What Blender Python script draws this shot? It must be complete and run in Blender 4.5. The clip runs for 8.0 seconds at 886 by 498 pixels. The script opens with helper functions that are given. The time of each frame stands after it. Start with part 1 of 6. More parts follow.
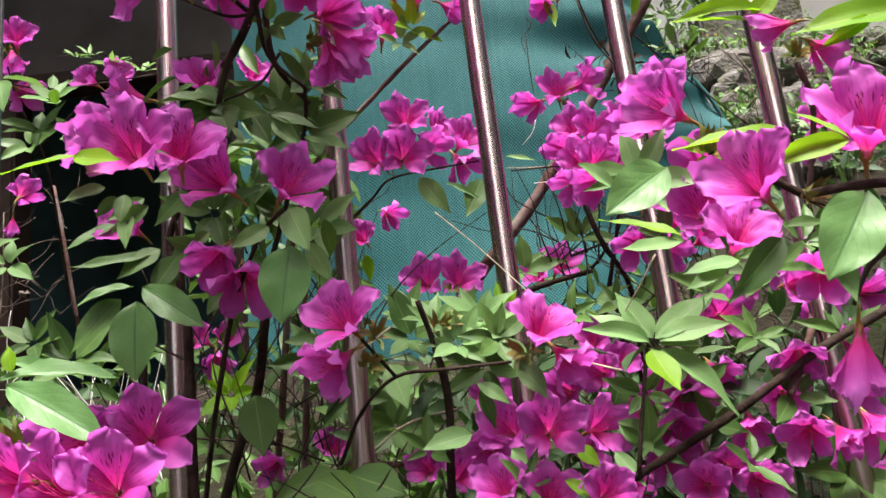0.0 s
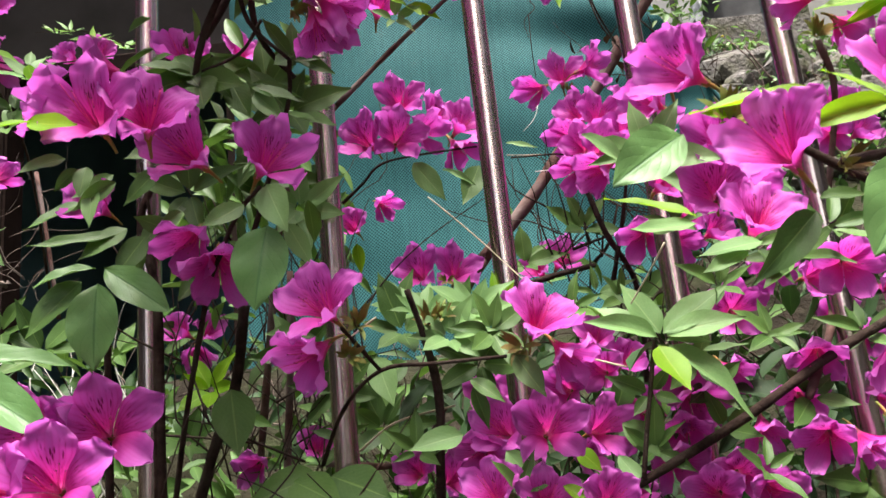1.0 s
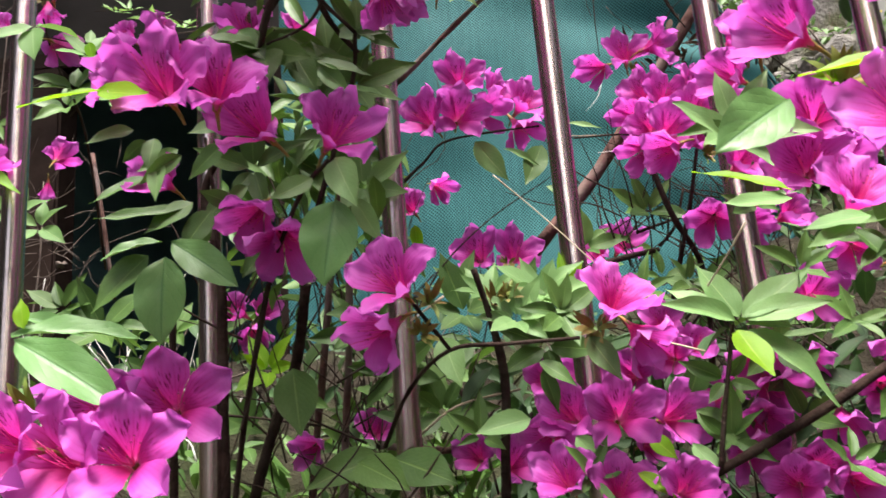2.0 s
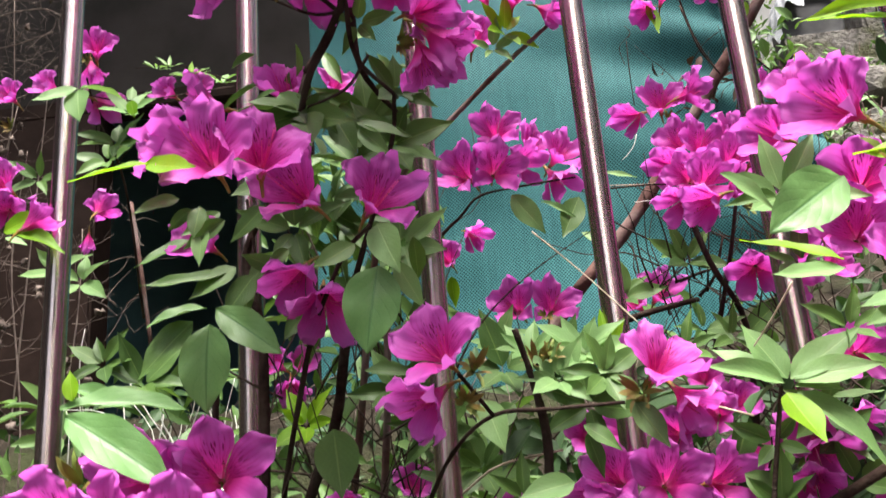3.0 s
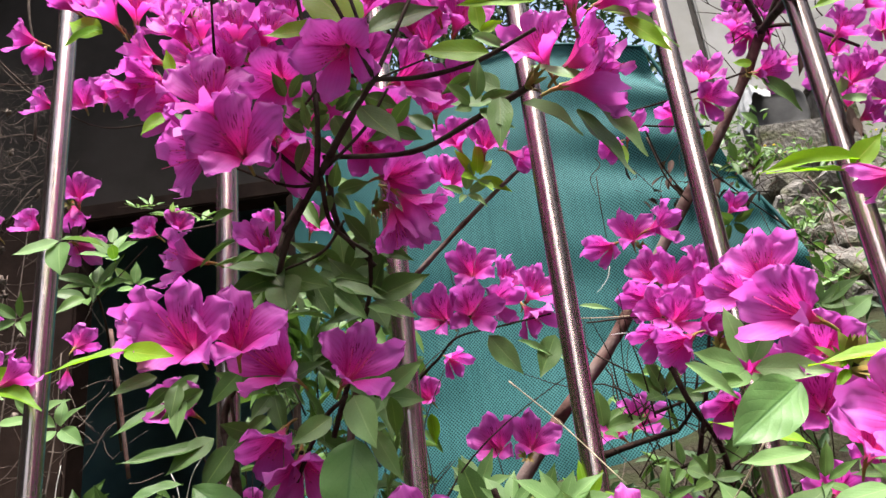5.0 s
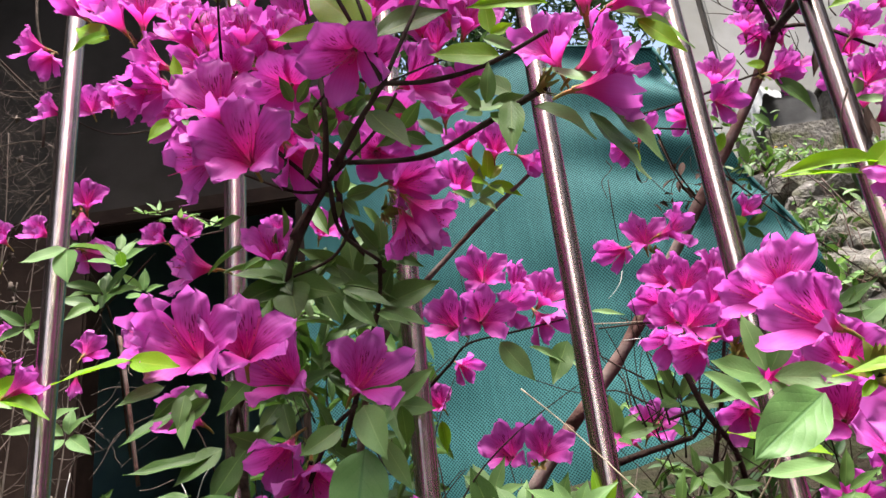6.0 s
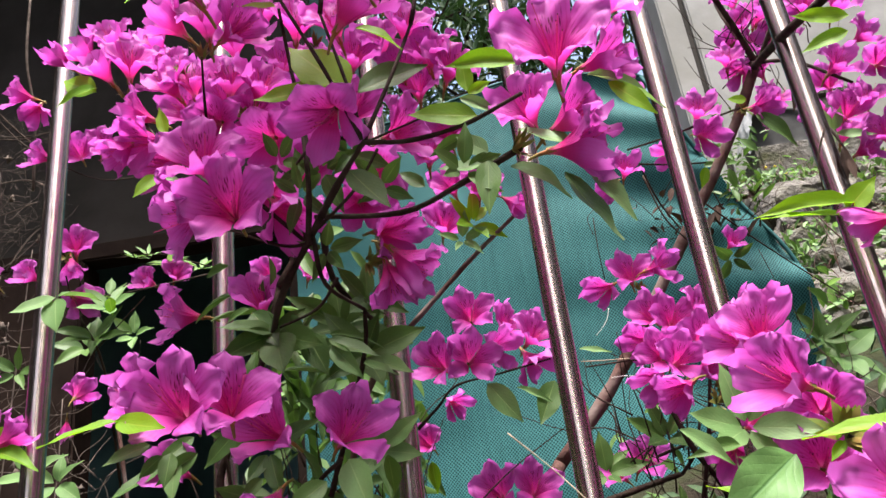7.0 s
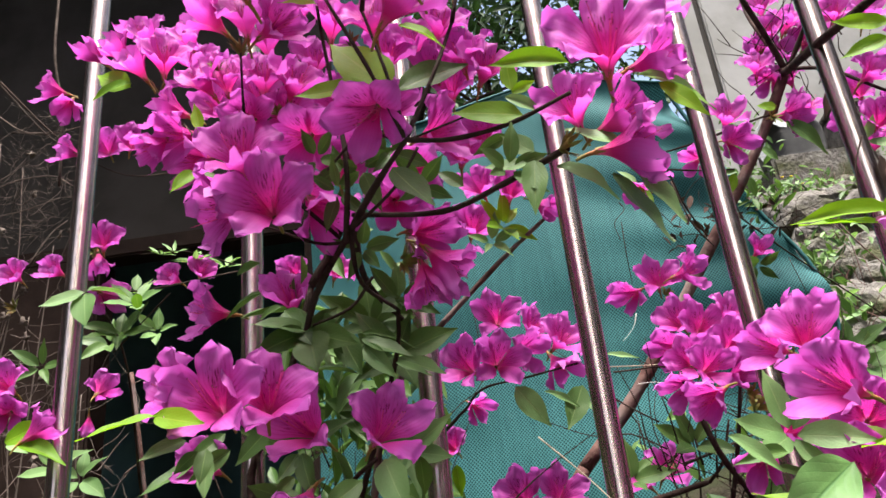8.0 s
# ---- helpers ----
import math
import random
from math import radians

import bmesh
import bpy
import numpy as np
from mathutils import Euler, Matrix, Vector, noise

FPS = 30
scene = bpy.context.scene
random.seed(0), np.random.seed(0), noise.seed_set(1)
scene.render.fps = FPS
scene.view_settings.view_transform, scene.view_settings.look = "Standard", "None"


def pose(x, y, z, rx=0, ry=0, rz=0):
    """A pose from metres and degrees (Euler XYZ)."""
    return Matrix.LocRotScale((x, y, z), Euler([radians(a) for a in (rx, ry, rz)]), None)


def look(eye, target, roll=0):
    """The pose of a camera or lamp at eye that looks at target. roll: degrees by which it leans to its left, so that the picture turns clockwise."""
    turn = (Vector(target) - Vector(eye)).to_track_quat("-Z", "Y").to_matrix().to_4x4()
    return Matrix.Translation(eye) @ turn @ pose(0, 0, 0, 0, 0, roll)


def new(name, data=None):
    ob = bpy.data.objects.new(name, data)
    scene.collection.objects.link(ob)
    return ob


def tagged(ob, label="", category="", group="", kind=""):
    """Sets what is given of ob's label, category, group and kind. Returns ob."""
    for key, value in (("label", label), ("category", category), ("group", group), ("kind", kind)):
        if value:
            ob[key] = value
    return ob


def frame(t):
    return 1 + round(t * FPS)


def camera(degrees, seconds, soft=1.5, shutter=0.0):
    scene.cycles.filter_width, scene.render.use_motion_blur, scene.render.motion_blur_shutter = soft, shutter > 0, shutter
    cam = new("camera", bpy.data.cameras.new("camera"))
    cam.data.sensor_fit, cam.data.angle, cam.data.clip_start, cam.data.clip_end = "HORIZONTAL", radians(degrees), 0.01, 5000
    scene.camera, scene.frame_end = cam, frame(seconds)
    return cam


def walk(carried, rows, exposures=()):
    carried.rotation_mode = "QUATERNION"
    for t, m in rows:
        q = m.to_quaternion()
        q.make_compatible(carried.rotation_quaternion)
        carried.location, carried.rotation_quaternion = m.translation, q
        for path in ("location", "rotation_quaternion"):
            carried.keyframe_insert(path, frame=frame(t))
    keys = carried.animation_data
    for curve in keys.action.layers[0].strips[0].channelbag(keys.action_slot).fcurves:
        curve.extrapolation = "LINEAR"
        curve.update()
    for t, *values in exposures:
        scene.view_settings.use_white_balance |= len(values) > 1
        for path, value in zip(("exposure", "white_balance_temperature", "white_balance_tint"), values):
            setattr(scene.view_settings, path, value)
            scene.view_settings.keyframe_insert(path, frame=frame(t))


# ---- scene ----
cam = camera(57.1, 8.0, shutter=0.5)
PATH = [
    (0, (0.002, 0.003, 1.501), (-0.003, 1.941, 1.998), -6.8),
    (0.5, (-0.006, 0.018, 1.505), (-0.019, 1.95, 2.022), -6.6),
    (1, (0.009, 0.06, 1.499), (-0.001, 1.995, 2.004), -6.0),
    (1.5, (0.001, 0.074, 1.495), (-0.042, 2.013, 1.984), -5.5),
    (1.7, (-0.007, 0.082, 1.492), (-0.077, 2.021, 1.98), -5.2),
    (2.8, (-0.025, 0.071, 1.518), (-0.187, 1.988, 2.062), -4.3),
    (3, (-0.025, 0.074, 1.521), (-0.19, 1.984, 2.09), -4.7),
    (3.5, (-0.01, 0.059, 1.55), (-0.156, 1.953, 2.177), -5.8),
    (4, (-0.002, 0.043, 1.575), (-0.107, 1.916, 2.269), -6.6),
    (4.5, (-0.007, 0.039, 1.578), (-0.103, 1.896, 2.315), -6.5),
    (6, (-0.011, 0.051, 1.585), (-0.134, 1.896, 2.346), -6.5),
    (6.5, (-0.004, 0.044, 1.593), (-0.118, 1.883, 2.37), -7.0),
    (7, (0.003, 0.035, 1.603), (-0.102, 1.863, 2.408), -7.6),
    (7.5, (-0.006, 0.037, 1.604), (-0.115, 1.859, 2.421), -7.1),
    (8, (-0.02, 0.038, 1.604), (-0.145, 1.859, 2.422), -6.3),
]
walk(cam, [(t, look(eye, target, roll)) for t, eye, target, roll in PATH],
     [(0.0, 1.44), (1.5, 1.48), (3.0, 1.66), (3.6, 1.66), (4.0, 1.57), (4.5, 1.53), (8.0, 1.47)])

# ---------------------------------------------------------------- daylight
world = bpy.data.worlds.new("overcast_sky")
scene.world = world
world.use_nodes = True
wn = world.node_tree
bg = wn.nodes["Background"]
sky = wn.nodes.new("ShaderNodeTexSky")
sky.sky_type, sky.sun_disc = "NISHITA", False
sky.sun_elevation, sky.sun_rotation = radians(74), radians(170)
sky.air_density, sky.dust_density, sky.ozone_density = 1.0, 6.0, 0.5
wn.links.new(sky.outputs[0], bg.inputs[0])
bg.inputs[1].default_value = 0.15

sun = new("sun", bpy.data.lights.new("sun", "SUN"))
sun.data.energy, sun.data.angle, sun.data.color = 4.8, radians(22), (1.0, 0.97, 0.93)
sun.matrix_world = look((0.25, -1.4, 5.0), (0, 0, 0))


# ---------------------------------------------------------------- materials
def nodes_of(name):
    m = bpy.data.materials.new(name)
    m.use_nodes = True
    t = m.node_tree
    return m, t, t.nodes["Principled BSDF"]


def add(t, kind, **inputs):
    n = t.nodes.new("ShaderNode" + kind)
    for k, v in inputs.items():
        n.inputs[k.replace("_", " ")].default_value = v
    return n


def ramp(t, src, stops):
    r = add(t, "ValToRGB")
    e = r.color_ramp.elements
    while len(e) < len(stops):
        e.new(0.5)
    for s, (p, c) in zip(e, stops):
        s.position, s.color = p, (*c, 1)
    t.links.new(src, r.inputs[0])
    return r.outputs[0]


def mixed(t, fac, a, b, mode="MIX"):
    n = t.nodes.new("ShaderNodeMix")
    n.data_type, n.blend_type = "RGBA", mode
    for sock, v in ((n.inputs[0], fac), (n.inputs[6], a), (n.inputs[7], b)):
        if isinstance(v, (int, float)):
            sock.default_value = v
        elif isinstance(v, tuple):
            sock.default_value = (*v, 1)
        else:
            t.links.new(v, sock)
    return n.outputs[2]


def calc(t, op, a, b=0.0, c=0.0):
    n = t.nodes.new("ShaderNodeMath")
    n.operation = op
    for sock, v in zip(n.inputs, (a, b, c)):
        if isinstance(v, (int, float)):
            sock.default_value = v
        else:
            t.links.new(v, sock)
    return n.outputs[0]


def grain(t, scale, detail=4.0, space="Object", rough=0.55):
    co = add(t, "TexCoord")
    n = add(t, "TexNoise", Scale=scale, Detail=detail, Roughness=rough)
    t.links.new(co.outputs[space], n.inputs["Vector"])
    return n.outputs["Fac"]


def bump(t, p, height, strength, distance):
    b = add(t, "Bump", Strength=strength, Distance=distance)
    t.links.new(height, b.inputs["Height"])
    t.links.new(b.outputs[0], p.inputs["Normal"])


def leafy(t, p, colour, share, tint=(1, 1, 1)):
    """Lets a share of the light through a thin leaf or petal."""
    tr = add(t, "BsdfTranslucent")
    t.links.new(mixed(t, 1.0, colour, tint, "MULTIPLY"), tr.inputs["Color"])
    mx = add(t, "MixShader", Fac=share)
    out = t.nodes["Material Output"]
    t.links.new(p.outputs[0], mx.inputs[1])
    t.links.new(tr.outputs[0], mx.inputs[2])
    t.links.new(mx.outputs[0], out.inputs[0])
    t.links.new(colour, p.inputs["Base Color"])


def petal_material(name, spotted, dark=0.55):
    m, t, p = nodes_of(name)
    uv = add(t, "UVMap")
    sep = add(t, "SeparateXYZ")
    t.links.new(uv.outputs[0], sep.inputs[0])
    across, along = sep.outputs[0], sep.outputs[1]
    col = ramp(t, along, [(0.0, (0.80, 0.26, 0.34)), (0.20, (0.69, 0.024, 0.22)), (0.40, (0.65, 0.040, 0.33)), (0.60, (0.62, 0.085, 0.47)), (1.0, (0.70, 0.205, 0.65))])
    info = add(t, "ObjectInfo")
    col = mixed(t, calc(t, "MULTIPLY", info.outputs["Random"], 0.40), col, (0.50, 0.070, 0.45))
    n = grain(t, 160, 3)
    bend = calc(t, "MULTIPLY_ADD", n, 0.05, across)
    vein = calc(t, "POWER", calc(t, "ABSOLUTE", calc(t, "SINE", calc(t, "MULTIPLY", bend, 25.0))), 0.35)
    fade = ramp(t, along, [(0.25, (0.95, 0.95, 0.95)), (0.56, (0.75, 0.75, 0.75)), (0.76, (0.20, 0.20, 0.20)), (0.95, (0.05, 0.05, 0.05))] if spotted else [(0.25, (0.7, 0.7, 0.7)), (0.58, (0.32, 0.32, 0.32)), (0.95, (0.05, 0.05, 0.05))])
    col = mixed(t, calc(t, "MULTIPLY", calc(t, "SUBTRACT", 1.0, vein), fade), col, (0.46, 0.008, 0.17) if spotted else (0.56, 0.022, 0.26))
    if spotted:
        sc = add(t, "Mapping")
        sc.inputs["Scale"].default_value = (17.0, 7.0, 1.0)
        t.links.new(uv.outputs[0], sc.inputs[0])
        v = add(t, "TexVoronoi", Scale=1.0, Randomness=0.75)
        t.links.new(sc.outputs[0], v.inputs["Vector"])
        dot = ramp(t, v.outputs["Distance"], [(0.27, (1, 1, 1)), (0.42, (0, 0, 0))])
        side = ramp(t, calc(t, "ABSOLUTE", calc(t, "SUBTRACT", across, 0.5)), [(0.22, (1, 1, 1)), (0.36, (0, 0, 0))])
        reach = ramp(t, along, [(0.20, (0, 0, 0)), (0.30, (1, 1, 1)), (dark + 0.04, (1, 1, 1)), (dark + 0.20, (0, 0, 0))])
        col = mixed(t, calc(t, "MULTIPLY", calc(t, "MULTIPLY", dot, side), reach), col, (0.17, 0.0, 0.06))
    soft = grain(t, 45, 2)
    col = mixed(t, 0.35, col, ramp(t, soft, [(0.3, (0.72, 0.62, 0.74)), (0.7, (1, 1, 1))]), "MULTIPLY")
    p.inputs["Roughness"].default_value = 0.6
    p.inputs["Specular IOR Level"].default_value = 0.25
    bump(t, p, calc(t, "MULTIPLY_ADD", soft, 2.5, calc(t, "MULTIPLY", vein, 0.5)), 0.18, 0.0010)
    leafy(t, p, col, 0.44, (1.0, 0.82, 1.0))
    return m


def leaf_material(name, dark, light, vein_colour, share, veins, gloss, mark=0.13):
    m, t, p = nodes_of(name)
    uv = add(t, "UVMap")
    sep = add(t, "SeparateXYZ")
    t.links.new(uv.outputs[0], sep.inputs[0])
    off = calc(t, "ABSOLUTE", calc(t, "SUBTRACT", sep.outputs[0], 0.5))
    rib = ramp(t, off, [(0.012, (1, 1, 1)), (0.035, (0, 0, 0))])
    slant = calc(t, "SUBTRACT", sep.outputs[1], calc(t, "MULTIPLY", calc(t, "POWER", off, 1.15), 0.95))
    wave = calc(t, "ABSOLUTE", calc(t, "SINE", calc(t, "MULTIPLY", slant, 3.14159 * veins)))
    side = ramp(t, wave, [(0.0, (1, 1, 1)), (0.13, (0, 0, 0))])
    info = add(t, "ObjectInfo")
    geo = add(t, "NewGeometry")
    rnd = calc(t, "FRACT", calc(t, "ADD", info.outputs["Random"], geo.outputs["Random Per Island"]))
    blotch = grain(t, 38, 4)
    col = mixed(t, calc(t, "MULTIPLY_ADD", blotch, 0.5, calc(t, "MULTIPLY", rnd, 0.55)), dark, light)
    col = mixed(t, calc(t, "MULTIPLY", side, mark), col, vein_colour)
    col = mixed(t, calc(t, "MULTIPLY", rib, 0.6), col, vein_colour)
    speck = ramp(t, grain(t, 210, 2), [(0.68, (0, 0, 0)), (0.74, (1, 1, 1))])
    col = mixed(t, calc(t, "MULTIPLY", speck, 0.25), col, (0.20, 0.16, 0.06))
    p.inputs["Roughness"].default_value = gloss
    p.inputs["Specular IOR Level"].default_value = 0.30
    quilt = calc(t, "MULTIPLY", wave, 0.16)
    h = calc(t, "SUBTRACT", calc(t, "MULTIPLY_ADD", blotch, 0.4, quilt), calc(t, "ADD", calc(t, "MULTIPLY", side, 0.6), rib))
    bump(t, p, h, 0.24, 0.0012)
    leafy(t, p, col, share, (1.0, 1.0, 0.60))
    return m


def plain_material(name, a, b, scale, rough, relief=0.3, metal=0.0, second=None, dist=0.004, shine=0.25):
    m, t, p = nodes_of(name)
    n = grain(t, scale, 6)
    col = ramp(t, n, [(0.3, a), (0.7, b)])
    if second:
        s2, c2 = second
        col = mixed(t, ramp(t, grain(t, s2, 4), [(0.45, (0, 0, 0)), (0.65, (1, 1, 1))]), col, c2)
    t.links.new(col, p.inputs["Base Color"])
    p.inputs["Roughness"].default_value, p.inputs["Metallic"].default_value = rough, metal
    p.inputs["Specular IOR Level"].default_value = shine
    bump(t, p, grain(t, scale * 3, 5), relief, dist)
    return m


PETAL = petal_material("petal_magenta", False)
PETAL_SPOT = petal_material("petal_magenta_spotted", True)
PETAL_FLECK = petal_material("petal_magenta_flecked", True, 0.40)
LEAF = leaf_material("leaf_mature", (0.035, 0.084, 0.018), (0.100, 0.190, 0.042), (0.16, 0.26, 0.07), 0.28, 9, 0.48)
# darkened leaf green: far trees, weeds, and shade painted into inner shrub clumps
LEAF_DIMMED = leaf_material("leaf_dimmed_green", (0.014, 0.038, 0.012), (0.040, 0.085, 0.026), (0.05, 0.10, 0.03), 0.22, 8, 0.6)
LEAF_YOUNG = leaf_material("leaf_young", (0.125, 0.30, 0.012), (0.27, 0.485, 0.018), (0.36, 0.52, 0.06), 0.55, 8, 0.48)
LEAF_PALE = leaf_material("leaf_pale", (0.118, 0.240, 0.070), (0.235, 0.390, 0.150), (0.29, 0.43, 0.17), 0.35, 8, 0.50)
LEAF_BROAD = leaf_material("leaf_broad_veined", (0.082, 0.190, 0.052), (0.155, 0.290, 0.095), (0.040, 0.12, 0.030), 0.28, 6, 0.42, 0.3)
BARK = plain_material("bark", (0.012, 0.007, 0.006), (0.045, 0.028, 0.022), 90, 0.85, 0.7, second=(25, (0.050, 0.038, 0.030)), dist=0.003, shine=0.06)
BARK_WARM = plain_material("bark_reddish", (0.06, 0.030, 0.026), (0.14, 0.080, 0.068), 60, 0.8, 0.6, second=(14, (0.17, 0.13, 0.12)), dist=0.003, shine=0.06)
STRAW = plain_material("dry_straw", (0.28, 0.22, 0.15), (0.50, 0.42, 0.31), 80, 0.8)
DRY = plain_material("dry_twig", (0.060, 0.046, 0.040), (0.160, 0.128, 0.108), 80, 0.85, shine=0.06)
PALE_STALK = plain_material("bleached_stalk", (0.45, 0.44, 0.40), (0.62, 0.61, 0.57), 60, 0.7)
DEAD = leaf_material("leaf_dead", (0.020, 0.010, 0.008), (0.050, 0.026, 0.018), (0.07, 0.04, 0.03), 0.1, 8, 0.95)
SCALE = plain_material("bud_scale", (0.12, 0.12, 0.025), (0.22, 0.09, 0.028), 140, 0.6, 0.2, second=(70, (0.16, 0.23, 0.045)), dist=0.001)
TUB = plain_material("dark_grey_plastic", (0.040, 0.040, 0.041), (0.068, 0.067, 0.066), 12, 0.55, 0.1, shine=0.06)
CALYX = plain_material("calyx", (0.10, 0.13, 0.03), (0.30, 0.20, 0.05), 150, 0.6, second=(60, (0.32, 0.10, 0.03)), dist=0.001)
STAMEN = plain_material("stamen", (0.55, 0.02, 0.16), (0.62, 0.06, 0.26), 120, 0.5, 0.05)
ANTHER = plain_material("anther", (0.08, 0.005, 0.03), (0.16, 0.02, 0.06), 120, 0.7, 0.05)
SOIL = plain_material("soil", (0.010, 0.008, 0.006), (0.032, 0.026, 0.019), 22, 0.95, 0.8, second=(5, (0.026, 0.030, 0.014)), dist=0.02, shine=0.06)
PAVING = plain_material("paving", (0.038, 0.037, 0.036), (0.066, 0.064, 0.062), 9, 0.85, 0.4)
STONE = plain_material("stone", (0.065, 0.059, 0.053), (0.205, 0.19, 0.174), 16, 0.9, 0.9, second=(5.0, (0.060, 0.062, 0.032)), dist=0.03, shine=0.06)
CONCRETE = plain_material("concrete", (0.20, 0.197, 0.19), (0.30, 0.296, 0.286), 3.0, 0.9, 0.4, second=(1.3, (0.22, 0.215, 0.195)), dist=0.01, shine=0.06)
FASCIA = plain_material("dark_weathered_board", (0.025, 0.0225, 0.020), (0.046, 0.041, 0.037), 5, 0.75, 0.3, shine=0.06)
POST = plain_material("brown_painted_post", (0.016, 0.010, 0.008), (0.030, 0.019, 0.015), 14, 0.75, 0.3, shine=0.06)
DARK = plain_material("dark_interior", (0.045, 0.095, 0.100), (0.085, 0.160, 0.165), 4, 0.8, 0.2, shine=0.06)
CLOTH = plain_material("pale_plastic_sheet", (0.15, 0.155, 0.16), (0.27, 0.275, 0.28), 8, 0.5, 0.5, dist=0.02)
WALL = plain_material("dark_rendered_wall", (0.026, 0.024, 0.022), (0.050, 0.045, 0.042), 2, 0.9, 0.3, shine=0.06)
YELLOW = plain_material("yellow_petal", (0.60, 0.45, 0.02), (0.75, 0.60, 0.04), 50, 0.6, 0.1)


def steel_material():
    """Bronze-tinted tube, machine-polished round and round, so that its gloss draws out along the bar."""
    m, t, p = nodes_of("bronze_tinted_steel")
    co = add(t, "TexCoord")
    mp = add(t, "Mapping")
    mp.inputs["Scale"].default_value = (6, 6, 420)
    t.links.new(co.outputs["Object"], mp.inputs[0])
    n = add(t, "TexNoise", Scale=1.0, Detail=3.0)
    t.links.new(mp.outputs[0], n.inputs["Vector"])
    spot = grain(t, 60, 5)
    t.links.new(mixed(t, ramp(t, spot, [(0.5, (0, 0, 0)), (0.75, (1, 1, 1))]), (0.47, 0.39, 0.365), (0.37, 0.30, 0.28)), p.inputs["Base Color"])
    t.links.new(calc(t, "MULTIPLY_ADD", n.outputs["Fac"], 0.06, 0.215), p.inputs["Roughness"])
    p.inputs["Metallic"].default_value = 1.0
    p.inputs["Anisotropic"].default_value, p.inputs["Anisotropic Rotation"].default_value = 1.0, 0.25
    round_bar = add(t, "Tangent")
    round_bar.direction_type, round_bar.axis = "RADIAL", "Z"
    t.links.new(round_bar.outputs[0], p.inputs["Tangent"])
    bump(t, p, n.outputs["Fac"], 0.25, 0.0006)
    return m


STEEL = steel_material()


def net_material():
    """Woven green shade cloth: knitted strands with rows of small holes between them."""
    m, t, p = nodes_of("green_shade_net")
    uv = add(t, "UVMap")
    sep = add(t, "SeparateXYZ")
    wob = add(t, "TexNoise", Scale=2.5, Detail=2.0)
    t.links.new(uv.outputs[0], wob.inputs["Vector"])
    t.links.new(uv.outputs[0], sep.inputs[0])
    lift = calc(t, "MULTIPLY", wob.outputs["Fac"], 0.06)
    a = calc(t, "MULTIPLY", calc(t, "ADD", sep.outputs[0], lift), math.pi / NET_CELL)
    b = calc(t, "MULTIPLY", calc(t, "ADD", sep.outputs[1], lift), math.pi / (NET_CELL * 1.05))
    s1 = calc(t, "ABSOLUTE", calc(t, "SINE", calc(t, "ADD", a, b)))
    s2 = calc(t, "ABSOLUTE", calc(t, "SINE", calc(t, "SUBTRACT", a, b)))
    hole = calc(t, "MULTIPLY", s1, s2)
    big = grain(t, 2.2, 4)
    col = mixed(t, ramp(t, big, [(0.30, (0, 0, 0)), (0.72, (1, 1, 1))]), (0.034, 0.140, 0.146), (0.066, 0.214, 0.218))
    col = mixed(t, ramp(t, hole, [(0.25, (0, 0, 0)), (0.60, (0.95, 0.95, 0.95))]), col, (0.010, 0.046, 0.048))
    warp = add(t, "Mapping")
    warp.inputs["Scale"].default_value = (90.0, 3.0, 1.0)
    t.links.new(uv.outputs[0], warp.inputs[0])
    thread = add(t, "TexNoise", Scale=1.0, Detail=3.0)
    t.links.new(warp.outputs[0], thread.inputs["Vector"])
    col = mixed(t, 0.32, col, ramp(t, thread.outputs["Fac"], [(0.3, (0.55, 0.58, 0.58)), (0.7, (1.25, 1.2, 1.2))]), "MULTIPLY")
    dust = ramp(t, grain(t, 14, 5), [(0.62, (0, 0, 0)), (0.85, (1, 1, 1))])
    col = mixed(t, calc(t, "MULTIPLY", dust, 0.2), col, (0.16, 0.24, 0.23))
    p.inputs["Roughness"].default_value = 0.6
    p.inputs["Specular IOR Level"].default_value = 0.1
    bump(t, p, hole, 0.3, 0.002)
    leafy(t, p, col, 0.15)
    return m


NET_CELL = 0.0090
NET = net_material()


# ---------------------------------------------------------------- building blocks
def mesh_of(name, bm, *materials):
    me = bpy.data.meshes.new(name)
    bm.to_mesh(me)
    bm.free()
    for m in materials:
        me.materials.append(m)
    return me


def smooth(me):
    me.polygons.foreach_set("use_smooth", [True] * len(me.polygons))
    return me


def part(name, bm, material, parent, label="", shade=True):
    me = mesh_of(name, bm, material)
    if shade:
        smooth(me)
    return tagged(piece(name, me, parent, Matrix.Identity(4)), label)


def piece(name, me, parent, m):
    """A part laid out in the place's own coordinates, or in those of a part that holds it."""
    ob = new(name, me)
    ob.parent = parent
    ob.matrix_basis = Matrix.Translation(-parent.location) @ m if parent.type == "EMPTY" else m
    return ob


def box(bm, lo, hi, bevel=0.0):
    c = [(a + b) / 2 for a, b in zip(lo, hi)]
    s = [b - a for a, b in zip(lo, hi)]
    r = bmesh.ops.create_cube(bm, size=1, matrix=Matrix.LocRotScale(c, None, s))
    if bevel:
        es = {e for v in r["verts"] for e in v.link_edges}
        bmesh.ops.bevel(bm, geom=list(es), offset=bevel, segments=2, affect="EDGES")
    return bm


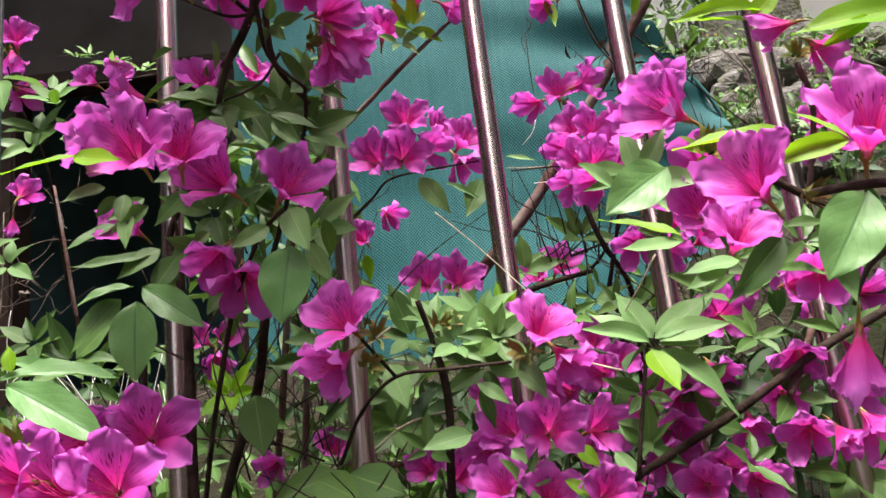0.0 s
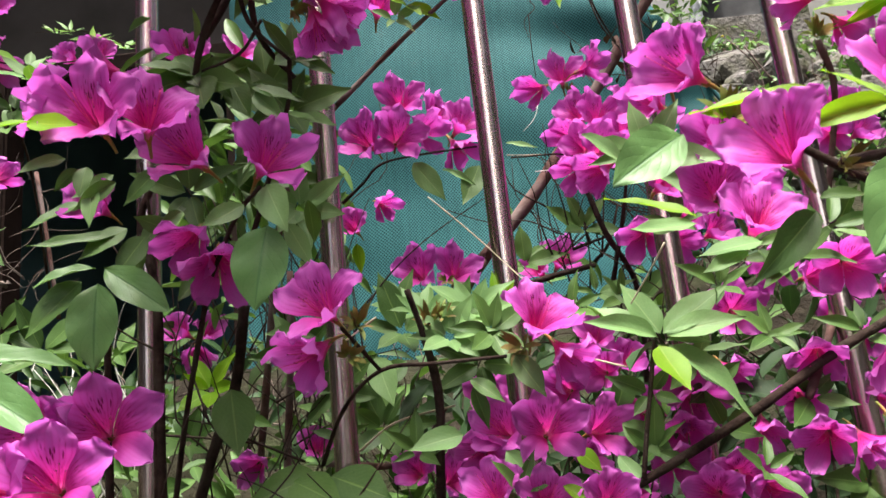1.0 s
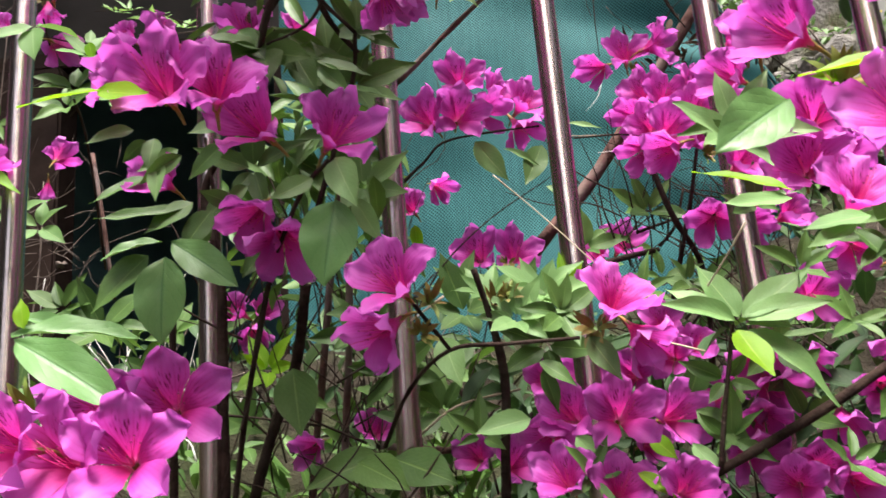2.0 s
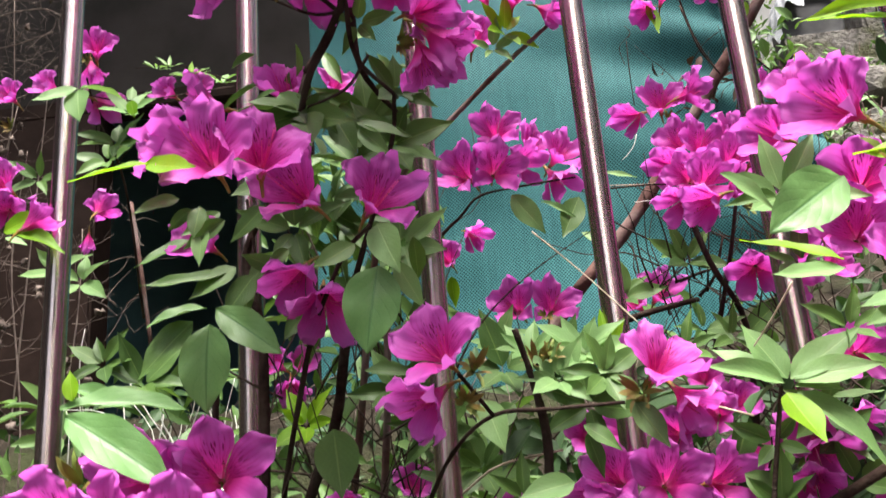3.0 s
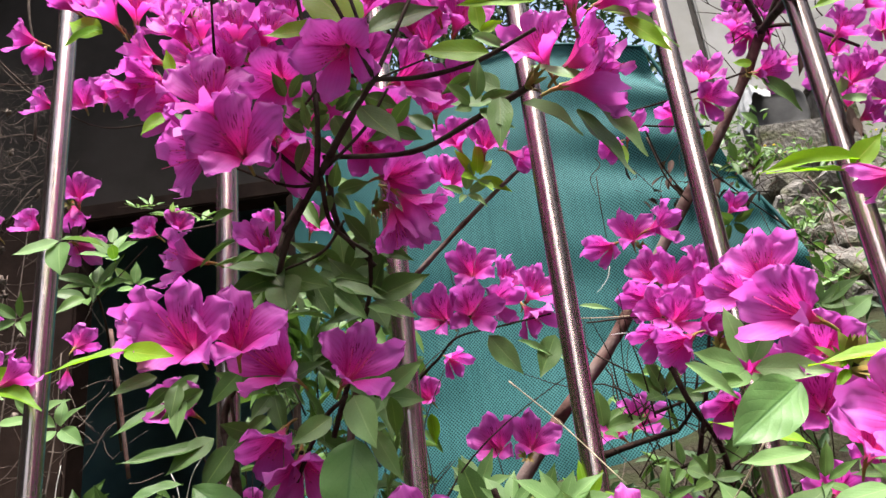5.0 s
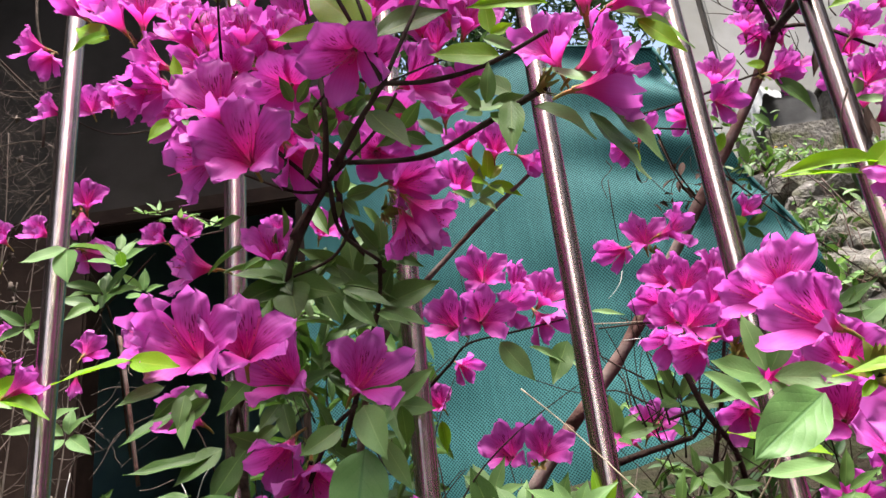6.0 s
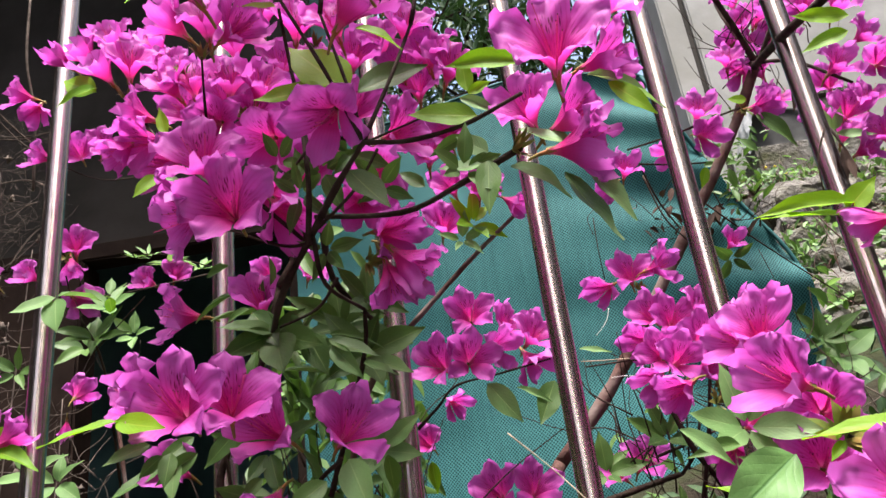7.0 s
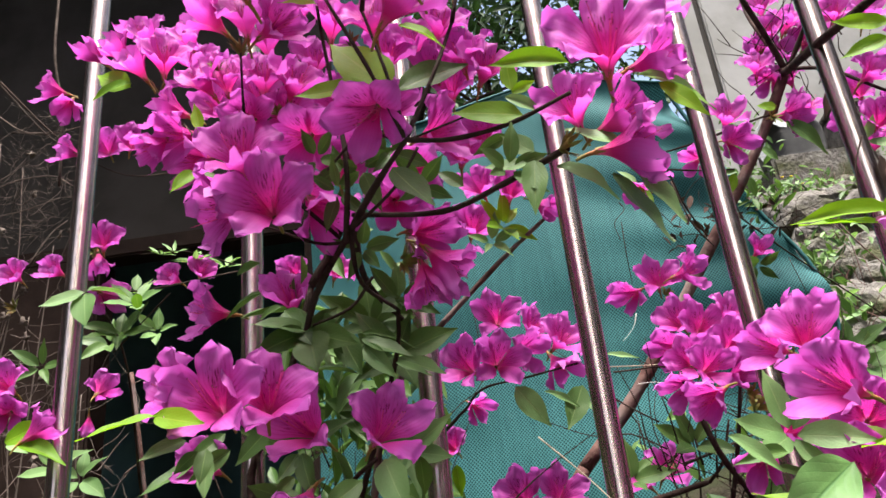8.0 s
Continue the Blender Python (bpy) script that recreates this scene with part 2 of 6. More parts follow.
def tube(bm, pts, r0, r1, sides=7, steps=5, knobs=0.0):
    """A tapered, smoothly bent stem through a few places."""
    P = [Vector(p) for p in pts]
    P = [P[0] * 2 - P[1], *P, P[-1] * 2 - P[-2]]
    line = []
    for i in range(1, len(P) - 2):
        a, b, c, d = P[i - 1:i + 3]
        for k in range(steps):
            s = k / steps
            line.append(0.5 * (2 * b + (c - a) * s + (2 * a - 5 * b + 4 * c - d) * s * s + (3 * b - a - 3 * c + d) * s ** 3))
    line.append(P[-2])
    ring, side = None, Vector((0.31, 0.87, 0.2))
    for i, p in enumerate(line):
        d = (line[min(i + 1, len(line) - 1)] - line[max(i - 1, 0)]).normalized()
        side = (side - d * side.dot(d)).normalized()
        other = d.cross(side)
        r = r0 + (r1 - r0) * i / (len(line) - 1)
        r *= 1 + knobs * noise.noise(p * 55)
        now = [bm.verts.new(p + (side * math.cos(a) + other * math.sin(a)) * r) for a in (math.tau * k / sides for k in range(sides))]
        if ring:
            for k in range(sides):
                bm.faces.new((ring[k], ring[(k + 1) % sides], now[(k + 1) % sides], now[k]))
        else:
            bm.faces.new(now[::-1])
        ring = now
    bm.faces.new(ring)
    return bm


def grid(bm, nu, nv, place):
    """A sheet of nu by nv cells with its own uv; place(u, v) gives each point."""
    layer = bm.loops.layers.uv.verify()
    vs = [[bm.verts.new(place(i / nu, j / nv)) for j in range(nv + 1)] for i in range(nu + 1)]
    for i in range(nu):
        for j in range(nv):
            f = bm.faces.new((vs[i][j], vs[i + 1][j], vs[i + 1][j + 1], vs[i][j + 1]))
            for l, (a, b) in zip(f.loops, ((i, j), (i + 1, j), (i + 1, j + 1), (i, j + 1))):
                l[layer].uv = (b / nv, a / nu)
    return bm


# ---------------------------------------------------------------- azalea flower, 60 mm across at size 1
def petal_mesh(k, openness, seed, slim=1.0):
    rng = random.Random(seed * 17 + k)
    phi = math.pi / 2 + (0.0, 1.12, 2.42, 3.86, 5.16)[k] + rng.uniform(-0.10, 0.10)
    d, e = Vector((math.cos(phi), math.sin(phi), 0)), Vector((-math.sin(phi), math.cos(phi), 0))
    reach = (0.0450, 0.0430, 0.0375, 0.0375, 0.0430)[k] * rng.uniform(0.94, 1.06)
    wide = rng.uniform(0.0118, 0.0138) * slim * (0.86 if k in (2, 3) else 1.0)
    curl, tilt, ph = rng.uniform(-0.003, 0.004), rng.uniform(-0.32, 0.32), rng.uniform(0, 6)
    bend, blunt = rng.uniform(-0.6, 0.7), rng.uniform(1.7, 2.4)
    own = openness * rng.uniform(0.80, 1.10) * (0.86 if k == 0 else 1.0)

    def place(u, v):
        s = (v - 0.5) * 2
        k1 = min(1.0, u / 0.42)
        lobe = max(0.0, (u - 0.42) / 0.58)
        r = 0.0019 + (0.0056 + 0.0046 * own) * k1 ** 1.5 + (reach - 0.0110) * lobe ** 0.95 * (0.25 + 0.75 * own)
        z = 0.020 * k1 ** 0.9 + (0.026 - 0.019 * own) * lobe - 0.012 * bend * lobe ** 2.5 + 0.003 * math.sin(lobe * math.pi)
        tube_w = r * math.tan(math.pi / 5) * (1.12 if slim == 1 else 1.0)
        if lobe <= 0.42:
            lobe_w = wide * (1 - 0.24 * ((0.42 - lobe) / 0.42) ** 1.5)
        else:
            lobe_w = wide * max(0.0, 1 - ((lobe - 0.42) / 0.583) ** blunt) ** 0.62
        b = min(1.0, lobe / 0.26)
        b = b * b * (3 - 2 * b)
        w = tube_w * (1 - b) + max(lobe_w, 0.0010) * b if lobe > 0 else tube_w
        edge = s * s
        z += lobe * edge * (0.0028 + curl) + tilt * s * w * min(1, lobe * 1.6)
        z += 0.0034 * lobe * math.sin(s * 4.4 + ph) * abs(s) + 0.0013 * lobe * math.sin(u * 19 + s * 5 + ph)
        z += 0.0027 * lobe * edge * math.sin(u * 23 + ph * 2 + s * 3) + 0.0010 * lobe * edge * math.sin(u * 47 + ph)
        z -= 0.0026 * math.exp(-(s * 4) ** 2) * min(1, lobe * 3) * (1 - lobe * 0.6)
        w *= 1 + 0.06 * math.sin(u * 24 + ph + s) * lobe
        return d * (r - 0.002 * edge * lobe - 0.0008 * lobe ** 8 * math.exp(-(s * 5) ** 2)) + e * s * w + Vector((0, 0, z))

    return smooth(mesh_of("petal", grid(bmesh.new(), 20, 10, place), PETAL_SPOT if k == 0 else PETAL_FLECK if k in (1, 4) else PETAL))


def stamen_mesh(seed):
    rng = random.Random(seed)
    bm = bmesh.new()
    for i in range(7):
        a = math.pi / 2 + rng.uniform(-2.2, 2.2) + math.pi
        lean, far = rng.uniform(0.003, 0.010), rng.uniform(0.028, 0.037) * (1.25 if i == 0 else 1)
        d = Vector((math.cos(a), math.sin(a), 0))
        tip = d * lean + Vector((0, 0.006, far))
        tube(bm, [(0, 0, 0.004), d * lean * 0.45 + Vector((0, 0, far * 0.55)), tip], 0.00040, 0.00028, 4, 3)
    base = len(bm.faces)
    bm.faces.ensure_lookup_table()
    tips = [bm.faces[(i + 1) * base // 7 - 1].calc_center_median() for i in range(7)]
    for q in tips:
        made = bmesh.ops.create_icosphere(bm, subdivisions=1, radius=0.00055, matrix=Matrix.Translation(q))
        for f in {f for v in made["verts"] for f in v.link_faces}:
            f.material_index = 1
    return smooth(mesh_of("stamen_tuft", bm, STAMEN, ANTHER))


def cup_mesh():
    bm = tube(bmesh.new(), [(0.002, -0.004, -0.016), (0.001, -0.001, -0.008), (0, 0, 0.001)], 0.0010, 0.0018, 6, 3)
    for k in range(5):
        a = math.tau * k / 5
        d, e = Vector((math.cos(a), math.sin(a), 0)), Vector((-math.sin(a), math.cos(a), 0))
        grid(bm, 3, 2, lambda u, v: d * (0.0022 + 0.0015 * u) + e * (v - 0.5) * 0.003 * (1 - u * 0.8) + Vector((0, 0, -0.002 + 0.008 * u)))
    return smooth(mesh_of("flower", bm, CALYX))


OPEN = (0.76, 0.72, 0.60, 0.42, 0.18, 0.80, 0.68, 0.78, 0.70, 0.60)
PETALS = [[petal_mesh(k, o, s, 0.97 if s > 6 else 1.0) for k in range(5)] for s, o in enumerate(OPEN)]
STAMENS = [stamen_mesh(s) for s in range(3)]
CUP = cup_mesh()
flower_count = 0


def aim(place, axis, spin, size):
    z = Vector(axis).normalized()
    up = Vector((0, 0, 1)) if abs(z.z) < 0.94 else Vector((0, 1, 0))
    x = up.cross(z).normalized()
    y = z.cross(x)
    rot = Matrix((x, y, z)).transposed().to_4x4() @ Matrix.Rotation(radians(spin), 4, "Z")
    return Matrix.Translation(place) @ rot @ Matrix.Diagonal((size, size, size, 1))


def bloom(shrub, mouth, axis, size=1.0, kind=0, spin=0):
    """One azalea flower whose open mouth is centred on a place and faces along axis."""
    global flower_count
    flower_count += 1
    z = Vector(axis).normalized()
    f = piece("flower", CUP, shrub, aim(Vector(mouth) - z * 0.023 * size, z, spin, size))
    if kind < 2 and flower_count % 2:
        kind += 5
    for me in PETALS[kind]:
        piece("petal", me, f, Matrix.Identity(4))
    if kind != 4:
        piece("stamen_tuft", STAMENS[flower_count % 3], f, Matrix.Identity(4))
    return f


# ---------------------------------------------------------------- leaves, unit length along x
def leaf_shape(width, fold, droop, twist, blunt=1.0):
    def place(u, v):
        s = (v - 0.5) * 2
        w = width * math.sin(math.pi * min(1, u ** (0.82 * blunt))) ** 0.85 * (1 - 0.25 * u) * 0.62
        w *= 1 - 0.45 * max(0.0, (u - 0.72) / 0.28) ** 0.8
        w = max(w, 0.012 if 0 < u < 1 else 0.004)
        wave = 0.015 * math.sin(u * 13 + s) * abs(s)
        a = twist * u
        y, z = s * w, abs(s) * w * fold + wave
        return Vector((u - 0.08 * droop * u * u, y * math.cos(a) - z * math.sin(a), y * math.sin(a) + z * math.cos(a) - droop * u * u))
    return place


def broad_shape(width, fold, droop, twist):
    plain = leaf_shape(width, fold, droop, twist)

    def place(u, v):
        s = (v - 0.5) * 2
        w = width * 0.53 * math.sin(math.pi * u ** 0.93) ** 0.72 * (1 - 0.45 * max(0.0, (u - 0.8) / 0.2) ** 1.5)
        p = plain(u, 0.5)
        return p + Vector((0, s * max(w, 0.006), abs(s) * w * fold + 0.018 * math.sin(u * 15 + s * 2) * abs(s)))
    return place


SHAPES = [leaf_shape(0.38, 0.34, 0.12, 0.3), leaf_shape(0.33, 0.50, 0.24, -0.35), leaf_shape(0.41, 0.18, 0.07, 0.15), leaf_shape(0.36, 0.28, -0.10, -0.25)]
BROAD = [broad_shape(0.64, 0.20, 0.12, 0.1), broad_shape(0.58, 0.28, 0.18, -0.12)]
MATURE = [smooth(mesh_of("leaf", grid(bmesh.new(), 9, 4, s), LEAF)) for s in SHAPES]
YOUNG = [smooth(mesh_of("leaf", grid(bmesh.new(), 9, 4, s), LEAF_YOUNG)) for s in SHAPES]
VEINED = [smooth(mesh_of("leaf", grid(bmesh.new(), 12, 8, s), LEAF_BROAD)) for s in BROAD]
PALE = [smooth(mesh_of("leaf", grid(bmesh.new(), 9, 4, s), LEAF_PALE)) for s in SHAPES]
WITHERED = [smooth(mesh_of("leaf", grid(bmesh.new(), 9, 4, s), DEAD)) for s in SHAPES]
KINDS = {"d": WITHERED, "m": MATURE, "y": YOUNG, "b": VEINED, "p": PALE}
leaf_count = 0


def leaf(shrub, stalk, tip, facing, kind="m", broad=1.0):
    """One leaf from its stalk to its tip, its upper side turned to facing."""
    global leaf_count
    leaf_count += 1
    a, b = Vector(stalk), Vector(tip)
    x = (b - a)
    n = x.length
    x.normalize()
    z = Vector(facing)
    z = (z - x * z.dot(x)).normalized()
    m = Matrix((x, z.cross(x), z)).transposed().to_4x4()
    mesh = KINDS[kind][leaf_count % len(KINDS[kind])]
    return piece("leaf", mesh, shrub, Matrix.Translation(a) @ m @ Matrix.Diagonal((n, n * broad, n, 1)))


def rosette(shrub, place, axis, length, count, kind="m", spread=0.9, seed=0, broad=1.0):
    """A whorl of leaves round the end of a twig."""
    rng = random.Random(seed)
    z = Vector(axis).normalized()
    x = z.orthogonal().normalized()
    y = z.cross(x)
    for k in range(count):
        a = math.tau * (k + rng.uniform(-0.25, 0.25)) / count
        out = x * math.cos(a) + y * math.sin(a)
        d = (out * spread + z * rng.uniform(0.15, 0.75)).normalized()
        n = length * rng.uniform(0.7, 1.1)
        leaf(shrub, Vector(place) + d * 0.004, Vector(place) + d * n, z + out * -0.15, kind, broad * rng.uniform(0.85, 1.1))


def tuft_mesh(seed):
    """Bud scales and young leaf tips at the foot of a cluster of flowers."""
    rng = random.Random(seed)
    bm = bmesh.new()
    for k in range(16):
        a, h = rng.uniform(0, math.tau), rng.uniform(0.1, 1.0)
        out = Vector((math.cos(a), math.sin(a), 0))
        e = Vector((-math.sin(a), math.cos(a), 0))
        n, w = rng.uniform(0.007, 0.015), rng.uniform(0.0009, 0.0018)
        grid(bm, 4, 2, lambda u, v: out * (0.001 + n * u * (0.35 + 0.5 * h)) + e * (v - 0.5) * 2 * w * math.sin(math.pi * (0.12 + 0.86 * u)) + Vector((0, 0, n * u * (1.1 - 0.7 * h * u) - 0.004)))
    return smooth(mesh_of("bud_scale_tuft", bm, SCALE))


TUFTS = [tuft_mesh(s) for s in (3, 4)]
tuft_count = 0


def tuft(shrub, place, axis, size=1.0):
    global tuft_count
    tuft_count += 1
    return piece("bud_scale_tuft", TUFTS[tuft_count % 2], shrub, aim(place, axis, tuft_count * 40, size))


def branch(shrub, pts, r0, r1, material=None, name="branch", knobs=0.25):
    return part(name, tube(bmesh.new(), pts, r0, r1, 8 if r0 > 0.003 else 5, 5, knobs), material or BARK, shrub)


def shrub_at(place, label):
    e = tagged(new("azalea_shrub"), label, "shrub", "azaleas by the fence")
    e.location = place
    return e


def clump(parent, name, lo, hi, count, length, material, seed, lean=(0, -0.5, 0.7), twigs=0):
    """Leaves of the shaded depth of a shrub, too many and too small to tell apart."""
    rng = random.Random(seed)
    verts, faces, uvs = [], [], []
    for _ in range(count):
        p = Vector([rng.uniform(a, b) for a, b in zip(lo, hi)])
        d = Vector([rng.uniform(-1, 1) for _ in range(3)]).normalized()
        d.z -= 0.15
        z = Vector(lean) + Vector([rng.uniform(-0.7, 0.7) for _ in range(3)])
        d.normalize()
        z = (z - d * z.dot(d)).normalized()
        y = z.cross(d)
        n = length * rng.uniform(0.6, 1.25)
        w = rng.uniform(0.32, 0.48)
        base = len(verts)
        for u, s in ((0, 0.05), (0.3, 0.8), (0.6, 0.85), (0.85, 0.45), (1, 0.03)):
            for v in (-1, 0, 1):
                verts.append(p + d * u * n + y * v * s * w * n * 0.5 + z * ((abs(v) * s * 0.12 - 0.14 * u * u) * n))
                uvs.append((0.5 + v * 0.5, u))
        for i in range(4):
            for j in range(2):
                q = base + i * 3 + j
                faces.append((q, q + 3, q + 4, q + 1))
    me = bpy.data.meshes.new(name)
    me.from_pydata(verts, [], faces)
    layer = me.uv_layers.new(name="UVMap")
    order = [v for f in faces for v in f]
    layer.data.foreach_set("uv", [c for v in order for c in uvs[v]])
    me.materials.append(material)
    ob = piece(name, smooth(me), parent, Matrix.Identity(4))
    return tagged(ob, kind="stuff")


def tangle(parent, name, lo, hi, count, length, radius, material, seed, rise=0.5):
    """Thin bare twigs and stalks, too many to tell apart."""
    rng = random.Random(seed)
    bm = bmesh.new()
    for _ in range(count):
        p = Vector([rng.uniform(a, b) for a, b in zip(lo, hi)])
        d = Vector((rng.uniform(-1, 1), rng.uniform(-0.5, 0.5), rng.uniform(-0.3, 1) + rise)).normalized()
        n = length * rng.uniform(0.5, 1.3)
        q = [p + d * n * k + Vector([rng.uniform(-0.10, 0.10) * n * min(1, 2 * k) for _ in range(3)]) for k in (0, 0.33, 0.66, 1)]
        tube(bm, q, radius * rng.uniform(0.7, 1.3), radius * 0.4, 4, 3)
    return tagged(part(name, bm, material, parent), kind="stuff")


# ---------------------------------------------------------------- ground, bed and hillside
bm = grid(bmesh.new(), 12, 12, lambda u, v: Vector(((u - 0.5) * 600, (v - 0.5) * 600, 0)))
tagged(new("ground", mesh_of("ground", bm, PAVING)), "grey paved ground in front of the planted bank", "ground", kind="structure")


def dry_weed(place, height, lean, seed):
    """A dead, branching stalk whose side twigs end in small bristly seed heads."""
    rng = random.Random(seed)
    weed = tagged(new("dry_weed"), "dead greyish-brown weed stalk with bristly seed heads", "dry weed", "dry weeds beside the lean-to")
    weed.location = place
    foot = Vector(place)
    top = foot + Vector((lean, rng.uniform(-0.05, 0.05), height))
    bend = Vector((rng.uniform(-0.03, 0.03), 0, 0))
    part("stalk", tube(bmesh.new(), [foot, foot.lerp(top, 0.4) + bend, foot.lerp(top, 0.75) - bend, top], 0.0022, 0.0010, 6, 5, 0.3), DRY, weed)
    for k in range(9):
        a = foot.lerp(top, 0.45 + 0.06 * k)
        d = Vector((rng.uniform(-1, 1), rng.uniform(-0.6, 0.3), rng.uniform(-0.15, 0.7))).normalized()
        n = rng.uniform(0.05, 0.12)
        tip = a + d * n
        side = part("twig", tube(bmesh.new(), [a, a + d * n * 0.5 + Vector((0, 0, -0.010)), tip], 0.0010, 0.0006, 5, 4), DRY, weed)
        bm = bmesh.new()
        bmesh.ops.create_icosphere(bm, subdivisions=2, radius=1, matrix=Matrix.Identity(4))
        for v in bm.verts:
            v.co = tip + v.co * (rng.uniform(0.006, 0.012) if rng.random() < 0.4 else 0.0016)
        part("seed_head", bm, DRY, side, "bristly brown seed head")
    return weed


def bank_height(x, y):
    z = 1.20 + 0.02 * noise.noise(Vector((x * 6, y * 6, 0)))
    k = max(0.0, min(1.0, (y - 1.15) / 0.95))
    z += 0.56 * k * k * (3 - 2 * k)
    right = 1 / (1 + math.exp(-(x - 0.55 - 0.12 * (y - 2)) * 6))
    z += right * max(0.0, min(3.6, (y - 1.8) * 0.72, 1.62 + (y - 4.1) * 0.5))
    z += (1 - right) * max(0.0, min(6, (y - 3.0) * 0.35))
    z += 0.09 * max(0, min(1, y - 1.6)) * noise.noise(Vector((x * 2.2, y * 2.2, 3)))
    return z


bm = grid(bmesh.new(), 90, 110, lambda u, v: Vector(((u - 0.45) * 16, 0.47 + 14 * v * v, bank_height((u - 0.45) * 16, 0.47 + 14 * v * v))))
tagged(new("bank", smooth(mesh_of("bank", bm, SOIL))), "dark soil bank rising behind the fence", "ground", kind="structure")
bm = box(bmesh.new(), (-8, 0.36, 0), (9, 0.50, 1.19), 0.015)
tagged(new("wall_planter", mesh_of("wall_planter", bm, STONE)), "low stone retaining wall of the planted bed", "wall", kind="structure")


def boulder(p, s, seed, parent):
    rng = random.Random(seed)
    bm = bmesh.new()
    bmesh.ops.create_icosphere(bm, subdivisions=2, radius=1)
    for v in bm.verts:
        k = 1 + 0.35 * noise.noise(v.co * 1.3 + Vector((seed * 3.1, 0, 0))) + 0.12 * noise.noise(v.co * 3.7 + Vector((0, seed, 0)))
        v.co = Vector((v.co.x * s[0] * k, v.co.y * s[1] * k, v.co.z * s[2] * k))
    return piece("stone", mesh_of("stone", bm, STONE), parent, pose(*p, rng.uniform(-15, 15), rng.uniform(-15, 15), rng.uniform(0, 360)))


rubble = tagged(new("stone_slope"), "rough grey fieldstones set into the overgrown bank", "stones")
rng = random.Random(5)
for i in range(280):
    y = rng.uniform(2.5, 5.1)
    x = rng.uniform(0.55, 1.1) + (y - 2.0) * rng.uniform(0.15, 0.75)
    s = rng.uniform(0.035, 0.10) * (1.7 if i % 9 == 0 and y < 4.0 else 1)
    boulder((x, y, bank_height(x, y) + s * 0.15), (s * 1.3, s, s * 0.75), i, rubble)

# concrete retaining wall above the slope
bm = box(bmesh.new(), (1.58, 5.2, 3.3), (1.745, 5.5, 7.6), 0.012)
box(bm, (1.792, 5.2, 3.3), (7.0, 5.5, 7.6), 0.012)
tagged(new("wall_concrete", mesh_of("wall_concrete", bm, CONCRETE)), "pale grey concrete wall with a dark vertical joint", "wall", kind="structure")

tagged(new("trim_joint", mesh_of("trim_joint", box(bmesh.new(), (1.7455, 5.235, 3.3), (1.7915, 5.45, 7.6)), FASCIA)), "dark filler in the joint of the concrete wall", "joint", kind="structure")

# plain unseen walls behind and beside the camera, added to shape skylight and bar reflections
for n, (lo, hi) in enumerate((((-9.0, -7, 0), (-3.6, -6.7, 11)), ((0.3, -7, 0), (9.0, -6.7, 11)), ((-9.3, -7, 0), (-9.0, 9, 12)), ((9.0, -7, 0), (9.3, 9, 10)))):
    w = new("wall_lane_%d" % (n + 1), mesh_of("wall_lane", box(bmesh.new(), lo, hi), WALL))
    tagged(w, "plain dark wall beside the lane, added out of view" if n > 1 else "plain dark wall across the lane, added out of view", "wall", kind="structure")

# ---------------------------------------------------------------- dark lean-to and shade net
shed = tagged(new("lean_to_shed"), "dark weathered lean-to with an open, unlit front", "shed")
shed.location = (-1.4, 2.4, 1.4)
part("fascia", box(bmesh.new(), (-2.9, 2.30, 2.80), (-0.50, 2.36, 4.6), 0.006), FASCIA, shed, "dark grey-brown weathered board", False)
part("lintel", box(bmesh.new(), (-2.9, 2.275, 2.74), (-0.50, 2.36, 2.797), 0.006), POST, shed, "", False)
part("post", box(bmesh.new(), (-1.62, 2.26, 1.2), (-1.25, 2.37, 2.737), 0.008), POST, shed, "brown painted post", False)
part("post", box(bmesh.new(), (-0.60, 2.27, 1.2), (-0.51, 2.36, 2.737), 0.008), POST, shed, "brown painted post", False)
part("back_wall", box(bmesh.new(), (-2.9, 3.4, 1.2), (-0.45, 3.46, 4.6)), DARK, shed, "", False)
part("side_wall", box(bmesh.new(), (-0.50, 2.36, 1.2), (-0.44, 3.4, 4.6)), DARK, shed, "", False)
part("side_wall", box(bmesh.new(), (-2.96, 2.36, 1.2), (-2.9, 3.4, 4.6)), DARK, shed, "", False)
part("roof", box(bmesh.new(), (-3.6, 1.45, 4.603), (-0.3, 3.5, 4.66)), FASCIA, shed, "", False)

net = tagged(new("shade_net"), "teal green shade net hung as a slack screen", "net")
net.location = (0.1, 2.2, 1.4)


def net_place(u, v):
    z = 1.66 + 1.39 * v
    right = 0.55 + 0.34 * math.sin(math.pi * min(1, max(0, 1.02 - v)) ** 1.3) * (1 - v) ** 0.25
    x = -0.56 + (right + 0.56) * u
    sag = 0.007 * math.sin(u * 9 + v * 3) + 0.004 * math.sin(v * 11 - u * 5) + 0.055 * u ** 3 * math.sin(v * 16 + u * 4) * (1 - v) + 0.014 * u ** 4 * math.sin(v * 46 + u * 9)
    y = 2.2 + sag + 0.012 * noise.noise(Vector((x * 5, z * 5, 0)))
    drop = 0.05 * math.sin(u * 7) * v ** 6
    return Vector((x, y, z - drop))


bm = grid(bmesh.new(), 80, 120, net_place)
layer = bm.loops.layers.uv.verify()
for f in bm.faces:
    for l in f.loops:
        l[layer].uv = (l.vert.co.x, l.vert.co.z)
part("cloth", bm, NET, net)
hem = [net_place(1, v / 6) + Vector((0, -0.004, 0)) for v in range(7)]
part("hem_cord", tube(bmesh.new(), hem, 0.006, 0.006, 6, 6), NET, net)
hem = [net_place(u / 6, 1) + Vector((0, -0.004, 0)) for u in range(7)]
part("hem_cord", tube(bmesh.new(), hem, 0.005, 0.005, 6, 6), NET, net)

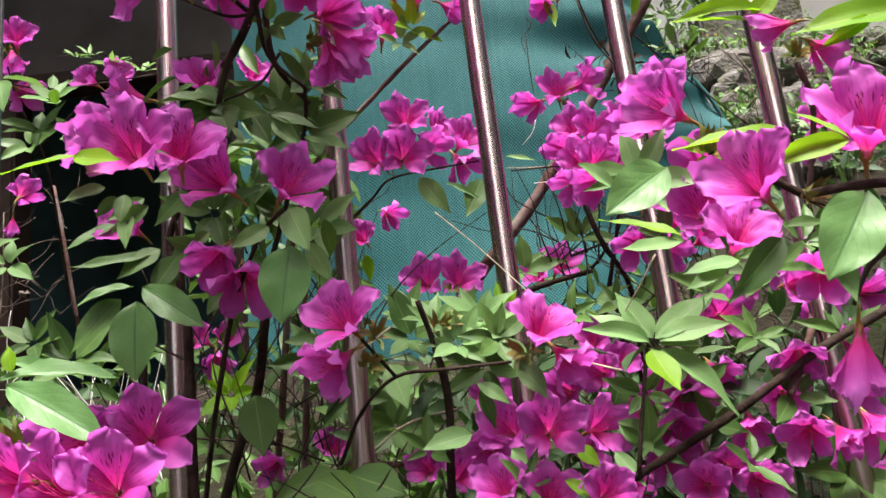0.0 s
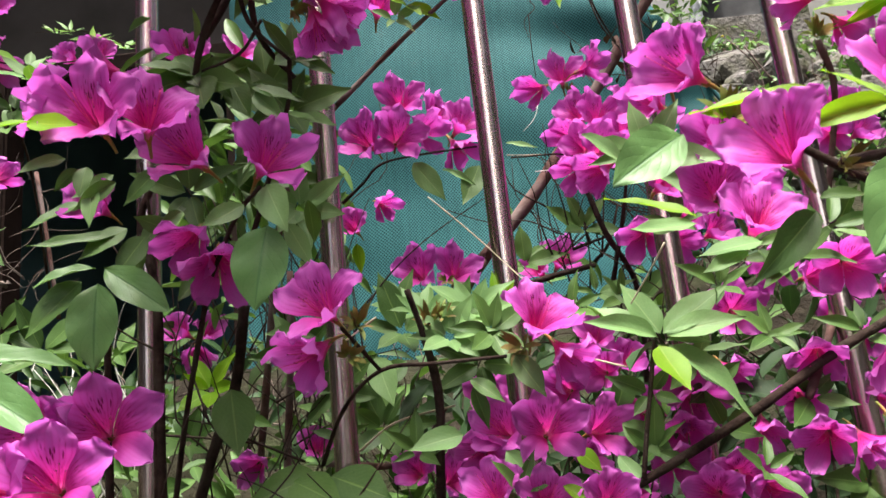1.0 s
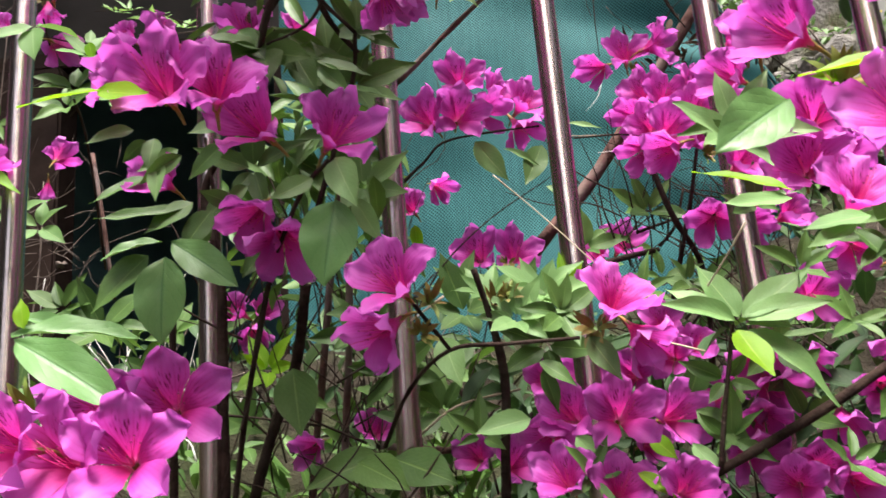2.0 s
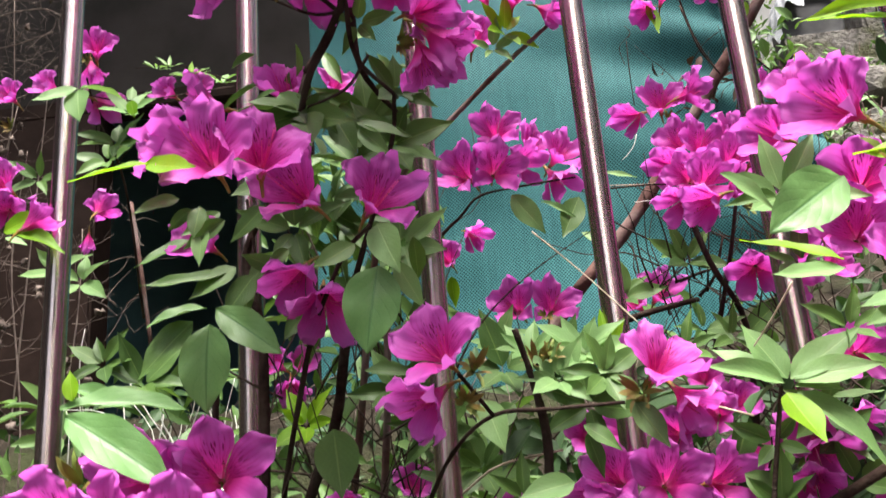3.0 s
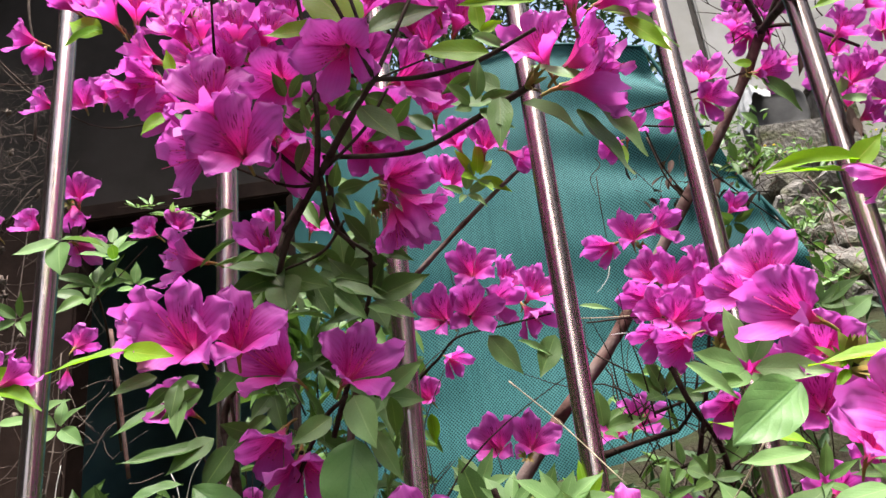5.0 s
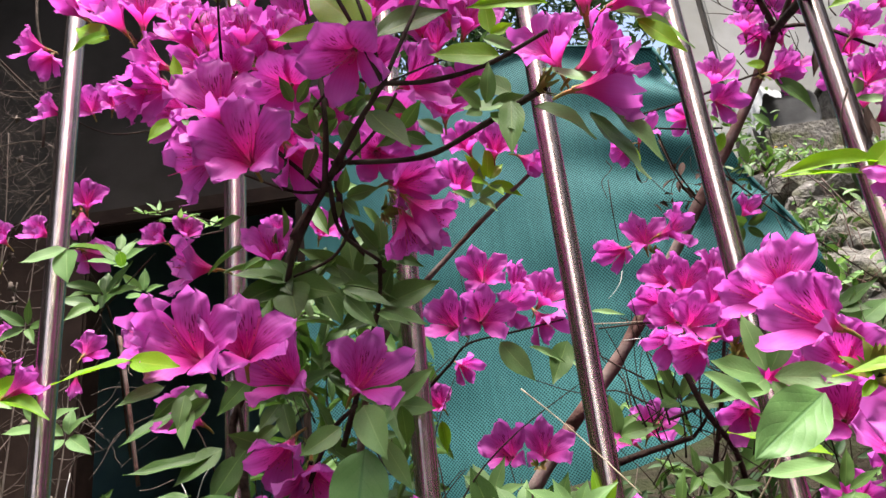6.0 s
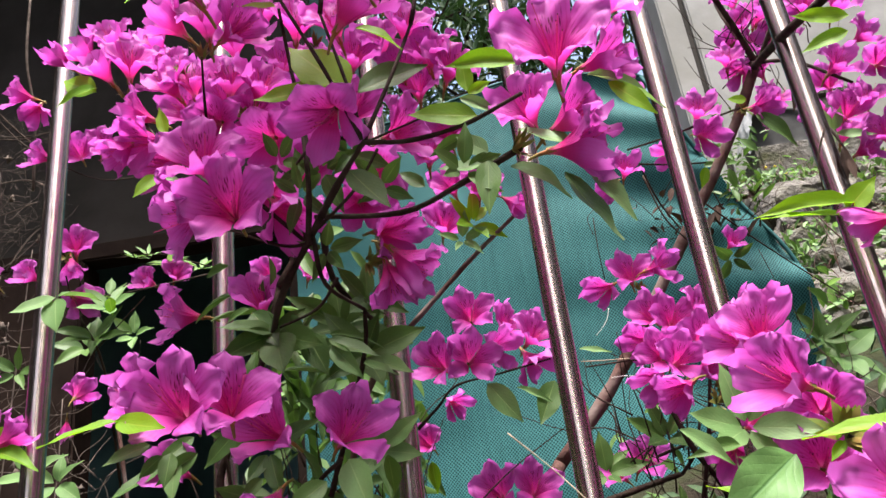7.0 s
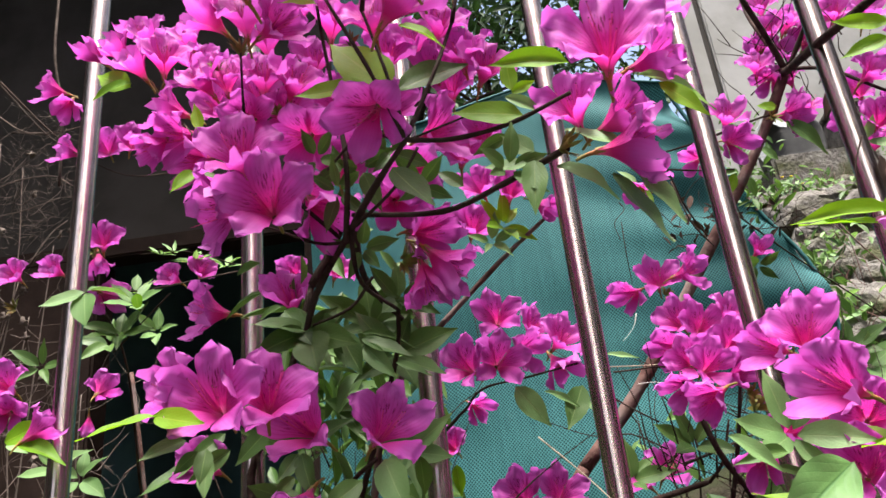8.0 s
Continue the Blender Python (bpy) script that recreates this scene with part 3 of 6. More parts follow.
# ---------------------------------------------------------------- steel fence
fence = tagged(new("steel_fence"), "upright bronze-tinted polished steel fence bars", "fence")
fence.location = (0, 0.811, 1.19)


def bar_mesh():
    bm = tube(bmesh.new(), [(0, 0, 0), (0, 0, 0.9), (0, 0, 1.8)], 0.0116, 0.0116, 28, 2)
    return smooth(mesh_of("bar", bm, STEEL))


BAR = bar_mesh()
for x in (-0.69, -0.4838, -0.2807, -0.1005, 0.0617, 0.2151, 0.3594, 0.51, 0.66):
    piece("bar", BAR, fence, Matrix.Translation((x, 0.8111 - 0.0368 * x, 1.17)))

# ---------------------------------------------------------------- azalea shrubs
front = shrub_at((-0.12, 0.66, 1.2), "azalea with magenta flowers leaning out through the fence bars")
right = shrub_at((0.3, 0.6, 1.2), "azalea with large magenta flowers and pale young leaves")
back = shrub_at((0.1, 1.05, 1.45), "azalea behind the fence with pink clusters before the net")
left = shrub_at((-0.55, 0.95, 1.25), "slender azalea behind the fence with sparse leaf sprays")
low = shrub_at((0.12, 0.8, 1.2), "low dense azalea full of magenta flowers in the bed")

# upper part of the shrub at the fence
bloom(front, (-0.238, 0.575, 2.094), (-0.61, -0.58, 0.54), 0.98, 1, 10)
bloom(front, (-0.203, 0.570, 2.086), (0.14, -0.81, 0.57), 0.98, 0, 0)
bloom(front, (-0.174, 0.570, 2.068), (0.88, -0.48, 0.06), 0.98, 1, 0)
bloom(front, (-0.322, 0.675, 2.143), (0.32, -0.80, 0.51), 1.02, 1, 0)
bloom(front, (-0.361, 0.690, 2.153), (-0.33, -0.77, 0.55), 0.93, 2, 0)
bloom(left, (-0.494, 0.760, 2.193), (-0.81, -0.58, 0.11), 0.75, 2, 0)
bloom(left, (-0.477, 0.770, 2.173), (0.06, -0.42, -0.91), 0.75, 3, 0)
bloom(left, (-0.430, 0.730, 2.206), (-0.69, -0.52, 0.50), 0.75, 4, 0)
bloom(left, (-0.499, 0.900, 2.200), (0.28, -0.96, -0.01), 0.84, 1, 0)
bloom(left, (-0.465, 0.900, 2.203), (0.60, -0.79, 0.12), 0.84, 0, 0)
bloom(left, (-0.553, 0.900, 2.204), (-0.72, -0.69, 0.13), 0.79, 2, 0)
bloom(front, (-0.294, 0.700, 2.128), (-0.33, -0.82, 0.47), 1.02, 1, 0)
bloom(front, (-0.268, 0.700, 2.129), (0.11, -0.83, 0.55), 1.02, 0, 0)
bloom(front, (-0.227, 0.700, 2.121), (0.29, -0.83, 0.48), 1.07, 0, 5)
bloom(front, (-0.194, 0.700, 2.106), (0.53, -0.68, 0.50), 1.07, 1, 0)
bloom(front, (-0.243, 0.700, 2.071), (-0.05, -0.87, -0.48), 0.93, 1, 0)
bloom(front, (-0.307, 0.660, 2.066), (-0.85, -0.46, 0.26), 0.93, 2, 0)
bloom(front, (-0.297, 0.660, 2.033), (-0.61, -0.60, -0.51), 0.93, 1, 0)
bloom(front, (-0.321, 0.660, 2.027), (-0.57, -0.44, -0.70), 0.84, 3, 0)
bloom(front, (-0.211, 0.572, 1.951), (-0.06, -0.96, 0.27), 1.14, 0, -8)
bloom(front, (-0.182, 0.562, 1.897), (0.10, -0.99, 0.02), 1.14, 0, 8)
bloom(front, (-0.226, 0.585, 1.907), (-0.85, -0.41, -0.33), 1.16, 1, 40)
bloom(front, (-0.167, 0.620, 1.986), (-0.07, -0.79, -0.60), 1.07, 1, 10)
bloom(front, (-0.094, 0.520, 1.931), (-0.20, -0.62, -0.76), 1.02, 1, 8)
bloom(front, (-0.154, 0.620, 1.912), (0.55, -0.15, -0.82), 1.07, 1, 0)
bloom(front, (-0.179, 0.660, 1.954), (0.24, -0.76, -0.60), 0.93, 2, 0)
bloom(front, (-0.075, 0.620, 1.940), (-0.32, -0.60, -0.73), 1.02, 1, 0)
bloom(front, (-0.052, 0.640, 1.986), (0.84, -0.53, -0.12), 1.07, 0, 0)
bloom(front, (-0.102, 0.680, 1.943), (0.14, -0.79, -0.60), 0.93, 1, 0)
bloom(front, (-0.061, 0.665, 1.870), (0.68, 0.10, -0.73), 1.07, 2, 0)
bloom(front, (-0.075, 0.675, 1.906), (0.75, -0.49, -0.44), 1.02, 1, 0)
bloom(front, (-0.078, 0.670, 1.859), (0.26, 0.06, -0.96), 0.98, 2, 0)
bloom(front, (-0.106, 0.640, 2.122), (-0.07, -0.83, 0.56), 1.02, 0, 0)
bloom(front, (-0.145, 0.660, 2.143), (0.30, -0.78, 0.55), 1.02, 1, 0)
bloom(front, (-0.062, 0.480, 1.995), (0.69, -0.47, 0.55), 1.02, 1, 0)
bloom(front, (-0.026, 0.700, 2.113), (-0.07, -0.85, 0.52), 1.02, 1, 0)
bloom(front, (-0.001, 0.700, 2.091), (0.47, -0.78, 0.41), 1.02, 0, 0)
bloom(front, (-0.054, 0.720, 2.113), (-0.00, -0.94, 0.33), 0.93, 1, 0)
bloom(front, (-0.015, 0.720, 2.028), (-0.02, -0.97, 0.24), 0.84, 1, 0)
bloom(front, (0.008, 0.850, 2.030), (0.20, -0.93, 0.31), 0.84, 1, 0)
bloom(front, (-0.026, 0.850, 2.039), (-0.19, -0.92, 0.35), 0.84, 1, 0)
bloom(front, (0.042, 0.850, 2.003), (0.74, -0.14, -0.66), 0.70, 3, 0)
bloom(front, (0.060, 0.425, 1.894), (-0.03, -0.93, 0.37), 1.06, 0, 0)
bloom(front, (0.098, 0.470, 1.907), (0.84, -0.52, -0.12), 0.88, 1, 0)
bloom(front, (0.072, 0.480, 1.876), (0.80, -0.58, 0.12), 0.9, 1, 0)
bloom(front, (0.070, 0.470, 1.847), (0.93, -0.30, -0.20), 0.9, 2, 0)
bloom(front, (0.043, 0.500, 1.901), (-0.30, -0.86, 0.41), 0.84, 1, 0)
bloom(front, (0.116, 0.520, 1.991), (0.52, -0.69, 0.50), 0.84, 1, 0)
# flowers at the height of the eye
bloom(front, (-0.222, 0.562, 1.751), (0.02, -0.97, 0.20), 1.12, 0, 0)
bloom(front, (-0.187, 0.578, 1.754), (0.36, -0.86, 0.36), 1.08, 0, 6)
bloom(front, (-0.258, 0.580, 1.768), (-0.60, -0.76, 0.26), 0.96, 1, 0)
bloom(front, (-0.176, 0.618, 1.739), (-0.30, -0.88, 0.20), 1.10, 9, 12)
bloom(front, (-0.117, 0.635, 1.733), (0.60, -0.74, 0.26), 1.04, 8, -12)
bloom(front, (-0.309, 0.770, 1.900), (-0.84, -0.55, 0.02), 1.06, 1, 0)
bloom(front, (-0.223, 0.760, 1.901), (0.03, -0.84, 0.54), 0.98, 2, 0)
bloom(left, (-0.215, 0.950, 2.005), (0.49, -0.82, 0.30), 0.79, 1, 0)
bloom(front, (-0.199, 0.690, 1.690), (-0.25, -0.62, -0.74), 1.05, 1, 0)
bloom(front, (-0.280, 0.700, 1.736), (-0.29, -0.93, 0.22), 0.84, 2, 0)
bloom(front, (-0.174, 0.690, 1.667), (0.22, -0.60, -0.77), 1.1, 1, 0)
bloom(low, (-0.079, 0.590, 1.608), (-0.30, -0.89, 0.35), 0.97, 0, 10)
bloom(low, (-0.090, 0.600, 1.575), (-0.62, -0.56, -0.55), 0.92, 1, 0)
bloom(low, (0.075, 0.675, 1.599), (0.33, -0.77, 0.55), 1.01, 0, 0)
bloom(low, (0.093, 0.690, 1.568), (0.47, -0.48, -0.74), 0.88, 2, 0)
bloom(low, (-0.234, 0.620, 1.543), (0.30, -0.93, 0.12), 1.16, 7, 8)
bloom(low, (-0.282, 0.610, 1.544), (-0.10, -0.98, -0.12), 1.2, 1, 0)
bloom(low, (-0.212, 0.500, 1.509), (0.17, -0.96, 0.23), 1.01, 1, 0)
bloom(low, (-0.248, 0.500, 1.509), (-0.26, -0.95, 0.17), 1.01, 0, 0)
bloom(low, (-0.266, 0.480, 1.518), (-0.38, -0.92, 0.09), 0.97, 1, 0)
bloom(low, (0.074, 0.720, 1.516), (0.05, -0.97, 0.22), 1.0, 7, 0)
bloom(low, (0.039, 0.770, 1.521), (-0.44, -0.83, 0.35), 0.92, 1, 0)
bloom(low, (0.125, 0.770, 1.511), (0.54, -0.84, 0.05), 0.92, 8, 0)
bloom(low, (0.020, 0.780, 1.503), (-0.33, -0.86, -0.39), 0.84, 1, 0)
bloom(low, (0.024, 0.700, 1.474), (-0.31, -0.77, 0.56), 0.84, 1, 0)
bloom(low, (0.064, 0.700, 1.463), (0.14, -0.89, 0.43), 0.84, 1, 0)
bloom(low, (0.112, 0.700, 1.459), (0.30, -0.92, 0.26), 0.84, 2, 0)
bloom(low, (0.338, 0.760, 1.476), (0.27, -0.51, -0.81), 0.84, 1, 0)
bloom(low, (0.315, 0.820, 1.523), (-0.28, -0.93, -0.25), 0.84, 1, 0)
bloom(low, (0.235, 0.780, 1.463), (-0.16, -0.97, -0.18), 0.84, 1, 0)
bloom(low, (0.201, 0.740, 1.453), (-0.41, -0.91, 0.00), 0.84, 1, 0)
bloom(low, (0.254, 0.760, 1.449), (0.13, -0.94, -0.31), 0.84, 1, 0)
bloom(low, (0.278, 0.840, 1.611), (-0.10, -0.99, -0.12), 0.98, 8, 0)
bloom(low, (0.225, 0.920, 1.540), (0.33, -0.93, 0.15), 0.79, 2, 0)
bloom(low, (0.179, 0.900, 1.581), (0.23, -0.91, 0.34), 0.79, 2, 0)
bloom(low, (0.160, 0.950, 1.615), (-0.14, -0.88, 0.45), 0.79, 1, 0)
bloom(low, (0.376, 0.800, 1.514), (0.30, -0.86, -0.41), 0.84, 1, 0)
bloom(low, (0.410, 0.800, 1.609), (0.30, -0.86, -0.41), 0.84, 1, 0)
bloom(low, (0.464, 0.920, 1.841), (-0.17, -0.94, 0.30), 0.79, 1, 0)
bloom(low, (0.484, 0.920, 1.809), (0.33, -0.93, 0.15), 0.79, 2, 0)
bloom(low, (0.459, 0.940, 1.813), (-0.37, -0.78, -0.50), 0.79, 1, 0)
bloom(low, (-0.313, 1.000, 1.679), (-0.46, -0.82, 0.35), 0.79, 2, 0)
bloom(low, (-0.293, 1.000, 1.649), (0.26, -0.60, -0.76), 0.79, 3, 0)
bloom(low, (-0.287, 1.020, 1.679), (0.65, -0.66, 0.37), 0.79, 3, 0)
bloom(low, (-0.231, 1.000, 1.516), (-0.33, -0.86, -0.39), 0.79, 2, 0)
bloom(low, (-0.155, 0.980, 1.530), (0.25, -0.89, 0.37), 0.79, 2, 0)
bloom(low, (-0.046, 0.920, 1.493), (-0.27, -0.91, 0.30), 0.79, 2, 0)
bloom(low, (-0.102, 1.000, 1.785), (-0.27, -0.91, 0.30), 0.79, 2, 0)
bloom(right, (0.207, 0.430, 1.525), (-0.17, 0.13, -0.98), 0.76, 4, 0)
bloom(right, (0.329, 0.680, 1.484), (0.21, -0.60, -0.77), 0.92, 1, 30)
bloom(right, (0.305, 0.760, 1.485), (-0.47, -0.79, -0.40), 0.88, 2, 0)
# large flowers close to the path
bloom(right, (0.144, 0.465, 1.690), (-0.80, -0.50, 0.22), 0.86, 2, 0)
bloom(right, (0.169, 0.420, 1.626), (-0.57, -0.70, 0.44), 0.92, 1, 12)
bloom(right, (0.223, 0.390, 1.641), (-0.12, -0.83, 0.55), 1.04, 1, 0)
bloom(right, (0.351, 0.740, 1.874), (-0.77, 0.62, 0.12), 0.88, 3, 0)
bloom(right, (0.392, 0.740, 1.844), (0.77, 0.56, -0.31), 0.88, 3, 0)
bloom(right, (0.176, 0.580, 1.750), (-0.17, -0.87, 0.46), 0.84, 8, 0)
bloom(right, (0.191, 0.700, 1.774), (-0.82, -0.56, 0.11), 0.84, 2, 0)
bloom(right, (0.189, 0.620, 1.772), (0.13, -0.81, 0.57), 0.75, 3, 0)
bloom(right, (0.198, 0.600, 1.662), (-0.23, -0.95, 0.20), 0.92, 1, 0)
# flowers behind the large ones
bloom(right, (0.209, 0.600, 1.695), (-0.22, -0.98, 0.02), 0.95, 2, -5)
bloom(right, (0.205, 0.740, 1.715), (0.31, -0.94, 0.13), 0.85, 2, 5)
bloom(right, (0.230, 0.700, 1.693), (-0.32, -0.95, 0.02), 0.85, 1, 10)
bloom(right, (0.236, 0.640, 1.671), (0.20, -0.90, -0.35), 0.9, 2, 0)
bloom(right, (0.214, 0.570, 1.632), (0.27, -0.78, 0.57), 0.9, 0, -8)
bloom(low, (0.223, 0.920, 1.712), (-0.30, -0.80, -0.50), 0.95, 2, 0)
bloom(low, (0.257, 0.920, 1.704), (0.30, -0.80, -0.50), 0.9, 1, -20)
bloom(low, (0.315, 0.820, 1.646), (-0.20, -0.80, -0.50), 0.85, 2, 0)
bloom(low, (0.304, 0.660, 1.610), (-0.30, -0.89, -0.35), 0.9, 1, -20)
bloom(low, (0.316, 0.740, 1.618), (0.24, -0.96, -0.16), 0.8, 3, 0)
bloom(low, (0.215, 0.860, 1.545), (-0.27, -0.71, -0.65), 0.85, 2, -20)
bloom(low, (0.283, 0.840, 1.496), (-0.14, -0.57, -0.81), 0.9, 2, -20)
# clusters behind the fence
bloom(back, (-0.028, 0.950, 1.918), (0.05, -0.98, 0.21), 0.97, 7, 8)
bloom(back, (-0.031, 0.885, 1.845), (0.23, -0.97, -0.01), 0.99, 7, -10)
bloom(back, (-0.068, 0.880, 1.843), (-0.38, -0.91, 0.15), 0.99, 8, -13)
bloom(back, (0.014, 0.980, 1.907), (0.59, -0.73, 0.33), 0.89, 9, -14)
bloom(back, (-0.002, 0.930, 1.864), (0.79, -0.51, -0.34), 0.89, 8, 10)
bloom(back, (0.043, 0.950, 1.880), (0.59, -0.73, 0.33), 0.94, 8, -10)
bloom(back, (0.035, 0.950, 1.848), (0.42, -0.34, -0.84), 0.94, 9, 5)
bloom(back, (-0.076, 1.200, 1.871), (0.54, -0.61, -0.58), 0.89, 9, 6)
bloom(back, (-0.027, 0.990, 1.717), (-0.25, -0.93, 0.27), 1.0, 8, 10)
bloom(back, (0.017, 1.000, 1.717), (0.23, -0.89, 0.39), 1.0, 7, -5)
bloom(back, (0.160, 1.120, 1.744), (0.32, -0.86, 0.39), 1.0, 8, -15)
bloom(back, (0.125, 1.120, 1.734), (-0.55, -0.69, 0.48), 0.9, 9, 20)
bloom(back, (0.180, 1.020, 1.964), (-0.07, -0.92, 0.37), 0.94, 7, 13)
bloom(back, (0.214, 1.000, 1.959), (0.86, -0.52, -0.01), 0.94, 8, 11)
bloom(back, (0.144, 1.030, 1.950), (-0.72, -0.52, -0.46), 0.89, 9, 17)
bloom(back, (0.210, 0.980, 1.883), (0.10, -0.98, 0.16), 0.99, 7, 14)
bloom(back, (0.245, 0.980, 1.889), (0.65, -0.69, 0.32), 0.99, 8, -17)
bloom(back, (0.185, 1.000, 1.900), (-0.49, -0.80, 0.35), 0.94, 8, 1)
bloom(back, (0.169, 0.980, 1.860), (-0.48, -0.79, -0.39), 0.94, 9, 9)
bloom(back, (0.182, 0.950, 1.835), (-0.14, -0.99, 0.04), 0.94, 8, 20)
bloom(back, (0.194, 0.920, 1.818), (0.30, -0.95, -0.01), 0.94, 8, -5)
bloom(back, (0.221, 0.920, 1.805), (0.73, -0.69, 0.04), 0.89, 9, -17)
bloom(back, (0.167, 0.950, 1.804), (-0.53, -0.56, -0.63), 0.94, 9, -14)
bloom(back, (0.173, 0.860, 1.773), (-0.72, -0.52, -0.46), 1.03, 3, 24)
bloom(back, (0.248, 0.900, 1.837), (0.41, -0.86, 0.31), 0.99, 8, -25)
bloom(back, (0.232, 0.950, 1.848), (0.31, -0.95, 0.10), 0.99, 8, 5)
bloom(back, (0.373, 1.200, 2.055), (0.41, -0.86, 0.31), 0.79, 9, 10)
bloom(back, (0.337, 1.070, 2.213), (0.21, -0.89, 0.40), 0.99, 8, 6)
bloom(back, (0.338, 1.080, 2.172), (0.31, -0.67, -0.67), 0.99, 8, -10)
bloom(back, (0.282, 1.080, 2.153), (-0.49, -0.67, -0.55), 0.89, 9, -25)
bloom(back, (0.202, 1.000, 2.103), (0.21, -0.89, 0.40), 0.84, 9, 10)
bloom(back, (0.175, 1.000, 2.078), (-0.53, -0.56, -0.63), 0.79, 3, 5)
bloom(back, (0.418, 1.060, 2.193), (0.65, -0.60, -0.47), 0.99, 8, -10)
bloom(back, (0.428, 1.120, 2.345), (-0.39, -0.87, 0.30), 0.94, 9, -25)
bloom(back, (0.480, 1.120, 2.395), (0.12, -0.90, 0.41), 0.99, 8, -25)
bloom(back, (0.464, 1.150, 2.458), (-0.25, -0.87, 0.44), 0.99, 8, 20)
bloom(back, (0.419, 1.100, 2.279), (-0.53, -0.56, -0.63), 0.89, 9, -20)
bloom(back, (0.515, 1.120, 2.366), (0.49, -0.82, 0.30), 0.99, 8, -15)
bloom(back, (0.546, 1.100, 2.388), (-0.09, -0.93, 0.36), 0.99, 8, 10)
bloom(back, (0.486, 0.950, 2.177), (0.49, -0.85, 0.20), 0.99, 8, 15)
bloom(back, (0.502, 1.000, 2.135), (-0.01, -0.99, 0.12), 0.99, 8, -25)
bloom(back, (0.513, 1.050, 2.212), (-0.42, -0.88, 0.22), 0.94, 9, -5)
bloom(back, (0.569, 1.050, 2.341), (0.30, -0.87, 0.40), 0.99, 8, 15)
bloom(back, (0.509, 1.100, 2.193), (-0.61, -0.66, -0.43), 0.79, 9, 20)
# the dense end of the leaning bough
bloom(back, (0.445, 1.100, 2.373), (-0.46, -0.74, 0.48), 0.86, 7, -30)
bloom(back, (0.479, 1.100, 2.385), (0.26, -0.79, 0.55), 0.90, 8, -7)
bloom(back, (0.449, 1.100, 2.330), (0.65, -0.75, 0.13), 0.94, 9, 16)
bloom(back, (0.495, 1.120, 2.354), (-0.20, -0.90, -0.40), 0.86, 7, -21)
bloom(back, (0.402, 1.080, 2.298), (0.00, -0.84, 0.55), 0.90, 8, 2)
bloom(back, (0.448, 1.100, 2.284), (-0.46, -0.74, 0.48), 0.94, 9, 25)
bloom(back, (0.455, 1.080, 2.218), (0.26, -0.79, 0.55), 0.86, 7, -12)
bloom(back, (0.587, 1.050, 2.281), (0.65, -0.75, 0.13), 0.90, 8, 11)
bloom(back, (0.562, 1.000, 2.198), (-0.20, -0.90, -0.40), 0.94, 9, -26)
bloom(back, (0.534, 1.000, 2.151), (0.00, -0.84, 0.55), 0.86, 7, -3)
bloom(back, (0.532, 1.000, 2.096), (-0.46, -0.74, 0.48), 0.90, 8, 20)
bloom(back, (0.499, 1.020, 2.117), (0.26, -0.79, 0.55), 0.94, 9, -17)
bloom(back, (0.507, 1.000, 2.076), (0.65, -0.75, 0.13), 0.86, 7, 6)
bloom(back, (0.567, 1.150, 2.415), (-0.20, -0.90, -0.40), 0.90, 8, 29)
# sprays at the dark lean-to
bloom(left, (-0.494, 0.900, 2.066), (0.43, -0.82, 0.38), 0.84, 1, 0)
bloom(left, (-0.501, 0.930, 2.004), (0.01, 1.00, 0.05), 0.84, 1, 0)
bloom(left, (-0.510, 0.920, 2.047), (0.12, 0.08, -0.99), 0.70, 3, 0)
bloom(left, (-0.630, 1.020, 2.095), (-0.42, -0.88, 0.22), 0.79, 2, 0)
bloom(left, (-0.743, 1.100, 2.136), (-0.10, -0.97, 0.23), 0.84, 1, 0)
bloom(left, (-0.441, 0.980, 2.040), (-0.42, -0.88, 0.22), 0.70, 2, 0)
bloom(left, (-0.400, 0.980, 2.043), (0.58, -0.79, 0.21), 0.70, 2, 0)
bloom(left, (-0.600, 1.120, 1.947), (0.09, 0.75, 0.66), 0.84, 1, 0)
bloom(left, (-0.607, 1.100, 1.892), (-0.23, 0.29, -0.93), 0.57, 4, 0)
bloom(left, (-0.568, 0.850, 1.881), (-0.09, -0.95, 0.31), 0.84, 1, 0)
bloom(left, (-0.561, 0.850, 1.846), (0.28, -0.86, -0.42), 0.84, 2, 0)
bloom(left, (-0.491, 0.800, 1.812), (0.64, 0.43, 0.64), 0.88, 3, 0)
bloom(left, (-0.284, 1.000, 2.034), (-0.10, -0.97, 0.23), 0.75, 2, 0)
# inner flowers of the upper mass
bloom(front, (-0.328, 0.740, 2.221), (-0.16, -0.84, 0.52), 0.98, 1, 0)
bloom(front, (-0.247, 0.740, 2.126), (0.18, -0.96, 0.21), 0.98, 1, 0)
bloom(front, (-0.209, 0.720, 2.081), (0.37, -0.83, -0.42), 0.98, 1, 0)
bloom(front, (-0.291, 0.740, 2.120), (-0.24, -0.95, 0.18), 0.98, 1, 0)
bloom(front, (-0.297, 0.700, 2.031), (-0.49, -0.73, -0.48), 0.98, 2, 0)
bloom(front, (-0.182, 0.740, 2.162), (0.29, -0.83, 0.48), 0.98, 1, 0)
bloom(front, (-0.141, 0.720, 2.136), (0.12, -0.85, 0.51), 0.98, 1, 0)
bloom(front, (-0.097, 0.700, 2.123), (0.40, -0.82, 0.41), 0.98, 1, 0)
bloom(front, (-0.156, 0.720, 2.089), (-0.02, -0.97, 0.24), 0.98, 1, 0)
bloom(front, (-0.133, 0.700, 2.013), (-0.28, -0.80, -0.54), 0.98, 1, 0)
bloom(front, (-0.155, 0.700, 1.998), (0.20, -0.97, 0.11), 0.98, 1, 0)
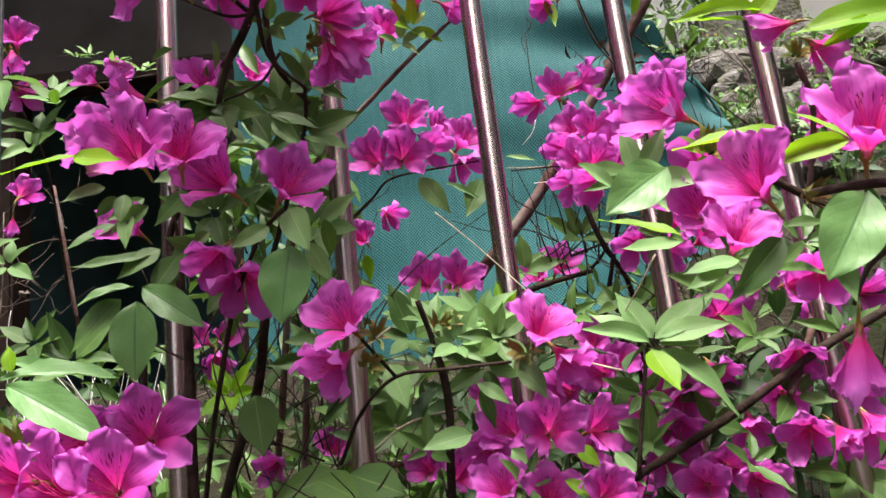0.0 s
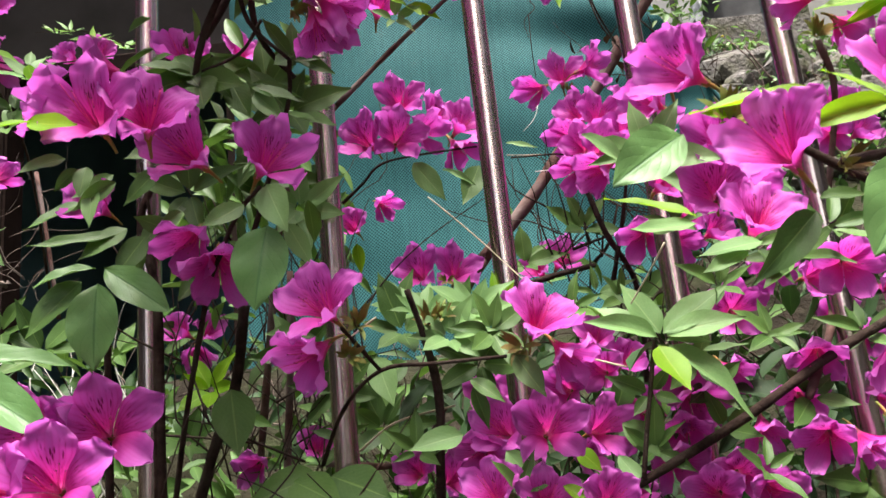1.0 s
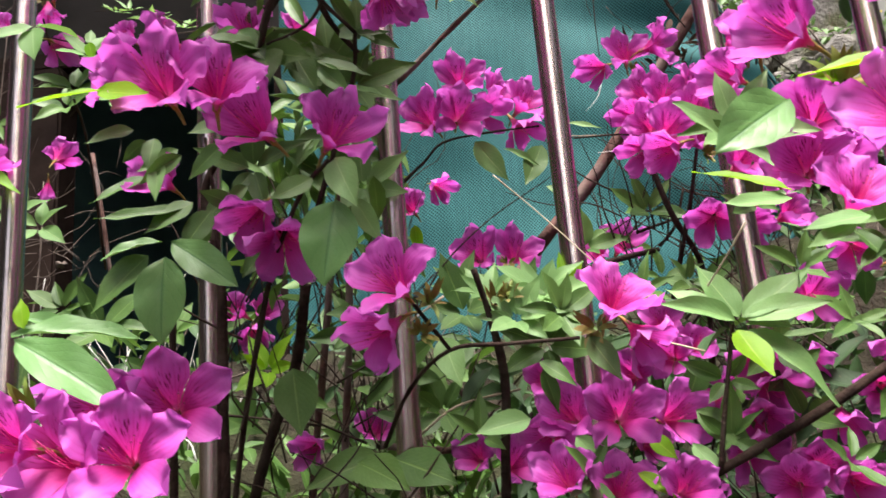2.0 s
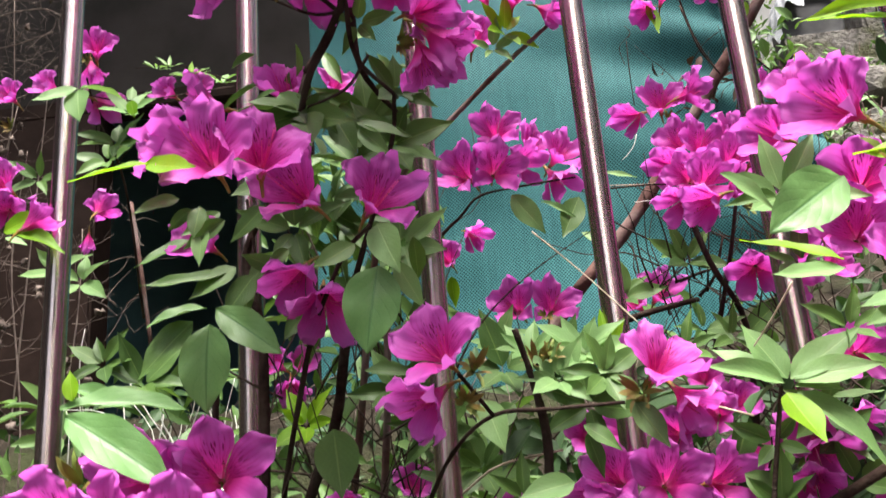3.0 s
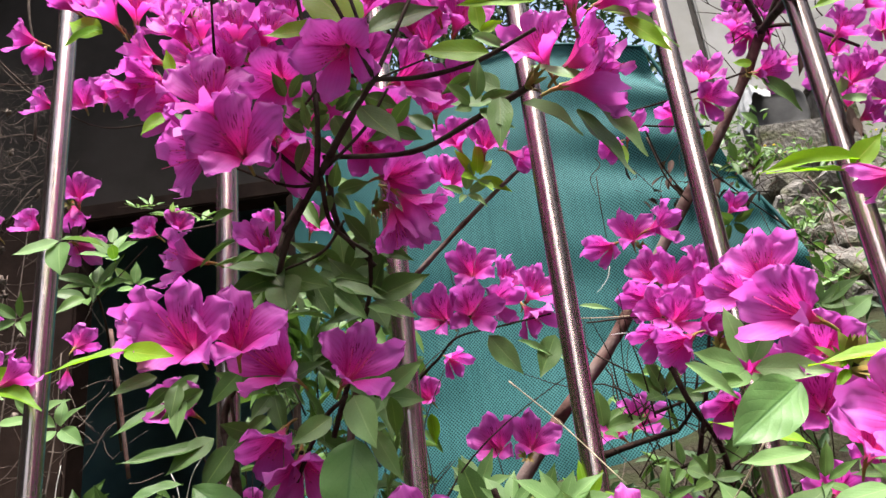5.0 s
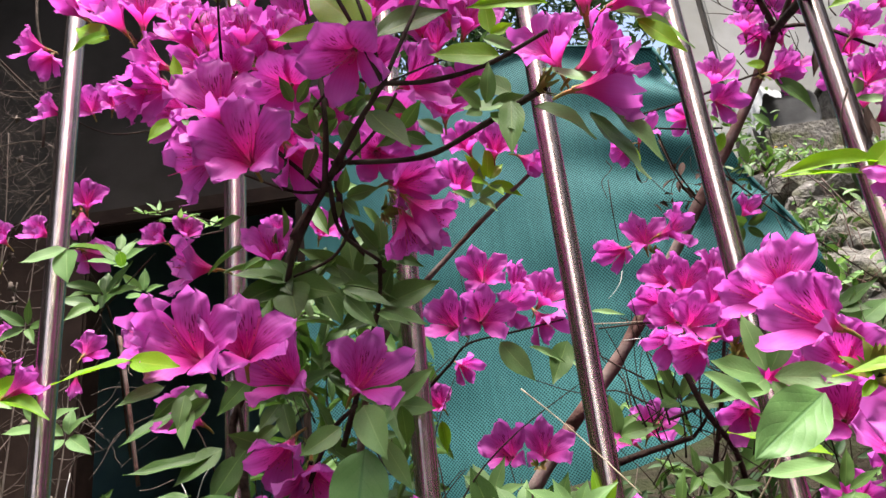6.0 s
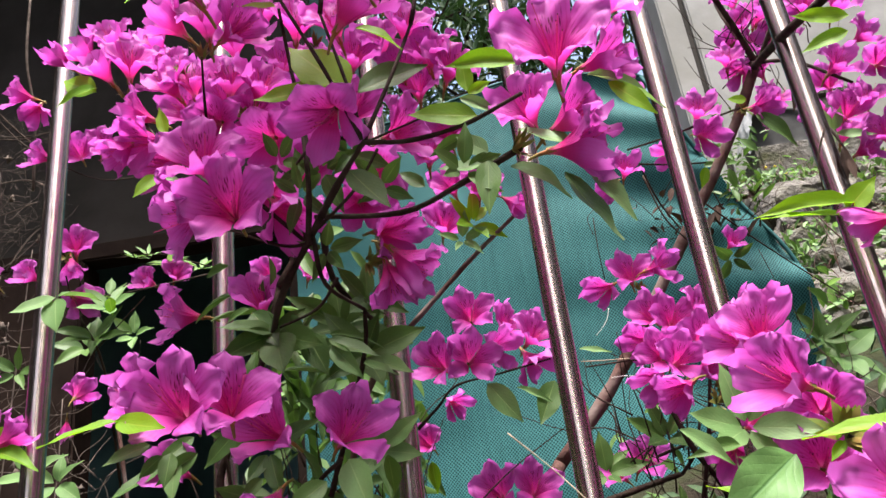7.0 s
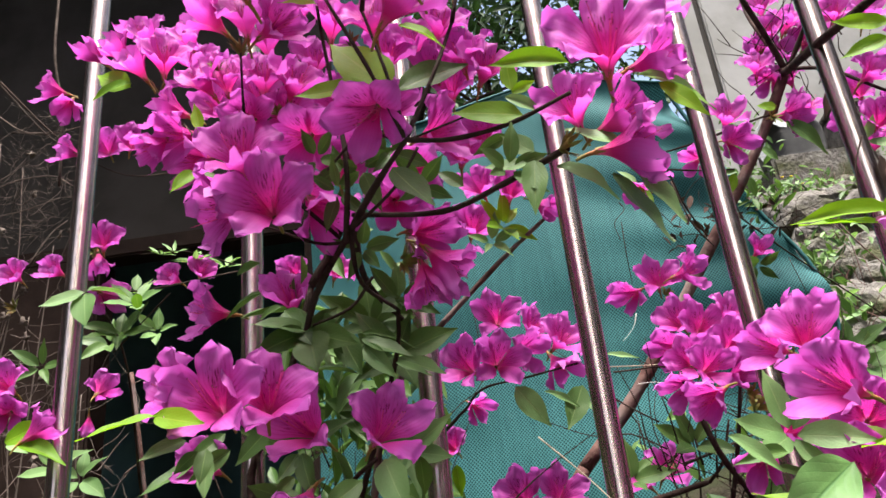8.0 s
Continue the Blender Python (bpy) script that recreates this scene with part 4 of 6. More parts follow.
bloom(front, (-0.237, 0.680, 2.007), (0.24, -0.76, -0.60), 0.98, 1, 0)
bloom(front, (-0.251, 0.660, 1.965), (-0.32, -0.57, -0.76), 0.98, 2, 0)
bloom(front, (-0.099, 0.680, 2.046), (0.40, -0.91, 0.11), 0.98, 1, 0)
bloom(front, (-0.093, 0.700, 1.964), (0.22, -0.70, -0.68), 0.98, 1, 0)
bloom(front, (-0.038, 0.760, 2.033), (0.20, -0.95, 0.23), 0.98, 1, 0)
bloom(front, (-0.388, 0.760, 2.252), (-0.16, -0.84, 0.52), 0.98, 2, 0)
bloom(front, (-0.410, 0.740, 2.220), (-0.46, -0.70, 0.54), 0.98, 2, 0)
bloom(front, (-0.331, 0.780, 2.216), (0.10, -0.91, 0.40), 0.98, 2, 0)
bloom(front, (-0.040, 0.740, 2.103), (0.10, -0.94, 0.32), 0.98, 1, 0)
bloom(front, (-0.199, 0.720, 2.214), (0.12, -0.82, 0.56), 0.98, 1, 0)
bloom(front, (-0.237, 0.740, 2.199), (0.12, -0.85, 0.51), 0.98, 1, 0)
bloom(front, (-0.042, 0.700, 2.152), (0.29, -0.83, 0.48), 0.98, 1, 0)
bloom(front, (-0.074, 0.720, 2.152), (0.02, -0.86, 0.51), 0.98, 1, 0)
bloom(front, (-0.039, 0.900, 2.015), (0.30, -0.93, 0.22), 0.98, 2, 0)
# shaded flowers deep in the low shrub
bloom(low, (0.149, 0.880, 1.571), (-0.43, -0.90, 0.06), 0.88, 1, 0)
bloom(low, (0.195, 0.930, 1.532), (-0.23, -0.94, 0.26), 0.88, 2, 0)
bloom(low, (0.227, 0.880, 1.502), (0.27, -0.90, -0.33), 0.88, 2, 0)
bloom(low, (0.414, 0.930, 1.608), (0.02, -0.99, -0.13), 0.88, 2, 0)
bloom(low, (0.420, 0.880, 1.468), (0.04, -0.95, -0.31), 0.88, 1, 0)
bloom(low, (0.174, 0.930, 1.450), (0.28, -0.94, 0.21), 0.88, 2, 0)
bloom(low, (0.138, 0.980, 1.490), (0.50, -0.86, 0.05), 0.88, 1, 0)
bloom(low, (0.111, 0.880, 1.557), (-0.43, -0.90, 0.06), 0.88, 2, 0)
bloom(low, (0.073, 0.930, 1.565), (-0.23, -0.94, 0.26), 0.88, 1, 0)
bloom(low, (0.036, 0.980, 1.567), (0.00, -1.00, 0.07), 0.88, 2, 0)
bloom(right, (0.306, 0.930, 1.715), (0.49, -0.85, 0.19), 0.88, 2, 0)
bloom(right, (0.291, 0.980, 1.745), (-0.48, -0.86, 0.16), 0.88, 1, 0)
bloom(right, (0.285, 0.880, 1.744), (-0.19, -0.90, 0.39), 0.88, 2, 0)
bloom(low, (0.428, 0.930, 1.666), (0.02, -0.97, 0.22), 0.88, 1, 0)
bloom(low, (0.463, 0.980, 1.583), (0.27, -0.92, -0.29), 0.88, 2, 0)
bloom(low, (-0.007, 0.880, 1.483), (0.47, -0.82, 0.31), 0.88, 1, 0)
bloom(low, (0.068, 0.930, 1.486), (-0.44, -0.85, 0.29), 0.88, 2, 0)
# bud scales at the foot of the clusters
tuft(front, (-0.208, 0.575, 2.053), (0.15, -0.64, 0.75), 1.3)
tuft(front, (-0.329, 0.685, 2.111), (0.25, -0.80, 0.54), 1.2)
tuft(front, (0.034, 0.488, 1.864), (0.81, -0.58, -0.10), 1.3)
tuft(front, (-0.098, 0.675, 1.883), (0.54, -0.61, -0.58), 1.3)
tuft(front, (-0.276, 0.700, 2.139), (0.13, -0.98, 0.13), 1)
tuft(front, (-0.212, 0.700, 2.072), (0.13, -0.98, 0.13), 1)
tuft(front, (-0.129, 0.660, 2.112), (0.13, -0.98, 0.13), 1.1)
tuft(low, (-0.055, 0.600, 1.596), (0.43, -0.83, 0.36), 1.3)
tuft(low, (-0.063, 0.600, 1.574), (0.26, -0.96, -0.03), 1.2)
tuft(low, (0.056, 0.685, 1.580), (-0.42, -0.89, 0.19), 1.6)
tuft(low, (-0.013, 0.760, 1.620), (0.08, -0.90, 0.44), 1.6)
tuft(low, (-0.002, 0.760, 1.624), (0.09, -0.82, 0.57), 1.3)
tuft(low, (-0.301, 0.560, 1.543), (0.07, -0.95, 0.30), 1.8)
tuft(right, (0.162, 0.455, 1.657), (0.04, -1.00, 0.07), 1.5)
tuft(right, (0.193, 0.410, 1.611), (0.59, -0.81, -0.04), 1.2)
tuft(right, (0.169, 0.700, 1.727), (0.43, -0.90, -0.09), 1.3)
tuft(back, (0.216, 0.880, 1.775), (0.43, -0.90, -0.09), 1.4)
tuft(back, (0.395, 1.060, 2.197), (0.30, -0.94, -0.12), 1.3)
tuft(back, (0.418, 1.100, 2.326), (0.30, -0.94, -0.12), 1.3)
tuft(left, (-0.509, 0.900, 2.053), (0.10, -0.99, -0.10), 1.1)
tuft(left, (-0.723, 1.080, 2.073), (0.10, -0.99, -0.10), 1.3)
tuft(back, (0.185, 1.020, 1.941), (0.04, -1.00, 0.07), 1)
tuft(back, (0.005, 0.930, 1.691), (0.04, -1.00, 0.07), 1)
tuft(right, (0.370, 0.745, 1.846), (0.04, -1.00, 0.07), 1.6)
# the crown of the shrub at the fence, added unseen above the view, shading below
bloom(front, (-0.171, 0.440, 2.008), (-0.36, -0.75, 0.56), 1.04, 0, 0)
bloom(front, (-0.129, 0.490, 2.093), (-0.20, -0.85, 0.49), 1.02, 1, 13)
bloom(front, (-0.072, 0.540, 2.186), (0.10, -0.95, 0.29), 1.02, 2, 26)
bloom(front, (-0.016, 0.590, 2.128), (0.37, -0.75, 0.55), 1.02, 0, 39)
bloom(front, (-0.230, 0.640, 2.284), (0.62, -0.66, 0.42), 1.02, 1, 52)
bloom(front, (-0.157, 0.690, 2.393), (-0.51, -0.78, 0.36), 1.02, 2, 65)
bloom(front, (-0.056, 0.440, 2.003), (-0.15, -0.81, 0.56), 1.04, 0, 78)
bloom(front, (0.001, 0.490, 2.086), (0.11, -0.87, 0.48), 1.02, 1, 91)
bloom(front, (-0.180, 0.540, 2.237), (0.45, -0.85, 0.26), 1.02, 2, 104)
bloom(front, (-0.125, 0.590, 2.177), (0.56, -0.63, 0.54), 1.02, 0, 117)
bloom(front, (-0.052, 0.640, 2.274), (-0.43, -0.75, 0.51), 1.02, 1, 130)
bloom(front, (0.037, 0.690, 2.381), (-0.27, -0.91, 0.32), 1.02, 2, 143)
bloom(front, (-0.138, 0.440, 2.040), (0.12, -0.82, 0.56), 1.04, 0, 156)
bloom(front, (-0.091, 0.490, 2.129), (0.41, -0.80, 0.44), 1.02, 1, 169)
bloom(front, (-0.041, 0.540, 2.081), (0.69, -0.68, 0.26), 1.02, 2, 182)
bloom(front, (0.031, 0.590, 2.169), (-0.36, -0.75, 0.56), 1.02, 0, 195)
bloom(front, (-0.178, 0.640, 2.334), (-0.20, -0.85, 0.49), 1.02, 1, 208)
bloom(front, (-0.111, 0.690, 2.252), (0.10, -0.95, 0.29), 1.02, 2, 221)
bloom(front, (-0.022, 0.440, 2.033), (0.37, -0.75, 0.55), 1.04, 0, 234)
bloom(front, (-0.189, 0.490, 2.176), (0.62, -0.66, 0.42), 1.02, 1, 247)
bloom(front, (-0.141, 0.540, 2.126), (-0.51, -0.78, 0.36), 1.02, 2, 260)
bloom(front, (-0.078, 0.590, 2.220), (-0.15, -0.81, 0.56), 1.02, 0, 273)
bloom(front, (0.002, 0.640, 2.323), (0.11, -0.87, 0.48), 1.02, 1, 286)
bloom(front, (-0.245, 0.690, 2.312), (0.45, -0.85, 0.26), 1.02, 2, 299)
bloom(front, (-0.104, 0.440, 2.072), (0.56, -0.63, 0.54), 1.04, 0, 312)
bloom(front, (-0.061, 0.490, 2.035), (-0.43, -0.75, 0.51), 1.02, 1, 325)
rosette(front, (-0.182, 0.460, 2.027), (-0.19, -0.84, 0.51), 0.05, 5, "y", 0.9, 900, 1)
rosette(front, (-0.180, 0.710, 2.312), (0.15, -0.85, 0.50), 0.05, 5, "m", 0.9, 901, 1)
rosette(front, (-0.076, 0.660, 2.293), (0.47, -0.77, 0.44), 0.05, 5, "p", 0.9, 902, 1)
rosette(front, (0.015, 0.610, 2.268), (-0.19, -0.84, 0.51), 0.05, 5, "y", 0.9, 903, 1)
rosette(front, (-0.189, 0.560, 2.138), (0.15, -0.85, 0.50), 0.05, 5, "m", 0.9, 904, 1)
rosette(front, (-0.103, 0.510, 2.112), (0.47, -0.77, 0.44), 0.05, 5, "p", 0.9, 905, 1)
rosette(front, (-0.031, 0.460, 2.081), (-0.19, -0.84, 0.51), 0.05, 5, "y", 0.9, 906, 1)
rosette(front, (0.064, 0.710, 2.399), (0.15, -0.85, 0.50), 0.05, 5, "m", 0.9, 907, 1)
rosette(front, (-0.182, 0.660, 2.254), (0.47, -0.77, 0.44), 0.05, 5, "p", 0.9, 908, 1)
rosette(front, (-0.085, 0.610, 2.232), (-0.19, -0.84, 0.51), 0.05, 5, "y", 0.9, 909, 1)
rosette(front, (-0.000, 0.560, 2.205), (0.15, -0.85, 0.50), 0.05, 5, "m", 0.9, 910, 1)
rosette(front, (-0.183, 0.510, 2.083), (0.47, -0.77, 0.44), 0.05, 5, "p", 0.9, 911, 1)
rosette(front, (-0.104, 0.460, 2.054), (-0.19, -0.84, 0.51), 0.05, 5, "y", 0.9, 912, 1)
rosette(front, (-0.053, 0.710, 2.357), (0.15, -0.85, 0.50), 0.05, 5, "m", 0.9, 913, 1)
rosette(front, (0.043, 0.660, 2.334), (0.47, -0.77, 0.44), 0.05, 5, "p", 0.9, 914, 1)
rosette(front, (-0.182, 0.610, 2.197), (-0.19, -0.84, 0.51), 0.05, 5, "y", 0.9, 915, 1)
branch(front, [(-0.096, 0.530, 2.034), (-0.088, 0.530, 2.090), (-0.063, 0.550, 2.222)], 0.002, 0.0015, BARK, "branch")
branch(front, [(-0.120, 0.500, 2.029), (-0.135, 0.500, 2.094), (-0.152, 0.520, 2.221)], 0.0018, 0.0012, BARK, "branch")
branch(front, [(-0.029, 0.560, 2.034), (-0.011, 0.580, 2.128), (0.019, 0.600, 2.262)], 0.002, 0.0014, BARK, "branch")
# more shaded flowers under the arching branch
bloom(low, (0.386, 0.840, 1.434), (0.46, -0.78, -0.42), 0.92, 0, 153)
# ---------------------------------------------------------------- leaves of the shrub at the fence
leaf(front, (-0.357, 0.680, 2.120), (-0.398, 0.670, 2.109), (0.15, -0.86, 0.48), "y", 0.9)
leaf(front, (-0.358, 0.680, 2.115), (-0.403, 0.690, 2.148), (0.10, -0.99, -0.13), "y", 1)
leaf(front, (-0.276, 0.660, 2.037), (-0.282, 0.660, 2.067), (0.10, -0.99, -0.13), "y", 1)
leaf(front, (-0.255, 0.600, 1.957), (-0.272, 0.590, 1.936), (0.10, -0.99, -0.13), "y", 1.1)
leaf(front, (-0.255, 0.600, 1.955), (-0.230, 0.600, 1.947), (0.15, -0.86, 0.48), "p", 0.9)
leaf(front, (-0.080, 0.530, 1.958), (-0.123, 0.530, 2.012), (0.20, -0.95, 0.10), "y", 1.3)
leaf(front, (-0.095, 0.525, 1.962), (-0.148, 0.525, 1.955), (0.10, -0.90, 0.40), "y", 1)
leaf(front, (-0.077, 0.560, 1.977), (-0.020, 0.570, 2.007), (-0.06, -0.97, 0.23), "m", 1)
leaf(front, (-0.068, 0.520, 2.006), (-0.033, 0.520, 1.989), (0.15, -0.86, 0.48), "y", 1)
leaf(front, (-0.136, 0.550, 2.066), (-0.169, 0.550, 2.077), (0.15, -0.86, 0.48), "y", 1)
leaf(front, (-0.082, 0.520, 1.886), (-0.055, 0.510, 1.844), (0.37, -0.92, -0.15), "m", 1.05)
leaf(front, (-0.177, 0.600, 1.946), (-0.153, 0.600, 1.935), (0.10, -0.99, -0.13), "m", 1.1)
leaf(front, (0.047, 0.500, 1.936), (-0.008, 0.500, 1.955), (0.12, -0.99, 0.08), "y", 0.8)
leaf(front, (0.011, 0.500, 1.900), (-0.037, 0.500, 1.912), (0.11, -0.99, -0.01), "y", 0.85)
leaf(front, (0.007, 0.520, 1.934), (0.006, 0.520, 1.962), (0.10, -0.99, -0.13), "y", 1.1)
leaf(front, (0.007, 0.520, 1.932), (0.025, 0.520, 1.941), (0.10, -0.99, -0.13), "y", 1)
leaf(front, (0.001, 0.500, 1.916), (0.027, 0.500, 1.901), (0.10, -0.99, -0.13), "p", 0.9)
leaf(front, (0.014, 0.500, 1.871), (-0.006, 0.500, 1.888), (0.10, -0.99, -0.13), "p", 1.2)
leaf(front, (0.009, 0.500, 1.863), (-0.020, 0.500, 1.862), (0.15, -0.86, 0.48), "p", 1.1)
leaf(front, (0.013, 0.500, 1.865), (0.009, 0.490, 1.824), (0.10, -0.99, -0.13), "m", 0.95)
leaf(front, (0.027, 0.500, 1.858), (0.063, 0.490, 1.833), (0.15, -0.86, 0.48), "p", 1.1)
leaf(front, (0.035, 0.490, 1.878), (0.078, 0.480, 1.853), (0.15, -0.73, 0.66), "p", 0.7)
leaf(front, (0.059, 0.490, 1.842), (0.079, 0.480, 1.783), (0.59, -0.80, -0.11), "m", 0.85)
leaf(front, (0.071, 0.490, 1.843), (0.097, 0.480, 1.802), (0.44, -0.82, 0.37), "p", 0.7)
leaf(front, (0.081, 0.460, 1.891), (0.132, 0.470, 1.874), (0.14, -0.95, 0.28), "p", 0.6)
leaf(front, (0.092, 0.460, 1.883), (0.117, 0.460, 1.857), (0.21, -0.98, -0.02), "y", 0.8)
leaf(front, (0.112, 0.520, 1.977), (0.125, 0.520, 1.967), (0.15, -0.86, 0.48), "y", 1.2)
leaf(front, (-0.037, 0.600, 1.907), (-0.058, 0.600, 1.926), (0.10, -0.99, -0.13), "m", 1)
leaf(front, (0.000, 0.520, 1.898), (-0.026, 0.520, 1.889), (0.10, -0.99, -0.13), "m", 1)
leaf(front, (-0.159, 0.620, 1.940), (-0.134, 0.620, 1.955), (0.10, -0.99, -0.13), "m", 1)
leaf(front, (-0.135, 0.600, 1.939), (-0.139, 0.600, 1.961), (0.10, -0.99, -0.13), "m", 1)
leaf(front, (-0.188, 0.690, 1.838), (-0.228, 0.660, 1.844), (0.15, -0.86, 0.48), "m", 1)
leaf(front, (-0.188, 0.690, 1.837), (-0.231, 0.660, 1.817), (0.13, -0.97, 0.22), "m", 1.1)
leaf(front, (-0.187, 0.690, 1.836), (-0.172, 0.650, 1.792), (0.10, -0.99, -0.13), "m", 1.2)
leaf(front, (-0.186, 0.690, 1.836), (-0.139, 0.670, 1.812), (0.10, -0.99, -0.13), "m", 1.1)
leaf(front, (-0.186, 0.690, 1.838), (-0.162, 0.700, 1.862), (0.10, -0.99, -0.13), "m", 1)
leaf(front, (-0.187, 0.690, 1.838), (-0.221, 0.710, 1.876), (0.10, -0.99, -0.13), "m", 0.9)
leaf(front, (-0.163, 0.700, 1.836), (-0.142, 0.680, 1.792), (0.10, -0.99, -0.13), "m", 1)
leaf(front, (-0.144, 0.700, 1.828), (-0.098, 0.690, 1.799), (0.15, -0.86, 0.48), "m", 0.8)
leaf(front, (-0.142, 0.700, 1.822), (-0.114, 0.680, 1.786), (0.10, -0.99, -0.13), "p", 0.8)
leaf(front, (-0.145, 0.710, 1.836), (-0.097, 0.720, 1.828), (0.15, -0.86, 0.48), "m", 0.6)
leaf(front, (-0.138, 0.710, 1.830), (-0.165, 0.700, 1.810), (0.10, -0.99, -0.13), "m", 1)
leaf(front, (-0.119, 0.720, 1.810), (-0.086, 0.700, 1.784), (0.15, -0.86, 0.48), "p", 0.6)
leaf(front, (-0.123, 0.740, 1.868), (-0.086, 0.750, 1.880), (0.15, -0.86, 0.48), "m", 0.7)
leaf(front, (-0.210, 0.700, 1.792), (-0.229, 0.700, 1.779), (0.10, -0.99, -0.13), "m", 1.1)
leaf(front, (-0.255, 0.550, 1.743), (-0.301, 0.530, 1.731), (0.15, -0.57, 0.81), "y", 0.55)
leaf(front, (-0.258, 0.550, 1.743), (-0.217, 0.540, 1.729), (0.23, -0.96, 0.17), "y", 0.95)
leaf(front, (-0.256, 0.600, 1.736), (-0.282, 0.580, 1.723), (0.13, -0.97, 0.22), "m", 0.9)
leaf(front, (-0.247, 0.600, 1.727), (-0.267, 0.600, 1.713), (0.10, -0.99, -0.13), "m", 1.1)
leaf(front, (-0.241, 0.600, 1.728), (-0.242, 0.590, 1.702), (0.10, -0.99, -0.13), "m", 1.1)
leaf(left, (-0.456, 0.800, 1.954), (-0.495, 0.785, 1.934), (0.15, -0.86, 0.48), "p", 0.95)
leaf(left, (-0.456, 0.800, 1.952), (-0.446, 0.785, 1.911), (0.10, -0.99, -0.13), "p", 1.5)
leaf(left, (-0.459, 0.810, 1.960), (-0.428, 0.850, 1.975), (0.15, -0.62, 0.77), "p", 0.75)
leaf(left, (-0.449, 0.900, 1.989), (-0.444, 0.900, 1.966), (0.10, -0.99, -0.13), "y", 1.3)
leaf(right, (0.379, 0.700, 2.071), (0.330, 0.710, 2.084), (0.11, -0.99, -0.01), "y", 0.9)
leaf(right, (0.373, 0.700, 2.054), (0.329, 0.710, 2.047), (0.11, -0.99, -0.01), "y", 0.9)
leaf(back, (0.404, 1.050, 2.179), (0.447, 1.040, 2.123), (0.10, -0.99, -0.13), "m", 1)
leaf(back, (0.398, 1.050, 2.204), (0.372, 1.050, 2.212), (0.10, -0.99, -0.13), "y", 1.2)
leaf(back, (0.333, 1.100, 2.135), (0.317, 1.100, 2.101), (0.10, -0.99, -0.13), "y", 1)
leaf(right, (0.097, 0.520, 1.681), (0.125, 0.520, 1.659), (0.15, -0.86, 0.48), "p", 0.7)
leaf(right, (0.136, 0.550, 1.672), (0.103, 0.530, 1.671), (0.15, -0.86, 0.48), "m", 0.7)
leaf(right, (0.142, 0.600, 1.691), (0.161, 0.600, 1.681), (0.15, -0.86, 0.48), "p", 0.7)
leaf(front, (-0.211, 0.680, 1.701), (-0.235, 0.670, 1.711), (0.08, -0.99, -0.09), "m", 1.3)
leaf(front, (-0.263, 0.660, 1.735), (-0.263, 0.650, 1.701), (0.08, -0.99, -0.09), "p", 1)
leaf(front, (-0.245, 0.660, 1.738), (-0.277, 0.650, 1.717), (0.08, -0.99, -0.09), "m", 1)
leaf(front, (-0.222, 0.660, 1.691), (-0.243, 0.650, 1.658), (0.08, -0.99, -0.09), "m", 1.1)
# broad veined leaves and the lower leaves
leaf(front, (-0.244, 0.625, 1.648), (-0.243, 0.610, 1.587), (0.08, -1.00, 0.03), "b", 0.95)
leaf(front, (-0.241, 0.630, 1.660), (-0.191, 0.620, 1.624), (0.16, -0.96, 0.24), "b", 0.62)
leaf(front, (-0.252, 0.640, 1.664), (-0.290, 0.620, 1.656), (0.11, -0.62, 0.78), "b", 0.5)
leaf(front, (-0.236, 0.660, 1.699), (-0.267, 0.640, 1.673), (0.07, -0.92, 0.38), "m", 1)
leaf(front, (-0.241, 0.660, 1.694), (-0.297, 0.630, 1.677), (0.11, -0.62, 0.78), "m", 0.5)
leaf(front, (-0.262, 0.640, 1.655), (-0.296, 0.620, 1.614), (0.05, -0.99, 0.16), "m", 1)
leaf(front, (-0.232, 0.670, 1.694), (-0.230, 0.660, 1.662), (0.04, -1.00, 0.04), "m", 1.2)
leaf(front, (-0.290, 0.700, 1.739), (-0.330, 0.680, 1.716), (0.09, -0.86, 0.50), "m", 0.6)
leaf(front, (-0.264, 0.700, 1.761), (-0.290, 0.680, 1.733), (0.04, -1.00, 0.04), "m", 0.8)
leaf(front, (-0.213, 0.680, 1.712), (-0.232, 0.670, 1.686), (0.04, -1.00, 0.04), "m", 1.1)
leaf(front, (-0.200, 0.680, 1.715), (-0.217, 0.670, 1.699), (0.04, -1.00, 0.04), "m", 1.2)
leaf(front, (-0.225, 0.700, 1.762), (-0.257, 0.700, 1.733), (0.04, -1.00, 0.04), "m", 0.9)
leaf(front, (-0.137, 0.630, 1.698), (-0.163, 0.610, 1.675), (0.06, -0.97, 0.25), "m", 1.1)
leaf(front, (-0.120, 0.630, 1.711), (-0.103, 0.610, 1.670), (0.04, -1.00, 0.04), "p", 1.2)
leaf(front, (-0.122, 0.635, 1.681), (-0.129, 0.610, 1.619), (0.08, -1.00, 0.03), "b", 1)
leaf(front, (-0.112, 0.660, 1.689), (-0.092, 0.650, 1.650), (0.04, -1.00, 0.04), "p", 0.8)
leaf(front, (-0.211, 0.700, 1.864), (-0.180, 0.680, 1.818), (0.04, -1.00, 0.04), "m", 1.1)
leaf(front, (-0.185, 0.700, 1.855), (-0.158, 0.680, 1.814), (0.04, -1.00, 0.04), "m", 1.1)
leaf(front, (-0.213, 0.700, 1.867), (-0.238, 0.700, 1.862), (0.10, -0.78, 0.62), "m", 1)
leaf(low, (-0.293, 0.530, 1.580), (-0.222, 0.515, 1.540), (0.19, -0.85, 0.49), "b", 0.5)
leaf(low, (-0.314, 0.560, 1.589), (-0.240, 0.580, 1.595), (0.11, -0.62, 0.78), "b", 0.45)
leaf(low, (-0.306, 0.560, 1.593), (-0.310, 0.560, 1.613), (0.04, -1.00, 0.04), "y", 1.2)
